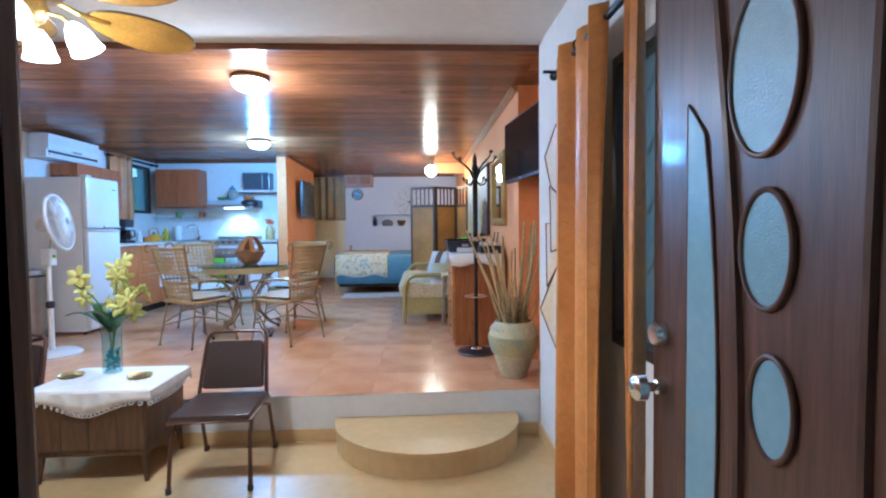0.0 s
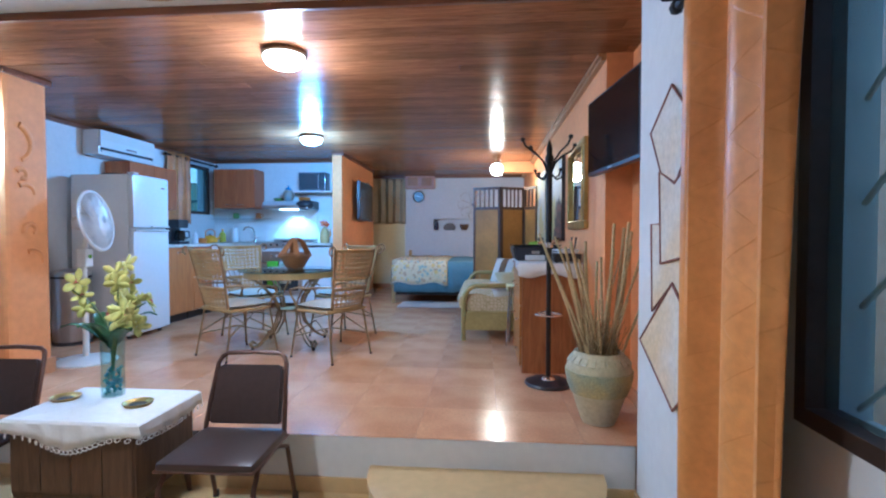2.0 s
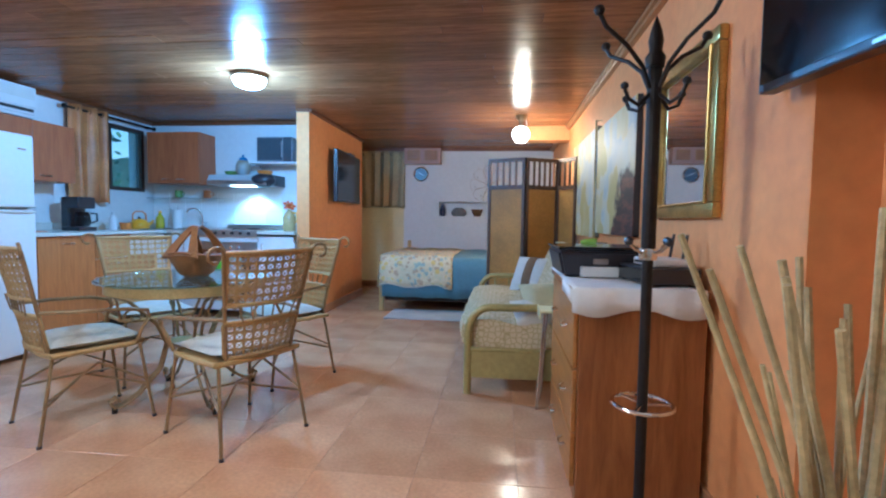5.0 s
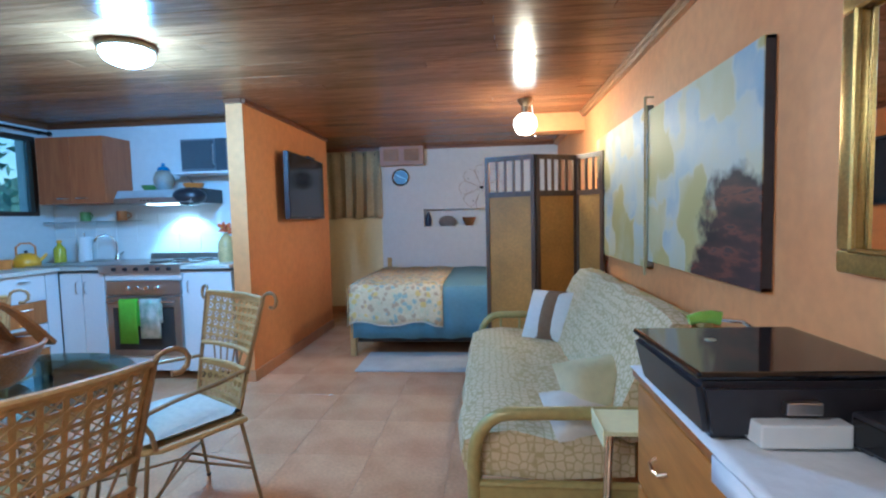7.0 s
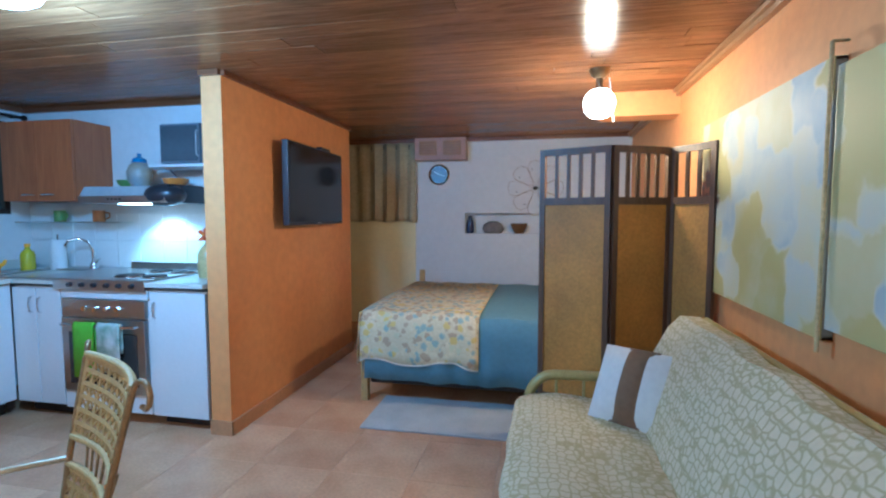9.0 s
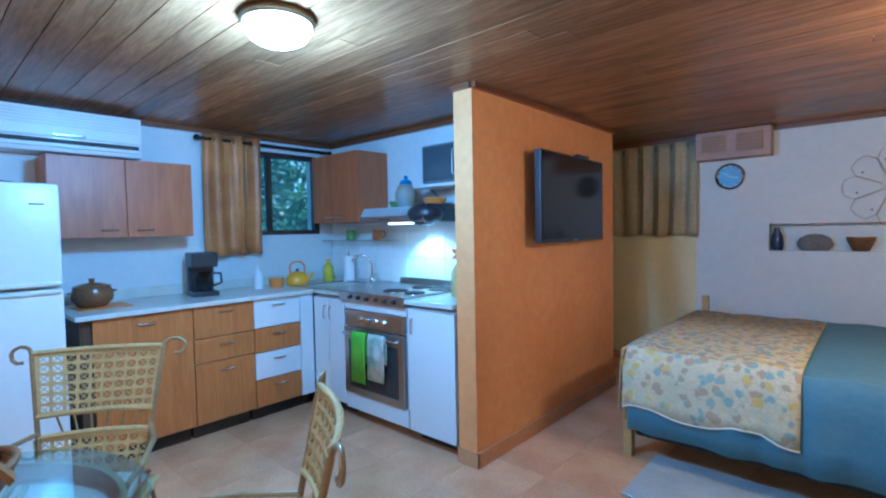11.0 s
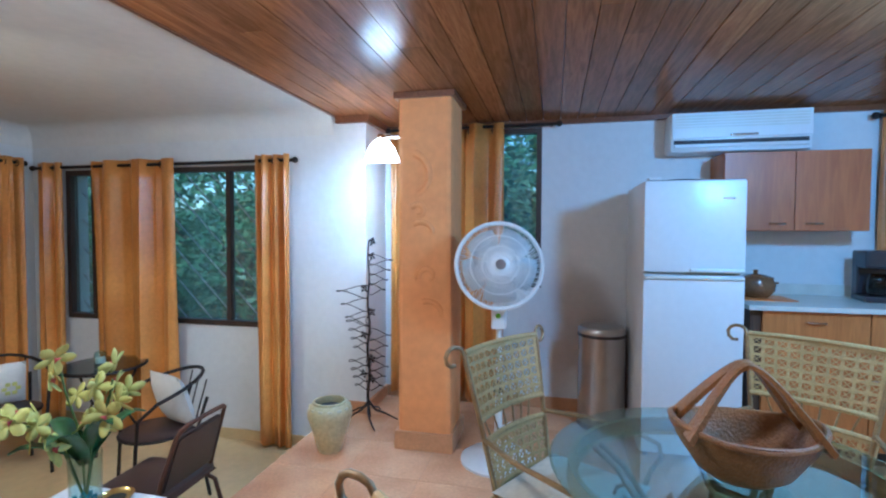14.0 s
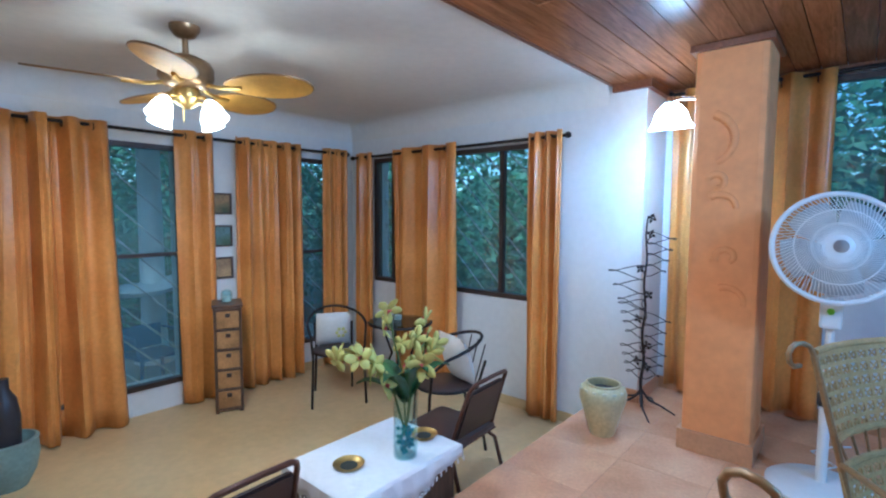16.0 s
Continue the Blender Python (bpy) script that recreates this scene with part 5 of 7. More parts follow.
for k in range(5):
    a = k * math.tau / 5
    bm = bmesh.new()
    rows = []
    for t in (0, .35, .7, 1):
        r_ = .035 + .17 * t
        wd = .25 + .42 * math.sin(math.pi * min(.85, t * .8 + .15))
        rows.append([bm.verts.new(hd @ Vector((r_ * math.cos(a + s * wd), r_ * math.sin(a + s * wd), s * .016))) for s in (-1, -.3, .4, 1)])
    for r0, r1_ in zip(rows, rows[1:]):
        for i in range(3):
            bm.faces.new((r0[i], r0[i + 1], r1_[i + 1], r1_[i]))
    part("blade", bm, M_FANBLADE, pf, "pale grey fan blade", smooth=True, solid=.003)
part("cord", T([(-.19, 0, .02), (-.30, .05, .006), (-.42, -.06, .006), (-.55, .02, .006), (-.62, .10, .006)], .004, 6), M_FANW, pf)

# air conditioner
ac = thing("air_conditioner", at(-3.84, 5.955, 2.145), "white split air conditioner under the ceiling", "air conditioner")
part("body", B(.002, .19, -.415, .415, 0, .262, .03), M_ENAMEL, ac, smooth=True)
part("front_panel", B(.19, .205, -.405, .405, .09, .255, .006), M_ENAMEL, ac)
for i in range(5):
    part("grille_slat", B(.205, .209, -.385, .385, .155 + .018 * i, .165 + .018 * i), M_COUNTER, ac)
part("louvre", B(.18, .207, -.39, .39, .03, .05, .006), M_ENAMEL, ac)
part("outlet", B(.19, .1925, -.39, .39, .055, .08), M_KICK, ac, "dark air outlet")
part("badge", B(.2055, .212, -.06, .10, .098, .112, .004), M_CHROME, ac)


# kitchen cabinets
def bar_handle(parent, x, y, z, along, n):
    """A bowed chrome handle on a front; along: unit vector of its length, n: outwards."""
    a, n = Vector(along), Vector(n)
    c = Vector((x, y, z))
    part("handle", T([c - a * .05, c - a * .045 + n * .016, c + n * .022, c + a * .045 + n * .016, c + a * .05], .005, 6), M_CHROME, parent, "bowed chrome handle")


def base_unit(x0, x1, y0, y1, fronts, face, label, z0=.10, z1=.87, mat=None, legs=True):
    """A base cabinet standing on the raised floor; fronts: (u0, u1, z0, z1, material, handle) measured from its start."""
    c = thing("base_cabinet", at(x0, y0, DECK), label, "cabinet", "base cabinets")
    dx, dy = x1 - x0, y1 - y0
    g = .006
    if face == "x":
        part("body", B(0, dx - .022, g, dy - g, z0, z1), mat or M_LAMIN, c)
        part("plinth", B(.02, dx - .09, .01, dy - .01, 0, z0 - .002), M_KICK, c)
    else:
        part("body", B(g, dx - g, .022, dy, z0, z1), mat or M_LAMIN, c)
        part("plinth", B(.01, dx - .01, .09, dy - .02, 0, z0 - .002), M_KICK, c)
    for u0, u1, a, b, m_, h in fronts:
        if face == "x":
            d = part("drawer_front" if b - a < .3 else "door", B(dx - .020, dx, u0 + .003, u1 - .003, a + .003, b - .003, .003), m_, c)
            if h == "h":
                bar_handle(d, dx, (u0 + u1) / 2, b - .05 if b - a < .3 else b - .06, (0, 1, 0), (1, 0, 0))
        else:
            d = part("drawer_front" if b - a < .3 else "door", B(u0 + .003, u1 - .003, 0, .020, a + .003, b - .003, .003), m_, c)
            if h:
                part("handle", T([Vector((h, 0, b - .06)), Vector((h, -.018, b - .07)), Vector((h, -.022, b - .11)), Vector((h, -.018, b - .15)), Vector((h, 0, b - .16))], .005, 6), M_CHROME, d, "bowed chrome handle")
    return c


# Dark walnut body paints in the shadowed gap next to the refrigerator.
base_unit(XD + .01, -3.25, 5.90, 6.49, [(.06, .59, .105, .87, M_CHERRY, "h")], "x", "cherry laminate base cabinet beside the refrigerator", mat=M_WALNUT)
base_unit(XD + .01, -3.25, 6.49, 6.89, [(0, .40, .105, .50, M_CHERRY, "h"), (0, .40, .50, .66, M_CHERRY, "h"), (0, .40, .66, .87, M_CHERRY, "h")], "x", "cherry laminate drawer unit")
base_unit(XD + .01, -3.25, 6.89, 7.365, [(0, .36, .105, .30, M_CHERRY, "h"), (0, .36, .30, .49, M_LAMIN, "h"), (0, .36, .49, .665, M_CHERRY, "h"), (0, .36, .665, .87, M_LAMIN, "h"), (.36, .475, .10, .87, M_LAMIN, "")], "x", "drawer unit with alternating white and cherry fronts")
base_unit(-3.25, -2.87, 7.37, 7.96, [(0, .19, .09, .845, M_LAMIN, .155), (.19, .38, .09, .845, M_LAMIN, .225)], "y", "white two-door sink cabinet", z0=.085, z1=.85)
base_unit(-2.215, -1.83, 7.37, 7.96, [(0, .385, .075, .845, M_LAMIN, .04)], "y", "narrow white base cabinet beside the partition", z0=.07, z1=.85)
ov = thing("oven", at(-2.545, 7.37, DECK), "built-in steel oven with towels on its handle", "oven")
part("housing", B(-.32, .32, .022, .58, .08, .85), M_LAMIN, ov)
part("lower_panel", B(-.318, .318, 0, .02, .08, .19, .003), M_LAMIN, ov)
part("top_panel", B(-.318, .318, .0, .02, .79, .85, .003), M_LAMIN, ov)
part("control_panel", B(-.305, .305, -.012, .02, .675, .785, .004), M_STEEL, ov)
d = part("door", B(-.305, .305, -.018, .018, .20, .665, .006), M_STEEL, ov)
part("window", B(-.25, .25, -.021, -.018, .25, .58, .0), M_OVEN, d, "dark oven glass")
part("handle", T([(-.27, -.02, .63), (-.27, -.055, .63), (.27, -.055, .63), (.27, -.02, .63)], .009, 8), M_CHROME, d)
for i in range(4):
    k = part("knob", L([(0, 0), (.017, 0), (.015, .02), (0, .02)], 14), M_CHROME, ov)
    k.matrix_basis = pose((-.12 + .08 * i) * U, -.012 * U, .73 * U, 90, 0, 0)


def towel(x, w, ln, mat, label):
    t = thing("towel", at(x, 7.37 - .055, DECK + .64), label, "towel", "towels")
    bm = bmesh.new()
    rows = []
    prof = [(-.013, -ln), (-.013, -.03), (-.010, -.005), (0, .012), (.010, -.005), (.012, -.12), (.012, -ln * .6)]
    for y_, z_ in prof:
        rows.append([bm.verts.new((-w / 2 + w * i / 8, y_ + .003 * math.sin(i * 1.7 + z_ * 8), z_)) for i in range(9)])
    for r0, r1_ in zip(rows, rows[1:]):
        for i in range(8):
            bm.faces.new((r0[i], r0[i + 1], r1_[i + 1], r1_[i]))
    part("cloth", bm, mat, t, smooth=True, solid=.004)


towel(-2.635, .15, .33, M_GREEN, "lime green towel hung over the oven handle")
towel(-2.455, .165, .29, M_PRINT, "white towel with leaf print over the oven handle")
wt = thing("worktop", at(XD, 5.88, DECK + .872), "pale laminate worktop in an L shape", "worktop")
part("long_run", B(.004, .625, 0, 1.47, 0, .028, .004), M_COUNTER, wt)
part("right_run", B(1.60, 2.01, 1.47, 2.095, 0, .028, .004), M_COUNTER, wt)
part("corner_run", B(.004, 1.60, 1.474, 2.095, 0, .026, .003), M_COUNTER, wt)
part("upstand", B(.003, .02, 0, 2.09, .0285, .10, .003), M_COUNTER, wt)
# steel sink and hob
hb = thing("hob", at(-2.56, 7.665, DECK + .90), "steel hob with four electric plates and front knobs", "hob")
part("plate", B(-.335, .335, -.305, .28, 0, .012, .003), M_STEEL, hb)
part("front_strip", B(-.335, .335, -.318, -.306, -.055, .010, .003), M_STEEL, hb)
part("backsplash", B(-.335, .335, .281, .292, 0, .06, .003), M_STEEL, hb)
for i in range(6):
    k = part("knob", L([(0, 0), (.016, 0), (.013, .02), (0, .02)], 12), M_BLACK, hb)
    k.matrix_basis = pose((-.20 + .09 * i) * U, -.318 * U, -.022 * U, 90, 0, 0)
for x, y, r in ((.06, -.13, .085), (.245, -.13, .07), (.06, .13, .07), (.245, .13, .085)):
    part("burner", L([(0, .022), (r * .2, .024), (r * .9, .024), (r, .018), (r, .012), (0, .012)], 24, x=x, y=y), M_KICK, hb)
    part("burner_ring", L([(r, .012), (r + .012, .016), (r + .014, .012)], 24, x=x, y=y), M_CHROME, hb)
sk = thing("sink", at(-3.22, 7.665, DECK + .90), "steel sink with drainer", "sink")
bm = bmesh.new()
for a, b, c_, d_ in ((-.31, -.27, -.30, .28), (.10, .315, -.30, .28), (-.27, .10, -.30, -.22), (-.27, .10, .16, .28)):
    box(bm, a, b, c_, d_, 0, .010)
part("rim", bm, M_STEEL, sk)
part("bowl", B(-.268, .098, -.218, .158, -.02, -.016), M_STEEL, sk)
fa = thing("faucet", at(-3.16, 7.88, DECK + .911), "chrome swan-neck kitchen faucet", "faucet")
part("neck", T([(0, 0, 0), (0, 0, .14), (-.02, -.02, .20), (-.06, -.06, .225), (-.10, -.10, .21), (-.115, -.115, .17)], .010, 10), M_CHROME, fa, smooth=True)
part("base", L([(0, 0), (.026, 0), (.022, .03), (.012, .05), (0, .05)], 16), M_CHROME, fa, smooth=True)
part("lever", T([(.015, 0, .04), (.06, .0, .075)], .006, 8), M_CHROME, fa)
# wall cabinets
def wall_unit(x0, x1, y0, y1, z0, z1, face, label, pulls):
    c = thing("wall_cabinet", at(x0, y0, z0), label, "cabinet", "wall cabinets")
    dx, dy, dz = x1 - x0, y1 - y0, z1 - z0
    if face == "x":
        part("body", B(.003, dx - .02, 0, dy, 0, dz, .002), M_CHERRY, c)
        for i in (0, 1):
            d = part("door", B(dx - .018, dx, dy / 2 * i + .002, dy / 2 * (i + 1) - .002, .002, dz - .002, .003), M_CHERRYDARK, c)
            bar_handle(d, dx, dy / 2 * (i + pulls[i]), .045, (0, 1, 0), (1, 0, 0))
    else:
        part("body", B(0, dx, .02, dy - .003, 0, dz, .002), M_CHERRYDARK, c)
        for i in (0, 1):
            d = part("door", B(dx / 2 * i + .002, dx / 2 * (i + 1) - .002, 0, .018, .002, dz - .002, .003), M_CHERRYDARK, c)
            bar_handle(d, dx / 2 * (i + pulls[i]), 0, .045, (1, 0, 0), (0, -1, 0))
    return c


wall_unit(XD, -3.55, 5.84, 6.63, 1.635, 2.125, "x", "reddish-brown two-door wall cabinet", (.75, .25))
wall_unit(-3.66, -3.05, 7.66, YK, 1.72, 2.28, "y", "reddish-brown two-door corner wall cabinet", (.75, .3))
M_HOOD = material("pale_enamelled_hood", (0.50, 0.52, 0.53), 0.35, 0.2, vary=.05)
M_GREYCASE = material("grey_microwave_case", (0.17, 0.18, 0.20), 0.4, vary=.06)
M_MWGLASS = material("smoky_mirror_glass", (0.10, 0.12, 0.14), 0.12, 0.35, vary=.05)
hd_ = thing("range_hood", at(-2.555, 7.76, 1.70), "slim range hood with lit underside", "range hood")
bm = bmesh.new()
pr = [(-.21, .0), (-.21, .05), (-.17, .11), (.215, .11), (.215, .0)]
a_, b_ = [bm.verts.new((-.33, y, z)) for y, z in pr], [bm.verts.new((.33, y, z)) for y, z in pr]
bm.faces.new(a_), bm.faces.new(b_[::-1])
for i in range(5):
    j = (i + 1) % 5
    bm.faces.new((a_[i], a_[j], b_[j], b_[i]))
part("canopy", bm, M_HOOD, hd_)
part("end_cap", B(.3305, .345, -.20, .214, .0, .120, .004), M_BLACK, hd_, "black end cap")
# Stand-in for an unidentified black oval at the hood's right end.
part("black_oval", L([(0, -.075), (.07, -.065), (.115, -.035), (.128, 0), (.115, .035), (.07, .065), (0, .075)], 28, x=.262, y=-.135, z=.052, sx=1.05, sy=.85), M_BLACK, hd_, "unidentified rounded black oval at the hood", smooth=True)
part("front_lip", B(-.33, .33, -.222, -.2105, .002, .048, .003), M_STEEL, hd_)
part("light_panel", B(-.12, .14, -.12, .02, -.006, -.001), glow("lit_hood_glass", (0.75, 0.93, 1.0), 6), hd_, "lit hood glass")
for i in range(4):
    part("button", B(-.10 + .03 * i, -.085 + .03 * i, -.226, -.2225, .02, .03), M_BLACK, hd_)
sh = thing("wall_shelf", at(-2.48, 7.87, 1.945), "thin white wall shelf above the hood", "shelf")
part("board", B(-.06, .66, -.14, .108, 0, .018, .003), M_LAMIN, sh)
part("bracket", T([(.02, .105, -.08), (.02, .0, -.004)], .006, 6), M_CHROME, sh)
mo = thing("microwave", at(-2.23, 7.86, 1.964), "dark glass-fronted microwave on the shelf", "microwave")
part("case", B(-.20, .20, -.10, .10, 0, .272, .008), M_GREYCASE, mo)
part("door", B(-.198, .10, -.112, -.102, .006, .266, .004), M_GREYCASE, mo)
part("door_window", B(-.188, .09, -.116, -.112, .02, .255), M_MWGLASS, mo, "dark glass window")
part("control_strip", B(.104, .198, -.110, -.102, .006, .266, .003), M_MWGLASS, mo)
part("handle", T([(.094, -.115, .05), (.094, -.13, .06), (.094, -.13, .21), (.094, -.115, .22)], .005, 6), M_STEEL, mo)
rl = thing("glass_shelf", at(-3.35, 7.91, 1.565), "narrow glass shelf with a steel rail", "shelf")
part("pane", B(-.47, .47, -.06, .068, 0, .006), M_VASE, rl)
part("rail", T([(-.47, -.06, .004), (.47, -.06, .004)], .005, 6), M_STEEL, rl)


def mug(where, mat, label):
    m_ = thing("mug", where, label, "mug", "mugs")
    part("cup", L([(0, .004), (.034, .004), (.036, .085), (.040, .085), (.040, 0), (0, 0)], 20), mat, m_, smooth=True)
    part("handle", T([(.038, 0, .07), (.065, 0, .065), (.068, 0, .035), (.038, 0, .02)], .006, 8), mat, m_)


M_GREENCER = material("green_ceramic", (0.16, 0.28, 0.08), 0.3, vary=.08)
mug(at(-3.46, 7.90, 1.572), M_GREENCER, "green ceramic mug on the glass shelf")
mug(at(-3.11, 7.90, 1.572, 40), material("rust_ceramic", (0.50, 0.22, 0.08), 0.3, vary=.1), "rust-coloured ceramic mug on the glass shelf")
for x, y, r, h, mt, lb in ((-2.76, 7.82, .075, .055, M_GREENCER, "shallow green bowl on the range hood"), (-2.36, 7.80, .085, .06, M_ORANGEP, "orange bowl on the range hood")):
    b_ = thing("bowl", at(x, y, 1.811), lb, "bowl", "bowls")
    part("body", L([(0, 0), (r * .5, 0), (r * .85, h * .5), (r, h), (r * .94, h), (r * .75, h * .5), (0, .012)], 24), mt, b_, smooth=True)
gj = thing("ginger_jar", at(-2.57, 7.72, 1.811), "tan and blue lidded ceramic jar", "jar")
part("body", L([(0, 0), (.05, 0), (.075, .05), (.08, .10), (.06, .15), (.04, .165), (0, .165)], 24), material("tan_ceramic", (0.42, 0.28, 0.14), .4, vary=.1, second=(0.16, 0.26, 0.34)), gj, smooth=True)
part("lid", L([(.048, .165), (.04, .19), (.012, .205), (.014, .225), (0, .23)], 20), material("blue_ceramic", (0.06, 0.20, 0.40), .3), gj, "blue lid", smooth=True)
# things on the worktop
CT = DECK + .90
cm = thing("coffee_maker", at(-3.60, 6.69, CT, -8), "black drip coffee maker with glass jug", "coffee maker")
part("base", B(-.09, .12, -.085, .085, 0, .035, .008), M_BLACK, cm)
part("tower", B(-.09, -.01, -.085, .085, .035, .30, .01), M_BLACK, cm)
part("filter_head", B(-.09, .11, -.085, .085, .20, .305, .014), M_BLACK, cm)
part("jug", L([(0, .04), (.05, .04), (.065, .08), (.058, .14), (.045, .17), (0, .172)], 24, x=.055), glass("coffee_glass", (0.25, 0.22, 0.2)), cm, "glass jug", smooth=True)
part("jug_handle", T([(.09, .05, .16), (.10, .10, .155), (.10, .105, .09), (.085, .06, .07)], .009, 8), M_BLACK, cm)
ml = thing("trivet", at(-3.56, 6.08, CT), "orange woven table mat", "mat")
part("mat", B(-.13, .13, -.14, .14, 0, .006, .002), M_ORANGEP, ml)
cp = thing("clay_pot", at(-3.58, 6.04, CT + .007), "brown glazed clay casserole with lid", "pot")
part("body", L([(0, 0), (.07, 0), (.105, .04), (.11, .08), (.095, .115), (0, .115)], 28), M_CLAY, cp, smooth=True)
part("lid", L([(.10, .115), (.095, .125), (.05, .14), (.012, .146), (.016, .17), (0, .172)], 28), M_CLAY, cp, smooth=True)
for s in (-1, 1):
    part("handle", T([(.02, s * .095, .09), (.018, s * .118, .09), (-.018, s * .118, .088), (-.02, s * .095, .085)], .007, 6), M_CLAY, cp)
kt = thing("kettle", at(-3.60, 7.45, CT, 40), "yellow enamel kettle with arched handle", "kettle")
part("body", L([(0, 0), (.085, 0), (.095, .02), (.09, .06), (.06, .10), (.03, .11), (0, .112)], 28), M_YELLOW, kt, smooth=True)
part("lid_knob", L([(0, .112), (.012, .112), (.014, .13), (0, .135)], 12), M_BLACK, kt)
part("handle", T([(-.06, 0, .095), (-.06, 0, .16), (-.03, 0, .19), (.03, 0, .19), (.06, 0, .16), (.06, 0, .095)], .007, 8), M_ORANGEP, kt)
part("spout", T([(.08, 0, .045), (.115, 0, .075), (.13, 0, .10)], .015, 10, taper=.009), M_YELLOW, kt)


def bottle(name, where, r, h, mat, label, capmat=None):
    b = thing(name, where, label, "bottle", "bottles")
    part("body", L([(0, 0), (r, 0), (r, h * .62), (r * .8, h * .74), (r * .35, h * .85), (r * .35, h), (0, h)], 20), mat, b, smooth=True)
    if capmat:
        part("cap", L([(0, h * .93), (r * .42, h * .93), (r * .42, h * 1.05), (0, h * 1.06)], 14), capmat, b)
    return b


bottle("soap_bottle", at(-3.62, 7.12, CT), .036, .17, M_CLOTH, "white plastic bottle by the wall", M_ENAMEL)
bottle("oil_bottle", at(-3.58, 7.74, CT), .045, .19, material("yellow_liquid", (0.55, 0.50, 0.03), .2), "yellow-green bottle in the corner", M_YELLOW)
ob = thing("orange_tub", at(-3.60, 7.26, CT), "small orange plastic tub", "tub")
part("tub", L([(0, 0), (.05, 0), (.058, .07), (.054, .07), (.046, .008), (0, .008)], 20), M_ORANGEP, ob, smooth=True)
pt = thing("paper_roll", at(-3.46, 7.87, CT), "upright paper towel roll", "paper towel")
part("roll", L([(.02, 0), (.052, 0), (.052, .22), (.02, .22)], 24), M_CLOTH, pt)
part("post", T([(0, 0, 0), (0, 0, .26)], .006, 8), M_CHROME, pt)
ju = thing("jug", at(-2.02, 7.66, CT), "straw-coloured jug holding an orange-red flower", "jug")
part("body", L([(0, 0), (.06, 0), (.066, .04), (.066, .15), (.04, .20), (.02, .22), (.02, .235), (0, .235)], 24), material("straw_plastic", (0.60, 0.46, 0.20), .3), ju, smooth=True)
M_BLOOM = material("orange_red_bloom", (0.72, 0.13, 0.03), .6, vary=.12)
p_, l_ = bmesh.new(), bmesh.new()
for q_, f_ in (((-.012, -.01, .275), (-.4, -.9, .3)), ((.02, .005, .262), (.5, -.8, .4)), ((-.005, .02, .285), (0, .2, 1))):
    flower(p_, l_, Vector(q_), .052, f_)
part("bloom", p_, M_BLOOM, ju, "orange-red cloth flower", smooth=True, solid=.002)
tagged(part("bloom_heart", l_, M_YELLOW, ju, solid=.002), kind="stuff")
part("stem", T([(0, 0, .22), (0, 0, .28)], .004, 6), M_STEM, ju)
part("handle", T([(.03, 0, .20), (.085, 0, .19), (.085, 0, .11), (.06, 0, .09)], .009, 8), M_YELLOW, ju)
mt = thing("oven_mitt", at(-1.815, 7.72, 1.62), "lime green kitchen mitt hung on the partition", "oven mitt")
bm = slab(bmesh.new(), [(-.06, .0), (.06, .0), (.07, .18), (.05, .27), (-.02, .27), (-.05, .2), (-.09, .16), (-.08, .12)], .015, Matrix.Rotation(radians(90), 4, "Z"))
bmesh.ops.translate(bm, vec=(-.004, 0, 0), verts=bm.verts)
part("mitt", bm, M_GREEN, mt)
# televisions
def television(name, where, w, h, label):
    t = thing(name, where, label, "television", "televisions")
    part("housing", B(-w / 2, w / 2, -.02, .025, 0, h, .006), M_BLACK, t)
    part("screen", B(-w / 2 + .012, w / 2 - .012, -.023, -.0205, .022, h - .012), M_SCREEN, t, "dark switched-off screen")
    part("wall_bracket", B(-.10, .10, .026, .07, h * .35, h * .65, .004), M_IRON, t)
    part("bracket_arm", T([(0, .06, h * .3), (.06, .10, h * .2), (0, .12, h * .3)], .012, 6), M_IRON, t)
    part("logo_bar", B(-.03, .03, -.0245, -.0205, .008, .016), M_STEEL, t)
    return t


t1 = television("television", at(-1.60, 8.37, 1.55, 92), .97, .58, "flat black television on the orange partition")
part("camera_bar", B(.06, .24, -.02, .02, .582, .60, .004), M_BLACK, t1)

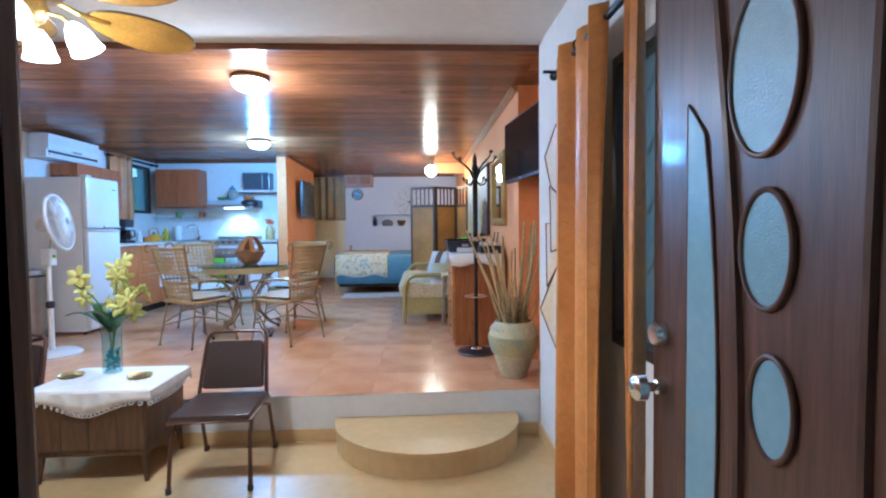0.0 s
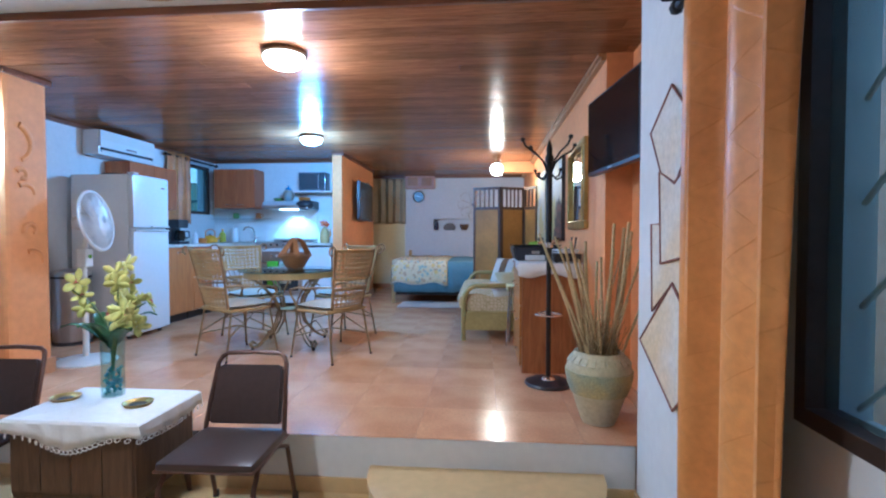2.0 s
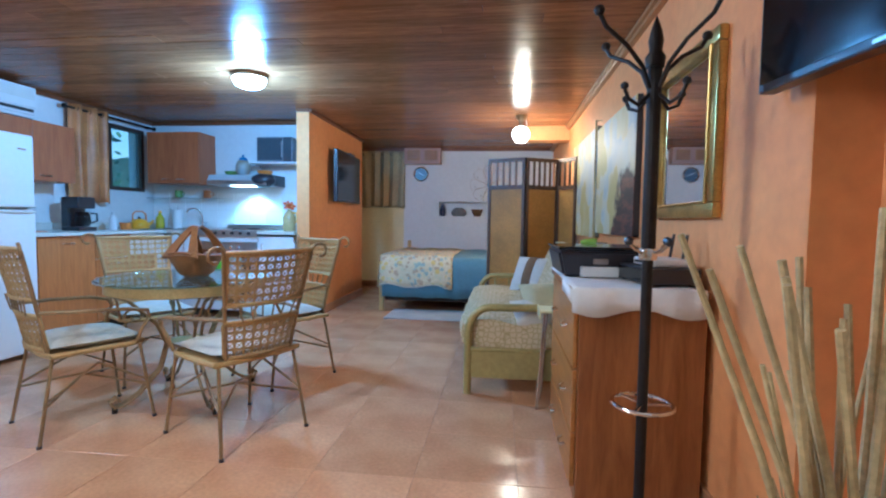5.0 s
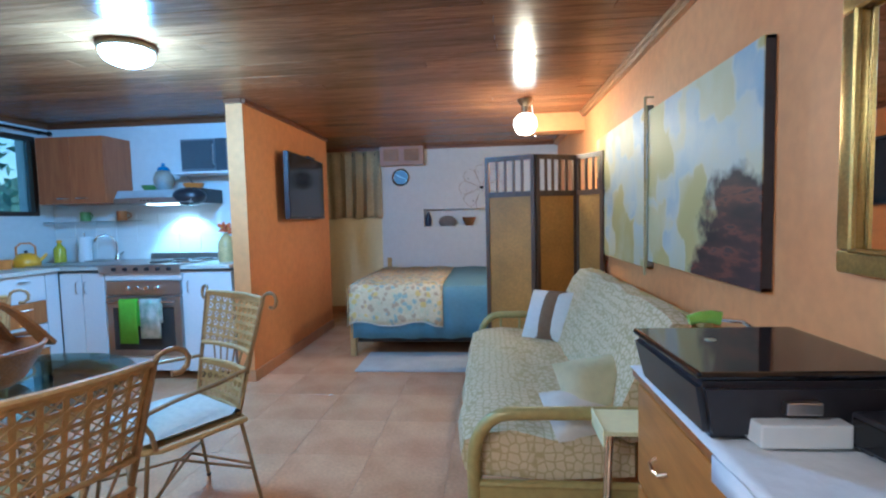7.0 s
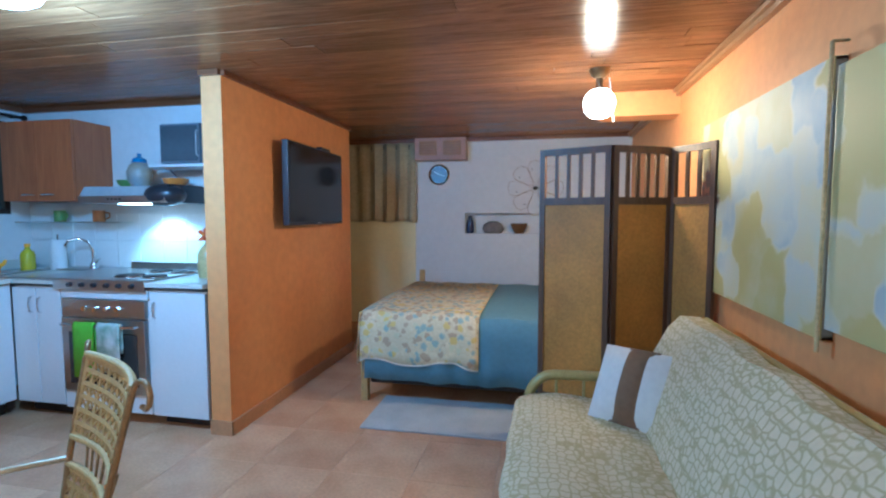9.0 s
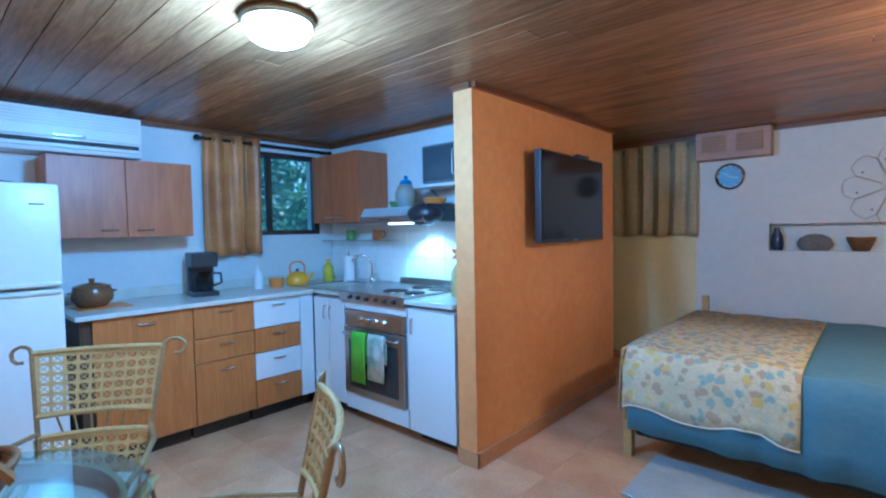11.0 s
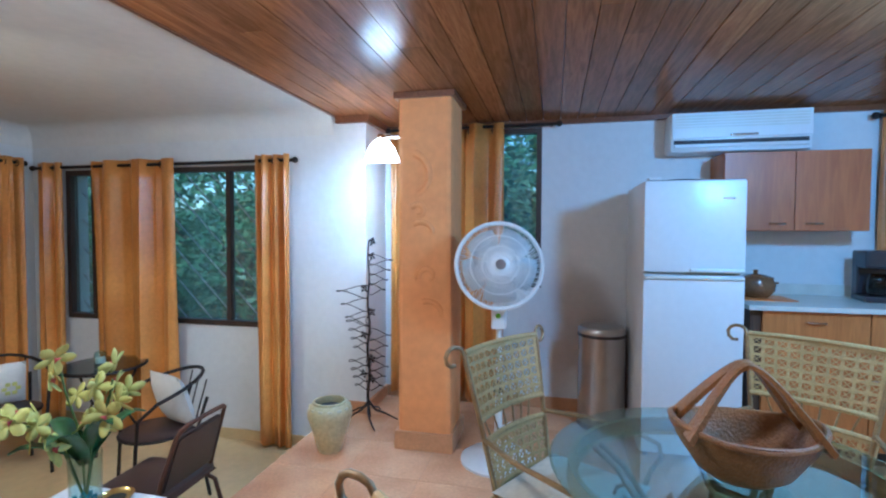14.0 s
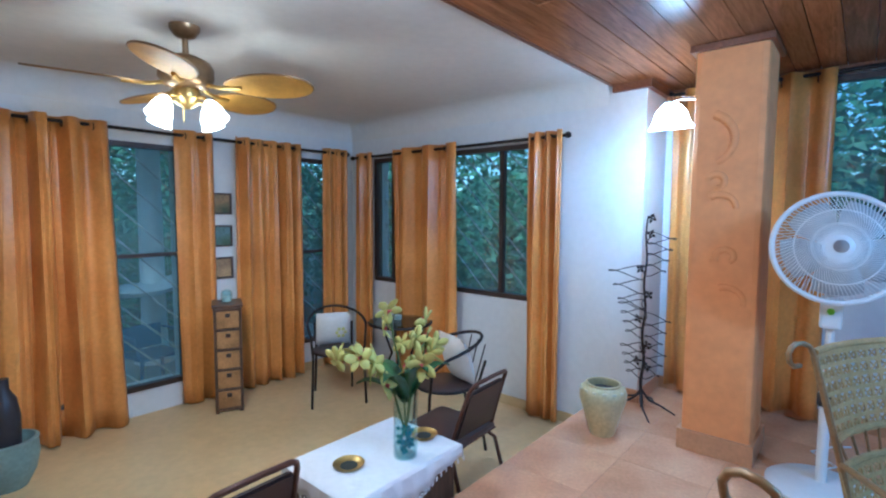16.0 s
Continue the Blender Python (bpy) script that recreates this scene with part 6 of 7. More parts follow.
# ---- sitting and sleeping space ----
def pebbled(name, pale, line, scale, rough=.9, third=None, wobble=.035, chaos=1.0):
    """Cloth printed with pale rounded patches on a darker ground."""
    m = material(name, pale, rough, vary=.05, bump=.25, bump_scale=70)
    n, l = m.node_tree.nodes, m.node_tree.links
    b = n["Principled BSDF"]
    src = b.inputs["Base Color"].links[0].from_socket
    v = n.new("ShaderNodeTexVoronoi")
    v.feature = "DISTANCE_TO_EDGE"
    v.inputs["Scale"].default_value, v.inputs["Randomness"].default_value = scale, chaos
    co = n.new("ShaderNodeTexCoord")
    wn_, ad = n.new("ShaderNodeTexNoise"), n.new("ShaderNodeVectorMath")
    wn_.inputs["Scale"].default_value, wn_.inputs["Detail"].default_value = scale * .9, 3
    ad.operation = "MULTIPLY_ADD"
    ad.inputs[1].default_value = (wobble, wobble, wobble)
    l.new(co.outputs["Object"], wn_.inputs["Vector"]), l.new(wn_.outputs["Color"], ad.inputs[0]), l.new(co.outputs["Object"], ad.inputs[2])
    l.new(ad.outputs[0], v.inputs["Vector"])
    r = n.new("ShaderNodeMapRange")
    r.inputs["From Min"].default_value, r.inputs["From Max"].default_value = .03, .14
    l.new(v.outputs["Distance"], r.inputs["Value"])
    mx = n.new("ShaderNodeMix")
    mx.data_type = "RGBA"
    mx.inputs["A"].default_value = (*line, 1)
    l.new(r.outputs[0], mx.inputs["Factor"]), l.new(src, mx.inputs["B"])
    out = mx.outputs["Result"]
    if third:
        w = n.new("ShaderNodeTexVoronoi")
        w.inputs["Scale"].default_value = scale * .8
        l.new(ad.outputs[0], w.inputs["Vector"])
        q = n.new("ShaderNodeValToRGB")
        q.color_ramp.interpolation = "CONSTANT"
        stops = [(0, third[0]), (.25, third[1]), (.5, third[2]), (.75, third[3])]
        while len(q.color_ramp.elements) < 4:
            q.color_ramp.elements.new(.5)
        for e, (p, c) in zip(q.color_ramp.elements, stops):
            e.position, e.color = p, (*c, 1)
        l.new(w.outputs["Color"], q.inputs[0])
        k = n.new("ShaderNodeMapRange")
        k.inputs["From Min"].default_value, k.inputs["From Max"].default_value = .56, .42
        l.new(w.outputs["Distance"], k.inputs["Value"])
        m2 = n.new("ShaderNodeMix")
        m2.data_type = "RGBA"
        l.new(k.outputs[0], m2.inputs["Factor"]), l.new(out, m2.inputs["A"]), l.new(q.outputs[0], m2.inputs["B"])
        out = m2.outputs["Result"]
    l.new(out, b.inputs["Base Color"])
    return m


M_FUTON = pebbled("futon_cover", (0.66, 0.55, 0.35), (0.45, 0.36, 0.18), 29, wobble=.016, chaos=.5)
M_THROW = pebbled("floral_throw", (0.72, 0.62, 0.40), (0.64, 0.54, 0.34), 25, third=((0.66, 0.49, 0.16), (0.34, 0.43, 0.38), (0.48, 0.35, 0.22), (0.60, 0.56, 0.36)), wobble=.05)
M_BLUE = material("blue_bedspread", (0.13, 0.25, 0.32), .9, vary=.06, scale=5, bump=.2, bump_scale=30)
M_OLIVE = material("olive_gold_tube", (0.44, 0.36, 0.13), .35, .15, vary=.1)
M_PINE = wood("orange_stained_wood", (0.22, 0.072, 0.018), (0.36, 0.135, 0.035), .35, (10, 10, 1.2), coat=.2)
M_PINEF = wood("orange_stained_drawer", (0.31, 0.12, 0.024), (0.47, 0.20, 0.042), .35, (10, 1.2, 10), coat=.2)
M_CANEPANEL = material("amber_panel", (0.55, 0.26, 0.045), .5, vary=.14, scale=9, bump=.3, bump_scale=160)
M_SCREENWOOD = wood("screen_frame_wood", (0.060, 0.030, 0.016), (0.14, 0.072, 0.036), .45, (12, 12, 1))
M_RUG = material("pale_grey_rug", (0.46, 0.46, 0.44), .95, vary=.08, scale=14, bump=.6, bump_scale=160)
M_REED = material("dry_reed", (0.66, 0.50, 0.24), .8, vary=.18, scale=10)
M_GRASS = material("dry_grass", (0.36, 0.25, 0.11), .9, vary=.2, scale=14)
M_MIRROR = material("mirror_glass", (0.88, 0.88, 0.88), 0.02, 1.0, vary=0.0)
M_POT = material("painted_clay_pot", (0.58, 0.52, 0.31), .55, vary=.12, scale=7, second=(0.42, 0.41, 0.30), bump=.4, bump_scale=40)
M_POTBAND = material("clay_pot_band", (0.50, 0.42, 0.18), .55, vary=.2, scale=16, second=(0.24, 0.32, 0.26))
M_CREAMP = material("cream_plastic", (0.80, 0.78, 0.46), .4, vary=.04)


def abstract(name, dark_at, reach):
    """An abstract painting: square-edged patches of cream, ochre and grey-blue, with a dark red-brown mass broken by pale streaks."""
    m = bpy.data.materials.new(name)
    m.use_nodes = True
    n, l = m.node_tree.nodes, m.node_tree.links
    b = n["Principled BSDF"]
    b.inputs["Roughness"].default_value = .55

    def noise(vec, scale, detail):
        t = n.new("ShaderNodeTexNoise")
        t.inputs["Scale"].default_value, t.inputs["Detail"].default_value = scale, detail
        l.new(vec, t.inputs["Vector"])
        return t

    def ramp(src, cols):
        r = n.new("ShaderNodeValToRGB")
        while len(r.color_ramp.elements) < len(cols):
            r.color_ramp.elements.new(.5)
        for e, (p, c) in zip(r.color_ramp.elements, cols):
            e.position, e.color = p, (*c, 1)
        l.new(src, r.inputs[0])
        return r.outputs[0]

    def muladd(a, k, c):
        q = n.new("ShaderNodeMath")
        q.operation = "MULTIPLY_ADD"
        q.inputs[1].default_value = k
        l.new(a, q.inputs[0])
        if isinstance(c, float):
            q.inputs[2].default_value = c
        else:
            l.new(c, q.inputs[2])
        return q.outputs[0]

    co = n.new("ShaderNodeTexCoord").outputs["Object"]
    wob, s = noise(co, 9, 4), noise(co, 6, 6)
    ad = n.new("ShaderNodeVectorMath")
    ad.operation = "MULTIPLY_ADD"
    ad.inputs[1].default_value = (0, .10, .10)
    l.new(wob.outputs["Color"], ad.inputs[0]), l.new(co, ad.inputs[2])
    v = n.new("ShaderNodeTexVoronoi")
    v.feature, v.distance = "SMOOTH_F1", "CHEBYCHEV"
    v.inputs["Scale"].default_value, v.inputs["Smoothness"].default_value = 3.8, .16
    l.new(ad.outputs[0], v.inputs["Vector"])
    cell = n.new("ShaderNodeSeparateColor")
    l.new(v.outputs["Color"], cell.inputs[0])
    tone = muladd(noise(co, 2.6, 4).outputs["Fac"], .75, muladd(cell.outputs[0], .55, -.15))
    base = ramp(tone, [(.10, (0.14, 0.27, 0.38)), (.23, (0.34, 0.41, 0.44)), (.36, (0.50, 0.51, 0.44)), (.50, (0.56, 0.51, 0.32)), (.70, (0.48, 0.40, 0.15))])
    mp = n.new("ShaderNodeMapping")
    mp.inputs["Scale"].default_value = (1, 2.2, 9)
    l.new(co, mp.inputs["Vector"])
    mass = ramp(noise(mp.outputs[0], 1.6, 5).outputs["Fac"], [(.36, (0.025, 0.014, 0.016)), (.50, (0.055, 0.024, 0.022)), (.57, (0.16, 0.05, 0.03)), (.61, (0.05, 0.028, 0.03)), (.64, (0.06, 0.035, 0.035)), (.68, (0.55, 0.50, 0.38))])
    d = n.new("ShaderNodeVectorMath")
    d.operation = "DISTANCE"
    d.inputs[1].default_value = dark_at
    l.new(ad.outputs[0], d.inputs[0])
    k = n.new("ShaderNodeMapRange")
    k.inputs["From Min"].default_value, k.inputs["From Max"].default_value = reach + .31, reach + .23
    l.new(muladd(s.outputs["Fac"], .55, d.outputs["Value"]), k.inputs["Value"])
    mx = n.new("ShaderNodeMix")
    mx.data_type = "RGBA"
    l.new(k.outputs[0], mx.inputs["Factor"]), l.new(base, mx.inputs["A"]), l.new(mass, mx.inputs["B"])
    l.new(mx.outputs["Result"], b.inputs["Base Color"])
    bp = n.new("ShaderNodeBump")
    bp.inputs["Strength"].default_value, bp.inputs["Distance"].default_value = .2, .004
    l.new(s.outputs["Fac"], bp.inputs["Height"]), l.new(bp.outputs[0], b.inputs["Normal"])
    return m


television("television", at(0.965, 3.70, 1.695, -83.5), .76, .46, "flat black television on a wall arm in the recess")
# coat stand
cs = thing("coat_stand", at(0.68, 4.22, DECK), "black metal coat stand with curled hooks and chrome umbrella ring", "coat stand")
part("base", L([(0, 0), (.155, 0), (.16, .008), (.15, .022), (.05, .034), (0, .036)], 36), M_BLACK, cs, "dark round stone-like foot", smooth=True)
part("base_collar", L([(0, .034), (.05, .036), (.04, .05), (.02, .06), (0, .06)], 20), M_CHROME, cs, smooth=True)
part("pole", T([(0, 0, .04), (0, 0, 1.55)], .016, 12), M_IRON, cs)
part("upper_sleeve", T([(0, 0, .96), (0, 0, 1.50)], .021, 12), M_IRON, cs)
part("collar", L([(0, .925), (.026, .925), (.028, .94), (.026, .96), (0, .96)], 16), M_CHROME, cs, smooth=True)
part("finial", L([(0, 1.50), (.026, 1.50), (.03, 1.53), (.018, 1.55), (.022, 1.58), (.016, 1.61), (.006, 1.64), (0, 1.655)], 16), M_IRON, cs, smooth=True)
for k in range(4):
    a = radians(30 + 90 * k)
    d = Vector((math.cos(a), math.sin(a), 0))
    part("hook", T([d * .02 + Vector((0, 0, 1.44)), d * .05 + Vector((0, 0, 1.50)), d * .11 + Vector((0, 0, 1.55)), d * .19 + Vector((0, 0, 1.59)), d * .215 + Vector((0, 0, 1.625))], .0065, 8), M_IRON, cs)
    part("hook_ball", L([(0, -.016), (.012, -.01), (.016, 0), (.012, .01), (0, .016)], 10, x=d.x * .215, y=d.y * .215, z=1.63), M_IRON, cs)
    part("lower_hook", T([d * .02 + Vector((0, 0, 1.42)), d * .06 + Vector((0, 0, 1.385)), d * .10 + Vector((0, 0, 1.40)), d * .115 + Vector((0, 0, 1.43))], .006, 8), M_IRON, cs)
    part("hook_ball", L([(0, -.012), (.010, -.007), (.012, 0), (.010, .007), (0, .012)], 10, x=d.x * .115, y=d.y * .115, z=1.435), M_IRON, cs)
    part("small_hook", T([d * .015 + Vector((0, 0, .945)), d * .05 + Vector((0, 0, .955)), d * .075 + Vector((0, 0, .975))], .005, 8), M_CHROME, cs)
    part("hook_ball", L([(0, -.014), (.011, -.008), (.014, 0), (.011, .008), (0, .014)], 10, x=d.x * .078, y=d.y * .078, z=.982), M_BLACK, cs)
part("umbrella_ring", T([(.09 * math.cos(k * math.tau / 28), .09 * math.sin(k * math.tau / 28), .475) for k in range(28)], .007, 8, True), M_CHROME, cs)
for k in range(3):
    a = k * math.tau / 3
    part("ring_spoke", T([(0, 0, .475), (.09 * math.cos(a), .09 * math.sin(a), .475)], .005, 6), M_CHROME, cs)

# clay pot with reeds
bp_ = thing("reed_pot", at(0.865, 3.575, DECK), "large painted clay pot filled with dry reeds", "pot")
part("body", L([(0, 0), (.085, 0), (.095, .02), (.135, .14), (.165, .24), (.172, .29), (.16, .335), (.135, .365), (.128, .385), (.112, .385), (.115, .36), (.13, .32), (0, .18)], 40), M_POT, bp_, smooth=True)
part("glazed_band", L([(.14, .165), (.150, .166), (.1665, .215), (.1745, .25), (.1775, .288), (.168, .289)], 40), M_POTBAND, bp_, "yellow and green glazed band", smooth=True)
for k in range(22):
    a = k * math.tau / 22
    part("rim_tile", B(-.017, .017, -.003, .004, -.022, .022, .003, Matrix.Translation((.152 * math.cos(a), .152 * math.sin(a), .345)) @ Matrix.Rotation(a - math.pi / 2, 4, "Z") @ Matrix.Rotation(radians(38), 4, "X")), M_POT, bp_)
rng = random.Random(5)
# (direction, spread of direction, lean, height, radius, count)
for dir_, sp, lean0, h0, rr, cnt in ((40, 22, .14, .80, .0115, 6), (75, 40, .10, .70, .009, 4), (20, 30, .26, .66, .006, 6), (185, 14, .36, .76, .0075, 3), (205, 26, .20, .70, .0095, 4), (160, 40, .12, .52, .006, 4), (300, 60, .14, .46, .005, 5)):
    for k in range(cnt):
        a, lean, h = radians(dir_ + rng.uniform(-sp, sp)), lean0 * rng.uniform(.7, 1.15), h0 * rng.uniform(.85, 1.04)
        d = Vector((math.cos(a), math.sin(a), 0))
        b0 = Vector((rng.uniform(-.05, .05), rng.uniform(-.05, .05), .25)) + d * .03
        part("reed", T([b0, b0 + d * lean * .48 + Vector((rng.uniform(-.008, .008), 0, h * .5)), b0 + d * lean + Vector((0, 0, h))], rr * rng.uniform(.85, 1.1), 7, taper=rr * .75), M_REED, bp_, smooth=True)
bm = bmesh.new()
for k in range(260):
    a, r_ = rng.random() * math.tau, .09 * math.sqrt(rng.random())
    b0 = Vector((r_ * math.cos(a), r_ * math.sin(a), .33))
    tip = b0 + Vector((rng.uniform(-.09, .09), rng.uniform(-.09, .09), rng.uniform(.08, .24)))
    tube(bm, [b0, b0.lerp(tip, .5) + Vector((rng.uniform(-.02, .02), rng.uniform(-.02, .02), 0)), tip], .0016, 3)
tagged(part("dry_grass", bm, M_GRASS, bp_, "tangle of dry grass"), kind="stuff")

# dresser with cloth, printer, router
dr = thing("dresser", at(0.51, 4.46, DECK), "orange-stained wooden chest of drawers", "dresser")
part("carcass", B(.012, .45, 0, .74, .0, .775, .004), M_PINE, dr)
part("top", B(-.012, .455, -.012, .752, .775, .80, .005), M_PINE, dr)
part("plinth", B(.02, .44, .012, .728, -.0, .03), M_PINE, dr)
for i, (a, b) in enumerate(((.05, .25), (.26, .49), (.50, .765))):
    d = part("drawer", B(-.006, .011, .02, .72, a, b, .004), M_PINEF, dr)
    for y_ in (.20, .54):
        part("pull", T([(-.006, y_ - .035, (a + b) / 2), (-.024, y_ - .028, (a + b) / 2 - .008), (-.026, y_, (a + b) / 2 - .012), (-.024, y_ + .028, (a + b) / 2 - .008), (-.006, y_ + .035, (a + b) / 2)], .005, 6), M_CHROME, d, "chrome pull")
TOPZ = DECK + .801
rn = thing("runner_cloth", at(0.51, 4.46, TOPZ), "white cotton runner hanging over the dresser edges", "cloth")
bm = bmesh.new()
prof = [(-.075, -.018, 0), (.0, -.018, 1), (.004, .0, 2)]
us = [i / 16 for i in range(17)]
rows = []
for v, z_ in ((-.028, -.085), (-.024, -.04), (-.020, -.006), (-.012, .003), (.15, .004), (.45, .004), (.74, .004)):
    rows.append([bm.verts.new((-.02 + .46 * u, v + .004 * math.sin(u * 22), z_ - (.016 * math.sin(u * 9) if z_ < -.05 else 0))) for u in us])
for r0, r1_ in zip(rows, rows[1:]):
    for i in range(16):
        bm.faces.new((r0[i], r0[i + 1], r1_[i + 1], r1_[i]))
side = [[bm.verts.new((-.022 - .003 * math.sin(v * 20), v, z_ + .012 * math.sin(v * 11))) for v in (-.02, .06, .15, .26)] for z_ in (-.004, -.05)]
for i in range(3):
    bm.faces.new((side[0][i], side[0][i + 1], side[1][i + 1], side[1][i]))
part("cloth", bm, M_CLOTH, rn, smooth=True, solid=.003)
pn = thing("printer", at(0.655, 4.92, TOPZ + .008, 2), "black all-in-one printer with white paper tray", "printer")
bm = bmesh.new()
lo = [(-.165, -.16), (.175, -.16), (.18, .17), (-.16, .17)]
hi = [(-.19, -.18), (.185, -.18), (.19, .18), (-.185, .18)]
va_, vb_ = [bm.verts.new((x, y, .0)) for x, y in lo], [bm.verts.new((x, y, .110)) for x, y in hi]
bm.faces.new(va_), bm.faces.new(vb_[::-1])
for i in range(4):
    j = (i + 1) % 4
    bm.faces.new((va_[i], va_[j], vb_[j], vb_[i]))
bmesh.ops.bevel(bm, geom=list(bm.edges), offset=.012, segments=2, affect="EDGES")
part("body", bm, M_BLACK, pn, smooth=True)
part("scanner_lid", B(-.185, .185, -.17, .175, .112, .126, .006), material("glossy_black_lid", (0.01, 0.01, 0.012), .08), pn, "glossy black scanner lid")
part("paper_tray", B(-.095, .055, -.20, -.14, .004, .045, .004), M_ENAMEL, pn, "white paper tray")
part("display", B(-.045, .015, -.186, -.165, .055, .078, .003), M_STEEL, pn, "grey display")
part("lid_badge", L([(0, .1265), (.012, .1265), (.012, .128), (0, .128)], 14, x=-.06, y=.05), M_STEEL, pn)
rt = thing("receiver_box", at(0.835, 4.62, TOPZ + .008, 8), "black receiver box on the dresser", "receiver")
part("case", B(-.10, .10, -.13, .13, .006, .065, .006), M_BLACK, rt)
part("front_panel", B(-.104, -.1005, -.122, .122, .014, .058, .002), M_SCREEN, rt, "glossy dark front panel")
for i in range(8):
    part("vent_slot", B(-.05, .07, -.105 + .03 * i, -.095 + .03 * i, .0655, .0665), M_KICK, rt)
for sx in (-1, 1):
    for sy in (-1, 1):
        part("foot", B(sx * .08 - .01, sx * .08 + .01, sy * .11 - .01, sy * .11 + .01, 0, .006), M_BLACK, rt)
md_ = thing("modem", at(0.85, 4.64, TOPZ + .074, 8), "flat white modem lying on the receiver", "modem")
part("case", B(-.07, .08, -.09, .09, 0, .028, .008), M_ENAMEL, md_)
part("light_strip", B(-.0725, -.07, -.07, .07, .008, .018), M_KICK, md_)
for y_ in (-.05, .05):
    part("antenna", T([(.06, y_, .02), (.075, y_, .12)], .006, 8), M_BLACK, md_)
dl = thing("desk_lamp", at(0.80, 5.14, TOPZ), "small chrome and green desk lamp", "desk lamp")
part("base", L([(0, 0), (.05, 0), (.045, .012), (0, .014)], 20), M_CHROME, dl, smooth=True)
part("arm", T([(0, 0, .01), (.0, .01, .10), (-.04, .03, .13), (-.10, .04, .135)], .006, 8), M_CHROME, dl)
part("head", T([(-.09, .04, .136), (-.11, .045, .140), (-.14, .048, .138), (-.165, .05, .130)], .019, 12, taper=.013), material("lime_green_gloss", (0.30, 0.52, 0.08), .15), dl, "lime green lamp head")

# mirror, paintings
mr = thing("wall_mirror", at(XR + .02, 4.80, 1.705), "tall mirror in a carved gold frame", "mirror")
W_, H_ = .34, .33
bm = bmesh.new()
for a, b, c_, d in ((-W_, W_, H_ - .055, H_), (-W_, W_, -H_, -H_ + .055), (-W_, -W_ + .055, -H_ + .055, H_ - .055), (W_ - .055, W_, -H_ + .055, H_ - .055)):
    box(bm, -.035, -.001, a, b, c_, d, .010)
part("frame", bm, M_GOLD, mr, "carved gilt frame", smooth=True)
part("inner_moulding", T([(-.036, y, z) for y, z in ((-W_ + .055, -H_ + .055), (W_ - .055, -H_ + .055), (W_ - .055, H_ - .055), (-W_ + .055, H_ - .055))], .008, 6, True), M_GOLD, mr)
part("glass", B(-.018, -.012, -W_ + .055, W_ - .055, -H_ + .055, H_ - .055), M_MIRROR, mr, "mirror glass")


def painting(y0, y1, z0, z1, mat, label, edge):
    p = thing("painting", at(XR + .02, (y0 + y1) / 2, (z0 + z1) / 2), label, "painting", "abstract paintings")
    w, h = (y1 - y0) / 2, (z1 - z0) / 2
    part("canvas", B(-.036, -.032, -w, w, -h, h), mat, p, "painted canvas")
    bm = bmesh.new()
    for a, b, c_, d in ((-w, w, h - .01, h), (-w, w, -h, -h + .01), (-w, -w + .01, -h, h), (w - .01, w, -h, h)):
        box(bm, -.0315, -.001, a, b, c_, d)
    part("edge", bm, material("painted_canvas_edge", edge, .6), p, "painted canvas edge")


painting(5.46, 6.53, 1.275, 2.055, abstract("abstract_paint_large", (-.05 * U, -.42 * U, -.36 * U), .43), "large abstract painting in teal, cream and dark red", (0.05, 0.048, 0.06))
painting(6.55, 7.74, 1.235, 2.09, abstract("abstract_paint_far", (-.05 * U, .56 * U, .12 * U), .16), "abstract painting in pale teal and ochre", (0.34, 0.32, 0.26))
sr = thing("hanging_strip", at(XR + .015, 6.54, 1.20), "thin gilt strip hanging between the paintings", "wall strip")
part("strip", T([(-.044, 0, 0), (-.044, 0, .93)], .006, 6), M_REED, sr)
part("peg", T([(-.044, 0, .93), (0, 0, .93)], .004, 6), M_REED, sr)

# futon sofa
sf = thing("futon_sofa", at(0.03, 5.55, DECK), "olive-gold tubular futon sofa with a pebble-printed mattress", "sofa")
for y_, nm in ((0, "arm"), (1.72, "arm")):
    pts = [(.02, y_, 0), (.02, y_, .36)] + [(.02 + .13 * (1 - math.cos(radians(q))), y_, .36 + .165 * math.sin(radians(q))) for q in range(15, 91, 15)] + [(.45, y_, .53), (.70, y_, .53), (.80, y_, .50), (.83, y_, .42), (.83, y_, 0)]
    part(nm, T(pts, .024, 12), M_OLIVE, sf, smooth=True)
    part("side_rail", T([(.02, y_, .27), (.83, y_, .27)], .016, 8), M_OLIVE, sf)
    for k in range(5):
        part("side_bar", T([(.16 + .13 * k, y_, .27), (.16 + .13 * k, y_, .52)], .007, 6), M_OLIVE, sf) if y_ else None
part("side_panel", B(.035, .60, -.012, .006, .10, .27, .004), M_OLIVE, sf, "olive sheet-metal side panel")
part("front_rail", T([(.03, .02, .25), (.03, 1.70, .25)], .018, 8), M_OLIVE, sf)
part("back_rail", T([(.82, .02, .82), (.82, 1.70, .82)], .020, 8), M_OLIVE, sf)
for y_ in (.03, .85, 1.69):
    part("back_bar", T([(.62, y_, .27), (.82, y_, .82)], .014, 8), M_OLIVE, sf)


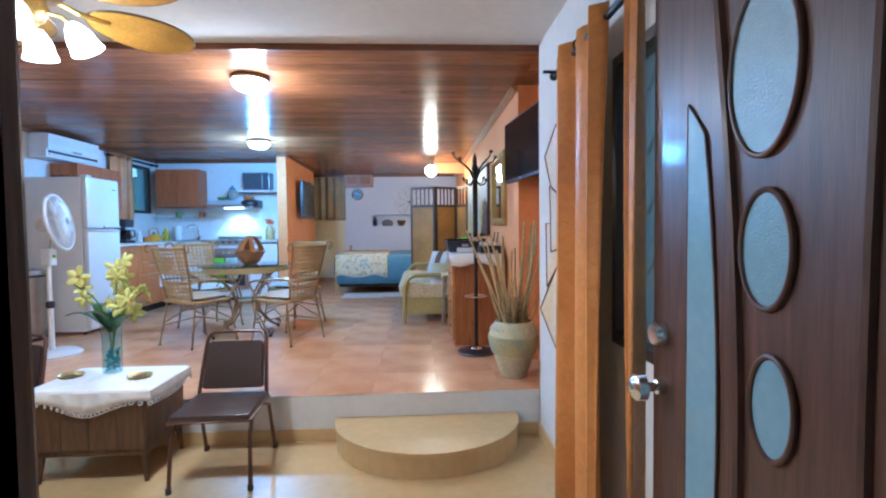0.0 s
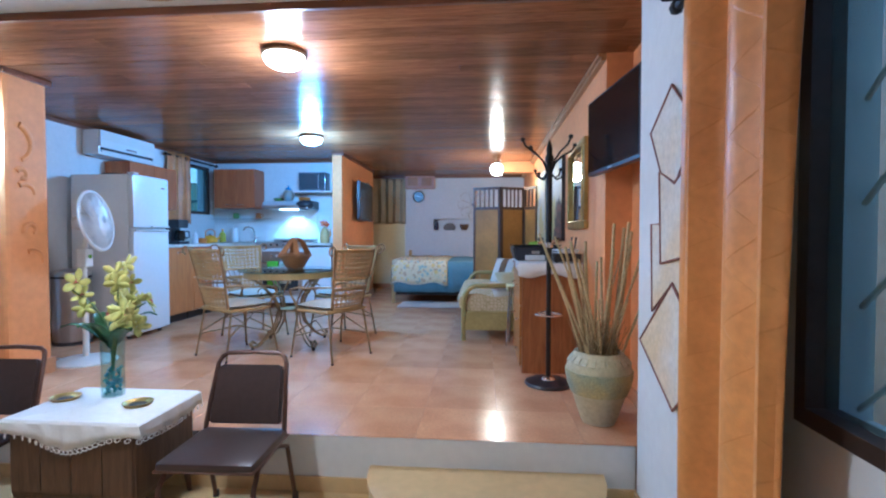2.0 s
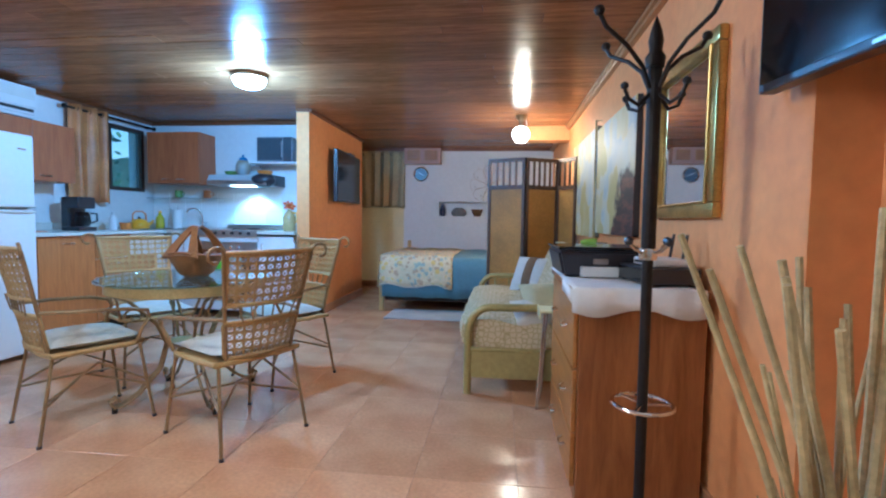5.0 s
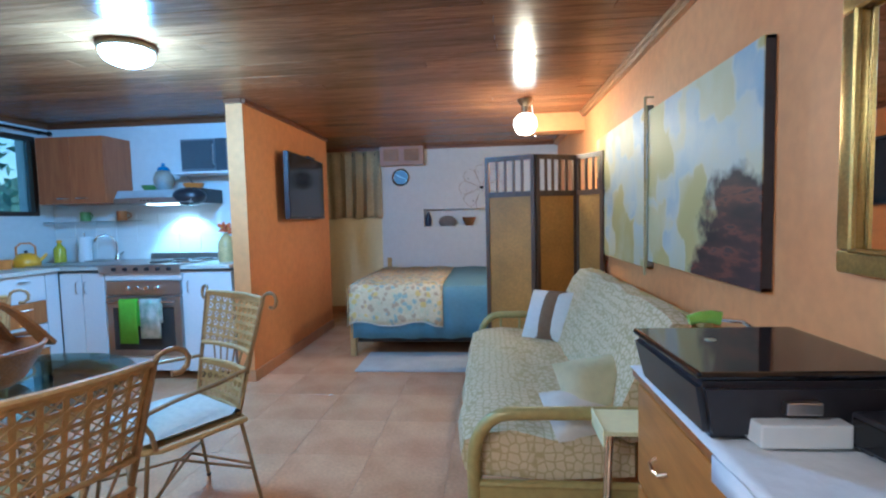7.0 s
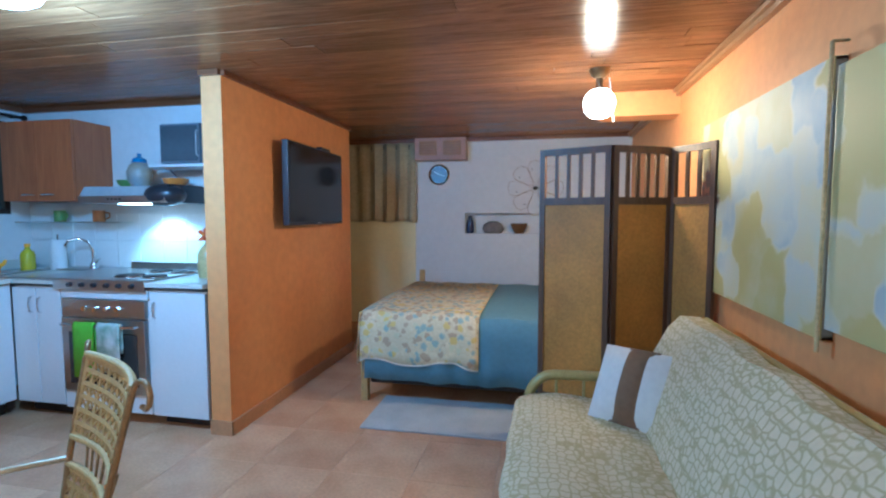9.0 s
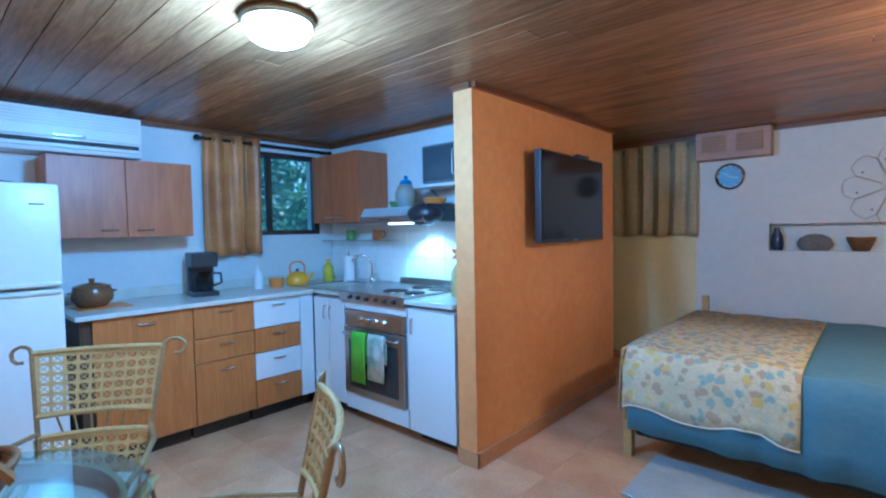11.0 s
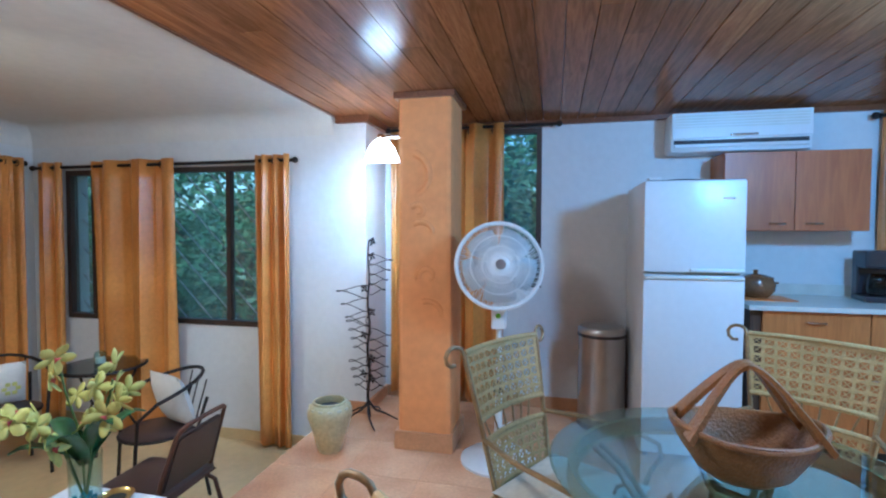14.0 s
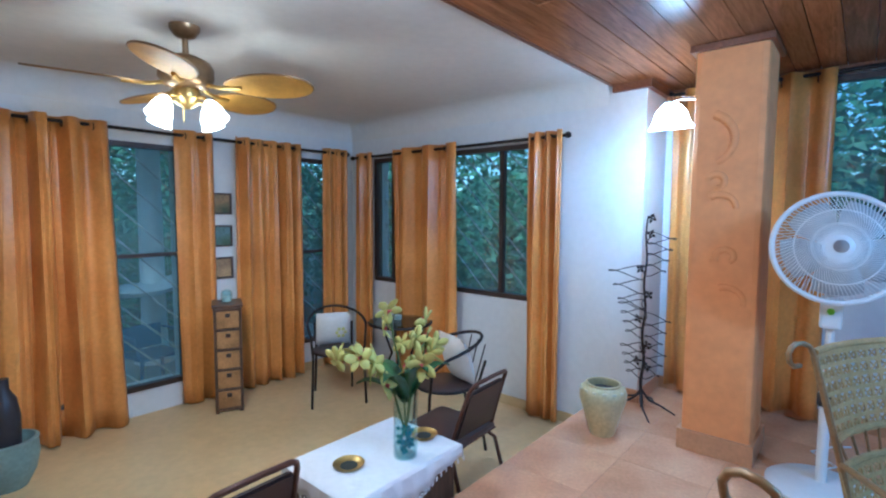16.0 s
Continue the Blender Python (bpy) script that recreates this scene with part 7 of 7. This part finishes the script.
def mattress(bm, prof, y0, y1, n=18):
    """A soft padded slab: its cross-section swept along y, with rounded, puckered ends."""
    cx, cz = sum(p[0] for p in prof) / len(prof), sum(p[1] for p in prof) / len(prof)
    rings_ = []
    for i in range(n + 1):
        t = i / n
        k = (1 - (2 * t - 1) ** 12 * .09)
        rings_.append([bm.verts.new((cx + (x - cx) * k + .006 * math.sin(t * 31 + x * 9), y0 + (y1 - y0) * t + .006 * math.sin(z * 40 + x * 20), cz + (z - cz) * k + .007 * math.sin(t * 23 + x * 14))) for x, z in prof])
    m_ = len(prof)
    for a, b in zip(rings_, rings_[1:]):
        for k in range(m_):
            bm.faces.new((a[k], a[(k + 1) % m_], b[(k + 1) % m_], b[k]))
    bm.faces.new(rings_[0][::-1]), bm.faces.new(rings_[-1])
    return bm


seat_prof = [(-.035, .30), (-.05, .36), (-.035, .42), (.02, .445), (.15, .45), (.28, .435), (.31, .43), (.35, .437), (.50, .43), (.62, .40), (.62, .28), (.3, .27), (.02, .275)]
back_prof = [(.50, .42), (.54, .54), (.60, .68), (.66, .80), (.71, .86), (.77, .86), (.80, .81), (.76, .68), (.70, .53), (.64, .40), (.56, .38)]
part("seat_mattress", mattress(bmesh.new(), seat_prof, .03, 1.69), M_FUTON, sf, "pebble-printed seat mattress", smooth=True)
part("back_mattress", mattress(bmesh.new(), back_prof, .03, 1.69), M_FUTON, sf, "pebble-printed back mattress", smooth=True)
M_STRIPE = material("brown_cushion_stripe", (0.20, 0.115, 0.06), .9, vary=.08)
c1 = cushion(at(0.46, 6.94, DECK + .43, -34, -30), .34, .33, .13, M_CUSHION, "white cushion with a brown centre band on the sofa")
part("band", pillow(bmesh.new(), .15, .337, .15, Matrix.Translation((0, 0, .165))), M_STRIPE, c1, "brown centre band", smooth=True)
cushion(at(0.57, 5.71, DECK + .425, 30, -34), .34, .26, .13, material("cream_satin", (0.62, 0.60, 0.40), .6, vary=.05), "cream satin cushion on the sofa")
cushion(at(0.47, 5.60, DECK + .42, 20, -52), .26, .20, .10, M_CUSHION, "small pale cushion lying against the cream one")
tt = thing("tray_table", at(0.53, 5.42, DECK), "small folding table with cream top and chrome legs", "tray table")
part("top", B(-.07, .12, -.06, .12, .535, .55, .004), M_CREAMP, tt)
part("rim", B(-.075, -.068, -.06, .12, .50, .556, .003), M_CREAMP, tt)
for x_, y_ in ((-.06, -.05), (-.03, .10)):
    part("leg", T([(x_ + .01, y_, .535), (x_ - .02, y_ - .02, 0)], .009, 8), M_CHROME, tt)
part("leg", T([(.10, -.02, .535), (.12, -.04, 0)], .009, 8), M_CHROME, tt)

# folding screen
fs = thing("folding_screen", at(0.0, 0.0, DECK), "three-panel folding screen with amber panels and slatted tops", "folding screen")
corners = [(0.097, 7.72), (0.469, 7.57), (0.80, 7.74), (0.955, 7.50)]
for (x0, y0), (x1, y1) in zip(corners, corners[1:]):
    ln = math.hypot(x1 - x0, y1 - y0)
    M_ = Matrix.Translation((x0, y0, 0)) @ Matrix.Rotation(math.atan2(y1 - y0, x1 - x0), 4, "Z")
    g = .004
    fr_ = bmesh.new()
    for a, b, c_, d in ((g, .034, 0, 1.67), (ln - .034, ln - g, 0, 1.67), (.034, ln - .034, 1.635, 1.67), (.034, ln - .034, 1.36, 1.40), (.034, ln - .034, .24, .28), (.034, ln - .034, .05, .085)):
        box(fr_, a, b, -.013, .013, c_, d, 0, M_)
    p = part("panel_frame", fr_, M_SCREENWOOD, fs)
    part("panel", B(.034, ln - .034, -.005, .005, .28, 1.36, 0, M_), M_CANEPANEL, p, "amber woven panel")
    k = max(3, round((ln - .07) / .062))
    for i in range(1, k):
        u = .034 + (ln - .068) * i / k
        part("slat", B(u - .010, u + .010, -.006, .006, 1.40, 1.635, 0, M_), M_SCREENWOOD, p)
        part("slat", B(u - .008, u + .008, -.006, .006, .085, .24, 0, M_), M_SCREENWOOD, p)

# bed, throw, rug
bd = thing("bed", at(-1.10, 8.03, DECK), "bed with a blue bedspread, made up", "bed")
for x_, y_, h in ((.0, .0, .55), (.0, 1.68, .74), (1.95, .02, .60), (1.95, 1.68, .60)):
    part("post", B(x_ - .025, x_ + .025, y_ - .025 + .03, y_ + .025 + .03, 0, h, .006), M_RATTAN, bd)
part("foot_board", B(-.010, .010, .06, 1.66, .28, .48, .006), M_RATTAN, bd)
part("bed_base", B(.03, 1.93, .05, 1.68, .12, .32, .01), M_KICK, bd, "dark bed base")
bm = bmesh.new()
rows = []
for y_, z_, wv in ((-.018, .17, 1), (-.012, .30, .8), (-.006, .45, .5), (.0, .57, .2), (.035, .615, 0), (.12, .625, 0), (.8, .632, 0), (1.6, .625, 0), (1.69, .60, 0), (1.70, .3, .5)):
    rows.append([bm.verts.new((.01 + 1.93 * i / 44, y_ + wv * .014 * math.sin(i * 1.1 + 2 * math.sin(i * .37)), z_ + .004 * math.sin(i * .9))) for i in range(45)])
for r0, r1_ in zip(rows, rows[1:]):
    for i in range(44):
        bm.faces.new((r0[i], r0[i + 1], r1_[i + 1], r1_[i]))
ed = [[bm.verts.new((.006 - .014 * k - (.01 * math.sin(j * 1.7) * k), .0 + 1.69 * j / 20, .60 - .38 * k)) for j in range(21)] for k in (0, .5, 1)]
for a, b in zip(ed, ed[1:]):
    for j in range(20):
        bm.faces.new((a[j], a[j + 1], b[j + 1], b[j]))
part("bedspread", bm, M_BLUE, bd, "blue bedspread hanging to the floor", smooth=True, solid=.006)
th = thing("bed_throw", at(-1.10, 8.03, DECK), "cream throw printed with ochre and green flowers", "throw")
bm = bmesh.new()
rows = []
for y_, z_, wv in ((-.036, .30, 1), (-.030, .36, .9), (-.024, .47, .6), (-.014, .58, .3), (.03, .632, 0), (.12, .642, 0), (.7, .648, 0), (1.5, .642, 0)):
    rows.append([bm.verts.new((-.016 + .826 * i / 22, y_ + wv * .012 * math.sin(i * 1.1 + 2 * math.sin(i * .37)), z_ + .006 * math.sin(i * .8) + (.02 * math.sin(i * .5) if z_ < .32 else 0))) for i in range(23)])
for r0, r1_ in zip(rows, rows[1:]):
    for i in range(22):
        bm.faces.new((r0[i], r0[i + 1], r1_[i + 1], r1_[i]))
sd_ = [[bm.verts.new((-.016 - .018 * math.sin(k * 1.5) - .012 * math.sin(j * 1.9) * k, -.034 + .84 * j / 10, .636 - .36 * k - .012 * math.sin(j * 1.3) * k)) for j in range(11)] for k in (0, .12, .35, .7, 1)]
for a, b in zip(sd_, sd_[1:]):
    for j in range(10):
        bm.faces.new((a[j], a[j + 1], b[j + 1], b[j]))
part("cloth", bm, M_THROW, th, smooth=True, solid=.004)
part("hem", T([(-.016 + .826 * i / 22, -.037 + .012 * math.sin(i * 1.1 + 2 * math.sin(i * .37)), .30 + .006 * math.sin(i * .8) + .02 * math.sin(i * .5)) for i in range(23)], .005, 6), M_CUSHION, th, "cream stitched hem")
rg = thing("rug", at(-0.35, 7.87, DECK + .002), "pale grey bedside rug", "rug")
part("weave", B(-.62, .62, -.265, .265, 0, .012, .005), M_RUG, rg)
# bedroom wall
vb = thing("vent_cabinet", at(-0.955, YN - .001, 2.20), "wooden wall vent with two dark grilles", "vent")
part("case", B(-.275, .275, -.15, -.001, 0, .235, .006), material("pinkish_wood", (0.50, 0.29, 0.20), .5, vary=.1), vb)
for s in (-1, 1):
    g = part("grille", B(s * .13 - .095, s * .13 + .095, -.158, -.151, .05, .20, .003), M_BASKET, vb, "dark louvred grille")
    for i in range(5):
        part("slat", B(s * .13 - .085, s * .13 + .085, -.163, -.1585, .065 + .027 * i, .078 + .027 * i), M_PINE, g)
ck = thing("wall_clock", at(-0.992, YN - .002, 2.057), "round wall clock with steel rim and dark blue face", "clock")
for nm, prof_, mt_ in (("rim", [(.095, 0), (.113, 0), (.113, .025), (.104, .032), (.095, .025)], M_CHROME), ("dial", [(0, .008), (.098, .008), (.098, .002), (0, .002)], material("clock_face", (0.035, 0.06, 0.10), .3))):
    bm = L(prof_, 36)
    bmesh.ops.transform(bm, matrix=Matrix.Rotation(radians(90), 4, "X"), verts=bm.verts)
    part(nm, bm, mt_, ck, smooth=True)
part("hand", T([(0, -.012, 0), (-.055, -.012, .035)], .004, 5), M_CLOTH, ck, "white hour hand")
part("hand", T([(0, -.014, 0), (.06, -.014, -.012)], .003, 5), M_CLOTH, ck, "white minute hand")
for k in range(12):
    a = k * math.tau / 12
    part("mark", B(-.003, .003, -.0115, -.008, .085, .103, 0, Matrix.Rotation(a, 4, "Y")), M_CLOTH, ck)
wf = thing("wire_flower", at(0.04, YN - .01, 1.90), "openwork wire flower wall ornament", "wall ornament")
for k in range(8):
    a = k * math.tau / 8
    pet = [(.03, 0), (.11, .05), (.20, .085), (.27, .06), (.285, 0), (.27, -.06), (.20, -.085), (.11, -.05)]
    part("petal", T([(u * math.cos(a) - v * math.sin(a), -.01 - .03 * math.sin(u * 9), u * math.sin(a) + v * math.cos(a)) for u, v in pet], .0020, 5, True), M_BRONZE, wf)
    part("bead", L([(0, -.008), (.008, 0), (0, .008)], 8, x=.20 * math.cos(a + .2), y=-.03, z=.20 * math.sin(a + .2)), M_IRON, wf)
part("centre", L([(0, -.02), (.022, -.012), (.028, 0), (.022, .012), (0, .02)], 16, y=-.02), M_IRON, wf)
NZ = 1.421
nv = thing("bud_vase", at(-0.66, YN + .06, NZ), "small dark blue vase in the niche", "vase")
part("body", L([(0, 0), (.035, 0), (.045, .05), (.04, .12), (.02, .17), (.022, .19), (0, .19)], 20), material("navy_glaze", (0.02, 0.03, 0.08), .25), nv, smooth=True)
nb = thing("stone_ornament", at(-0.41, YN + .06, NZ), "grey carved stone ornament in the niche", "ornament")
part("stone", L([(0, 0), (.09, 0), (.12, .05), (.10, .10), (.05, .13), (0, .135)], 24, sy=.4), material("grey_stone", (0.22, 0.20, 0.18), .8, vary=.2, bump=.5), nb, smooth=True)
nc = thing("clay_cup", at(-0.13, YN + .06, NZ), "brown clay cup in the niche", "cup")
part("body", L([(0, 0), (.05, 0), (.085, .08), (.09, .11), (.078, .11), (.04, .02), (0, .02)], 20), M_CLAY, nc, smooth=True)
# bedroom globe lamp
gl = thing("globe_lamp", at(0.42, 7.80, WOOD), "ceiling lamp with a lit white glass globe", "ceiling lamp")
part("canopy", L([(0, 0), (.06, 0), (.055, -.02), (.03, -.05), (0, -.05)], 24), M_BRONZE, gl, smooth=True)
part("stem", T([(0, 0, -.04), (0, 0, -.11)], .02, 12), M_BRONZE, gl)
part("globe", L([(.0, -.275), (.05, -.263), (.08, -.23), (.088, -.19), (.08, -.15), (.05, -.118), (.025, -.11), (0, -.11)], 28), glow("lit_globe", (1.0, 0.90, 0.68), 10), gl, "lit white globe", smooth=True)
part("pull_cord", T([(.05, -.02, -.05), (.075, -.03, -.30)], .003, 5), M_CLOTH, gl)
# bedside lamp, hidden behind the screen, whose glow falls on the wall
ns = thing("nightstand", at(0.62, 9.86, DECK), "dark wooden nightstand beside the bed", "nightstand")
part("body", B(-.18, .18, -.16, .16, .06, .50, .006), M_WALNUT, ns)
part("drawer", B(-.165, .165, -.172, -.161, .32, .47, .004), M_WALNUT, ns)
for sx in (-1, 1):
    for sy in (-1, 1):
        part("leg", B(sx * .15 - .015, sx * .15 + .015, sy * .13 - .015, sy * .13 + .015, 0, .06), M_WALNUT, ns)
bl_ = thing("bedside_lamp", at(0.62, 9.86, DECK + .50), "small bedside lamp with a lit shade", "table lamp")
part("base", L([(0, 0), (.055, 0), (.05, .015), (.012, .03), (.012, .16), (0, .16)], 20), M_GOLD, bl_, smooth=True)
part("shade", L([(.10, .14), (.065, .29), (.063, .29), (.098, .14)], 24), M_CREAMP, bl_, "cream lamp shade", smooth=True)

# ---- outside ----
M_PORCH = material("porch_floor", (0.42, 0.38, 0.32), .6, vary=.08)
M_SOIL = material("garden_ground", (0.05, 0.075, 0.03), .95, vary=.3, scale=3, second=(0.09, 0.07, 0.04), bump=.5, bump_scale=8)
M_FOLI = material("tree_leaves", (0.085, 0.19, 0.09), .5, vary=.35, scale=2.5, second=(0.12, 0.25, 0.11))
M_BARK = material("tree_bark", (0.10, 0.075, 0.05), .9, vary=.25, scale=5, bump=.8, bump_scale=14)
M_BLUEP = material("blue_plastic_chair", (0.05, 0.14, 0.30), .45, vary=.08)
tagged(part("ground", B(-400, 400, -400, 400, -.50, -.35), M_SOIL), "garden soil with low green growth", "ground", "", "structure")
setting(part("porch_floor", B(-4.6, 2.2, -2.4, YB - .262, -.45, FLOOR - .23), M_PORCH), "pale porch floor", "floor")
# Slab out of view, added over the porch to keep sky light off it.
setting(part("porch_roof", B(-4.6, 2.2, -2.6, YB - .262, 2.75, 2.85), M_WHITE), "unseen slab added to shade the porch", "ceiling")
for x in (-2.22, 0.6):
    pc = setting(new("porch_column"), "round white porch column", "column")
    part("shaft", L([(.15, FLOOR - .1), (.135, FLOOR + .1), (.12, 2.6), (.15, 2.75)], 28, x=x, y=-1.75), M_WHITE, pc, smooth=True)
    part("plinth", L([(0, -.21), (.22, -.21), (.22, -.15), (.17, -.10), (.15, -.06), (0, -.06)], 28, x=x, y=-1.75), M_WHITE, pc, smooth=True)
hm = thing("hammock", at(-1.9, -1.35, 0.95), "white cloth hammock slung on the porch", "hammock")
bm = bmesh.new()
rows = []
for i in range(15):
    t = i / 14
    sag, w_ = -.30 * (1 - (2 * t - 1) ** 2), .05 + .34 * math.sin(math.pi * t) ** .6
    rows.append([bm.verts.new((-1.0 + 2.0 * t, w_ * s, sag + .10 * abs(s) ** 2)) for s in (-1, -.5, 0, .5, 1)])
for a, b in zip(rows, rows[1:]):
    for k in range(4):
        bm.faces.new((a[k], a[k + 1], b[k + 1], b[k]))
part("cloth", bm, M_CLOTH, hm, smooth=True, solid=.004)
for s in (-1, 1):
    part("rope", T([(s * 1.0, 0, 0), (s * 1.6, -.1, .55)], .008, 6), M_CLOTH, hm)


def plastic_chair(where):
    c = thing("porch_chair", where, "blue plastic porch chair", "chair", "porch chairs")
    part("seat", B(-.21, .21, -.20, .20, .40, .425, .012), M_BLUEP, c)
    part("backrest", B(-.20, .20, -.215, -.19, .43, .66, .012), M_BLUEP, c)
    for sx in (-1, 1):
        for sy in (-1, 1):
            part("leg", T([(sx * .18, sy * .17, .40), (sx * .21, sy * .20, 0)], .018, 8), M_BLUEP, c)
        part("armrest", T([(sx * .21, -.19, .62), (sx * .23, .16, .62), (sx * .21, .18, .42)], .016, 8), M_BLUEP, c)


plastic_chair(at(-1.80, -0.55, FLOOR - .23, 10))
plastic_chair(at(-1.26, -0.50, FLOOR - .23, -20))


def tree(x, y, h, r, seed, leaves=7600):
    """A broad garden tree: tapered trunk, limbs and a ragged crown of separate leaves."""
    g = random.Random(seed)
    t = thing("tree", at(x, y, -.36), "leafy green garden tree", "tree", "garden trees")
    bm = tube(bmesh.new(), [(0, 0, 0), (.1 * g.uniform(-1, 1), .1, h * .25), (.15 * g.uniform(-1, 1), 0, h * .5)], .13, 10, taper=.08)
    ends = []
    for k in range(7):
        a = k * math.tau / 7 + g.random()
        e = Vector((r * .6 * math.cos(a), r * .6 * math.sin(a), h * g.uniform(.25, .9)))
        tube(bm, [(0, 0, h * g.uniform(.2, .45)), e * .5 + Vector((0, 0, h * .2)), e], .05, 6, taper=.015)
        ends.append(e)
    part("trunk", bm, M_BARK, t)
    bm = bmesh.new()
    for k in range(26):
        a, q = g.random() * math.tau, math.sqrt(g.random())
        ends.append(Vector((r * q * math.cos(a), r * q * math.sin(a), h * g.uniform(.08, 1.0))))
    for i in range(leaves):
        c = g.choice(ends) + Vector((g.gauss(0, r * .16), g.gauss(0, r * .16), g.gauss(0, h * .07)))
        s = g.uniform(.04, .10)
        u = Vector((g.uniform(-1, 1), g.uniform(-1, 1), g.uniform(-.6, .6))).normalized()
        v = u.cross(Vector((g.uniform(-1, 1), g.uniform(-1, 1), g.uniform(-1, 1)))).normalized()
        bm.faces.new([bm.verts.new(c + u * s * a + v * s * b) for a, b in ((-1, 0), (0, .42), (1.1, 0), (0, -.42))])
    tagged(part("crown", bm, M_FOLI, t), kind="stuff")


for i, (x, y, h, r) in enumerate(((-6.6, 0.2, 3.3, 1.9), (-7.4, 2.8, 3.0, 2.0), (-6.4, 4.9, 3.8, 1.7), (-6.6, 7.6, 3.9, 1.9), (-9.5, 1.2, 3.9, 2.6), (-9.8, 5.6, 5.4, 2.6), (-4.4, -4.6, 4.2, 1.9), (-1.4, -5.2, 4.4, 2.1), (-6.8, -3.0, 4.6, 2.0), (-3.0, -7.4, 5.4, 2.6), (2.2, -4.6, 4.0, 1.9), (3.6, 1.4, 3.4, 1.4), (-9.0, 9.0, 5.0, 2.4), (-12.5, -1.0, 4.6, 3.0), (-13, 3.4, 4.3, 3.0), (-12.5, 8.0, 6.5, 3.0), (-9.5, -5.5, 6.0, 2.8), (-5.6, -9.5, 6.5, 3.0), (0.4, -9.0, 6.0, 3.0))):
    tree(x, y, h, r, 11 + i)
# wooded rise behind the garden
M_RISE = material("far_woods", (0.07, 0.13, 0.075), .9, vary=.4, scale=.6, second=(0.04, 0.08, 0.05), bump=1.0, bump_scale=2)
bm = bmesh.new()
low, top_ = [], []
for i in range(181):
    a = math.tau * i / 180
    r = 56 + 5 * math.sin(a * 7) + 2 * math.sin(a * 23)
    low.append(bm.verts.new((r * math.cos(a), r * math.sin(a), -.4)))
    top_.append(bm.verts.new(((r + 9) * math.cos(a), (r + 9) * math.sin(a), 6.0 + 1.6 * math.sin(a * 9 + 1) + .9 * math.sin(a * 31) + .6 * math.sin(a * 71))))
for i in range(180):
    bm.faces.new((low[i], low[i + 1], top_[i + 1], top_[i]))
tagged(part("backdrop", bm, M_RISE), "dark green wooded rise behind the garden", "hillside", "", "structure")
# garden wall seen through the east window
setting(part("garden_wall", B(2.0, 2.15, -1.0, 4.0, -.35, 2.4), material("weathered_grey_plaster", (0.52, 0.54, 0.55), .9, vary=.12, scale=2, bump=.3, bump_scale=9)), "grey plastered garden wall", "wall")

# ---- floor and wall tiles ----
lower = setting(part("floor_lower", B(XL, XR, YB - .26, YE - .001, FLOOR - .005, FLOOR), M_LOWFLOOR), "polished ochre floor", "floor")
deck = bpy.data.objects["floor_deck_bed"]
NX, NY = 12, 16
TX, TY = (XR + .18 - XD) / NX, (YN - YE) / NY
bm = bmesh.new()
g = .0009
box(bm, -TX / 2 + g, TX / 2 - g, -TY / 2 + g, TY / 2 - g, -.0016, 0)
bmesh.ops.bevel(bm, geom=[e for e in bm.edges if all(v.co.z > -.001 for v in e.verts)], offset=.0008, segments=1, affect="EDGES")
first = part("tile", bm, M_TILE, deck)
first.matrix_basis = at(XD + TX / 2, YE + TY / 2, DECK)
for i in range(NX):
    for j in range(NY):
        if i or j:
            o = new("tile", first.data)
            o.parent = deck
            o.matrix_basis = at(XD + TX * (i + .5), YE + TY * (j + .5), DECK)
M_WTILE = material("white_wall_tile", (0.80, 0.80, 0.79), .2, vary=.02, per_piece=.02)
kw = bpy.data.objects["wall_kitchen"]
bm = bmesh.new()
box(bm, -.0985, .0985, -.008, 0, -.0985, .0985, .002)
wt_ = part("wall_tile", bm, M_WTILE, kw)
wt_.matrix_basis = at(XD + .11, YK, 1.33)
for i in range(10):
    for j in range(2):
        if i or j:
            o = new("wall_tile", wt_.data)
            o.parent = kw
            o.matrix_basis = at(XD + .11 + .2 * i, YK, 1.33 + .2 * j)
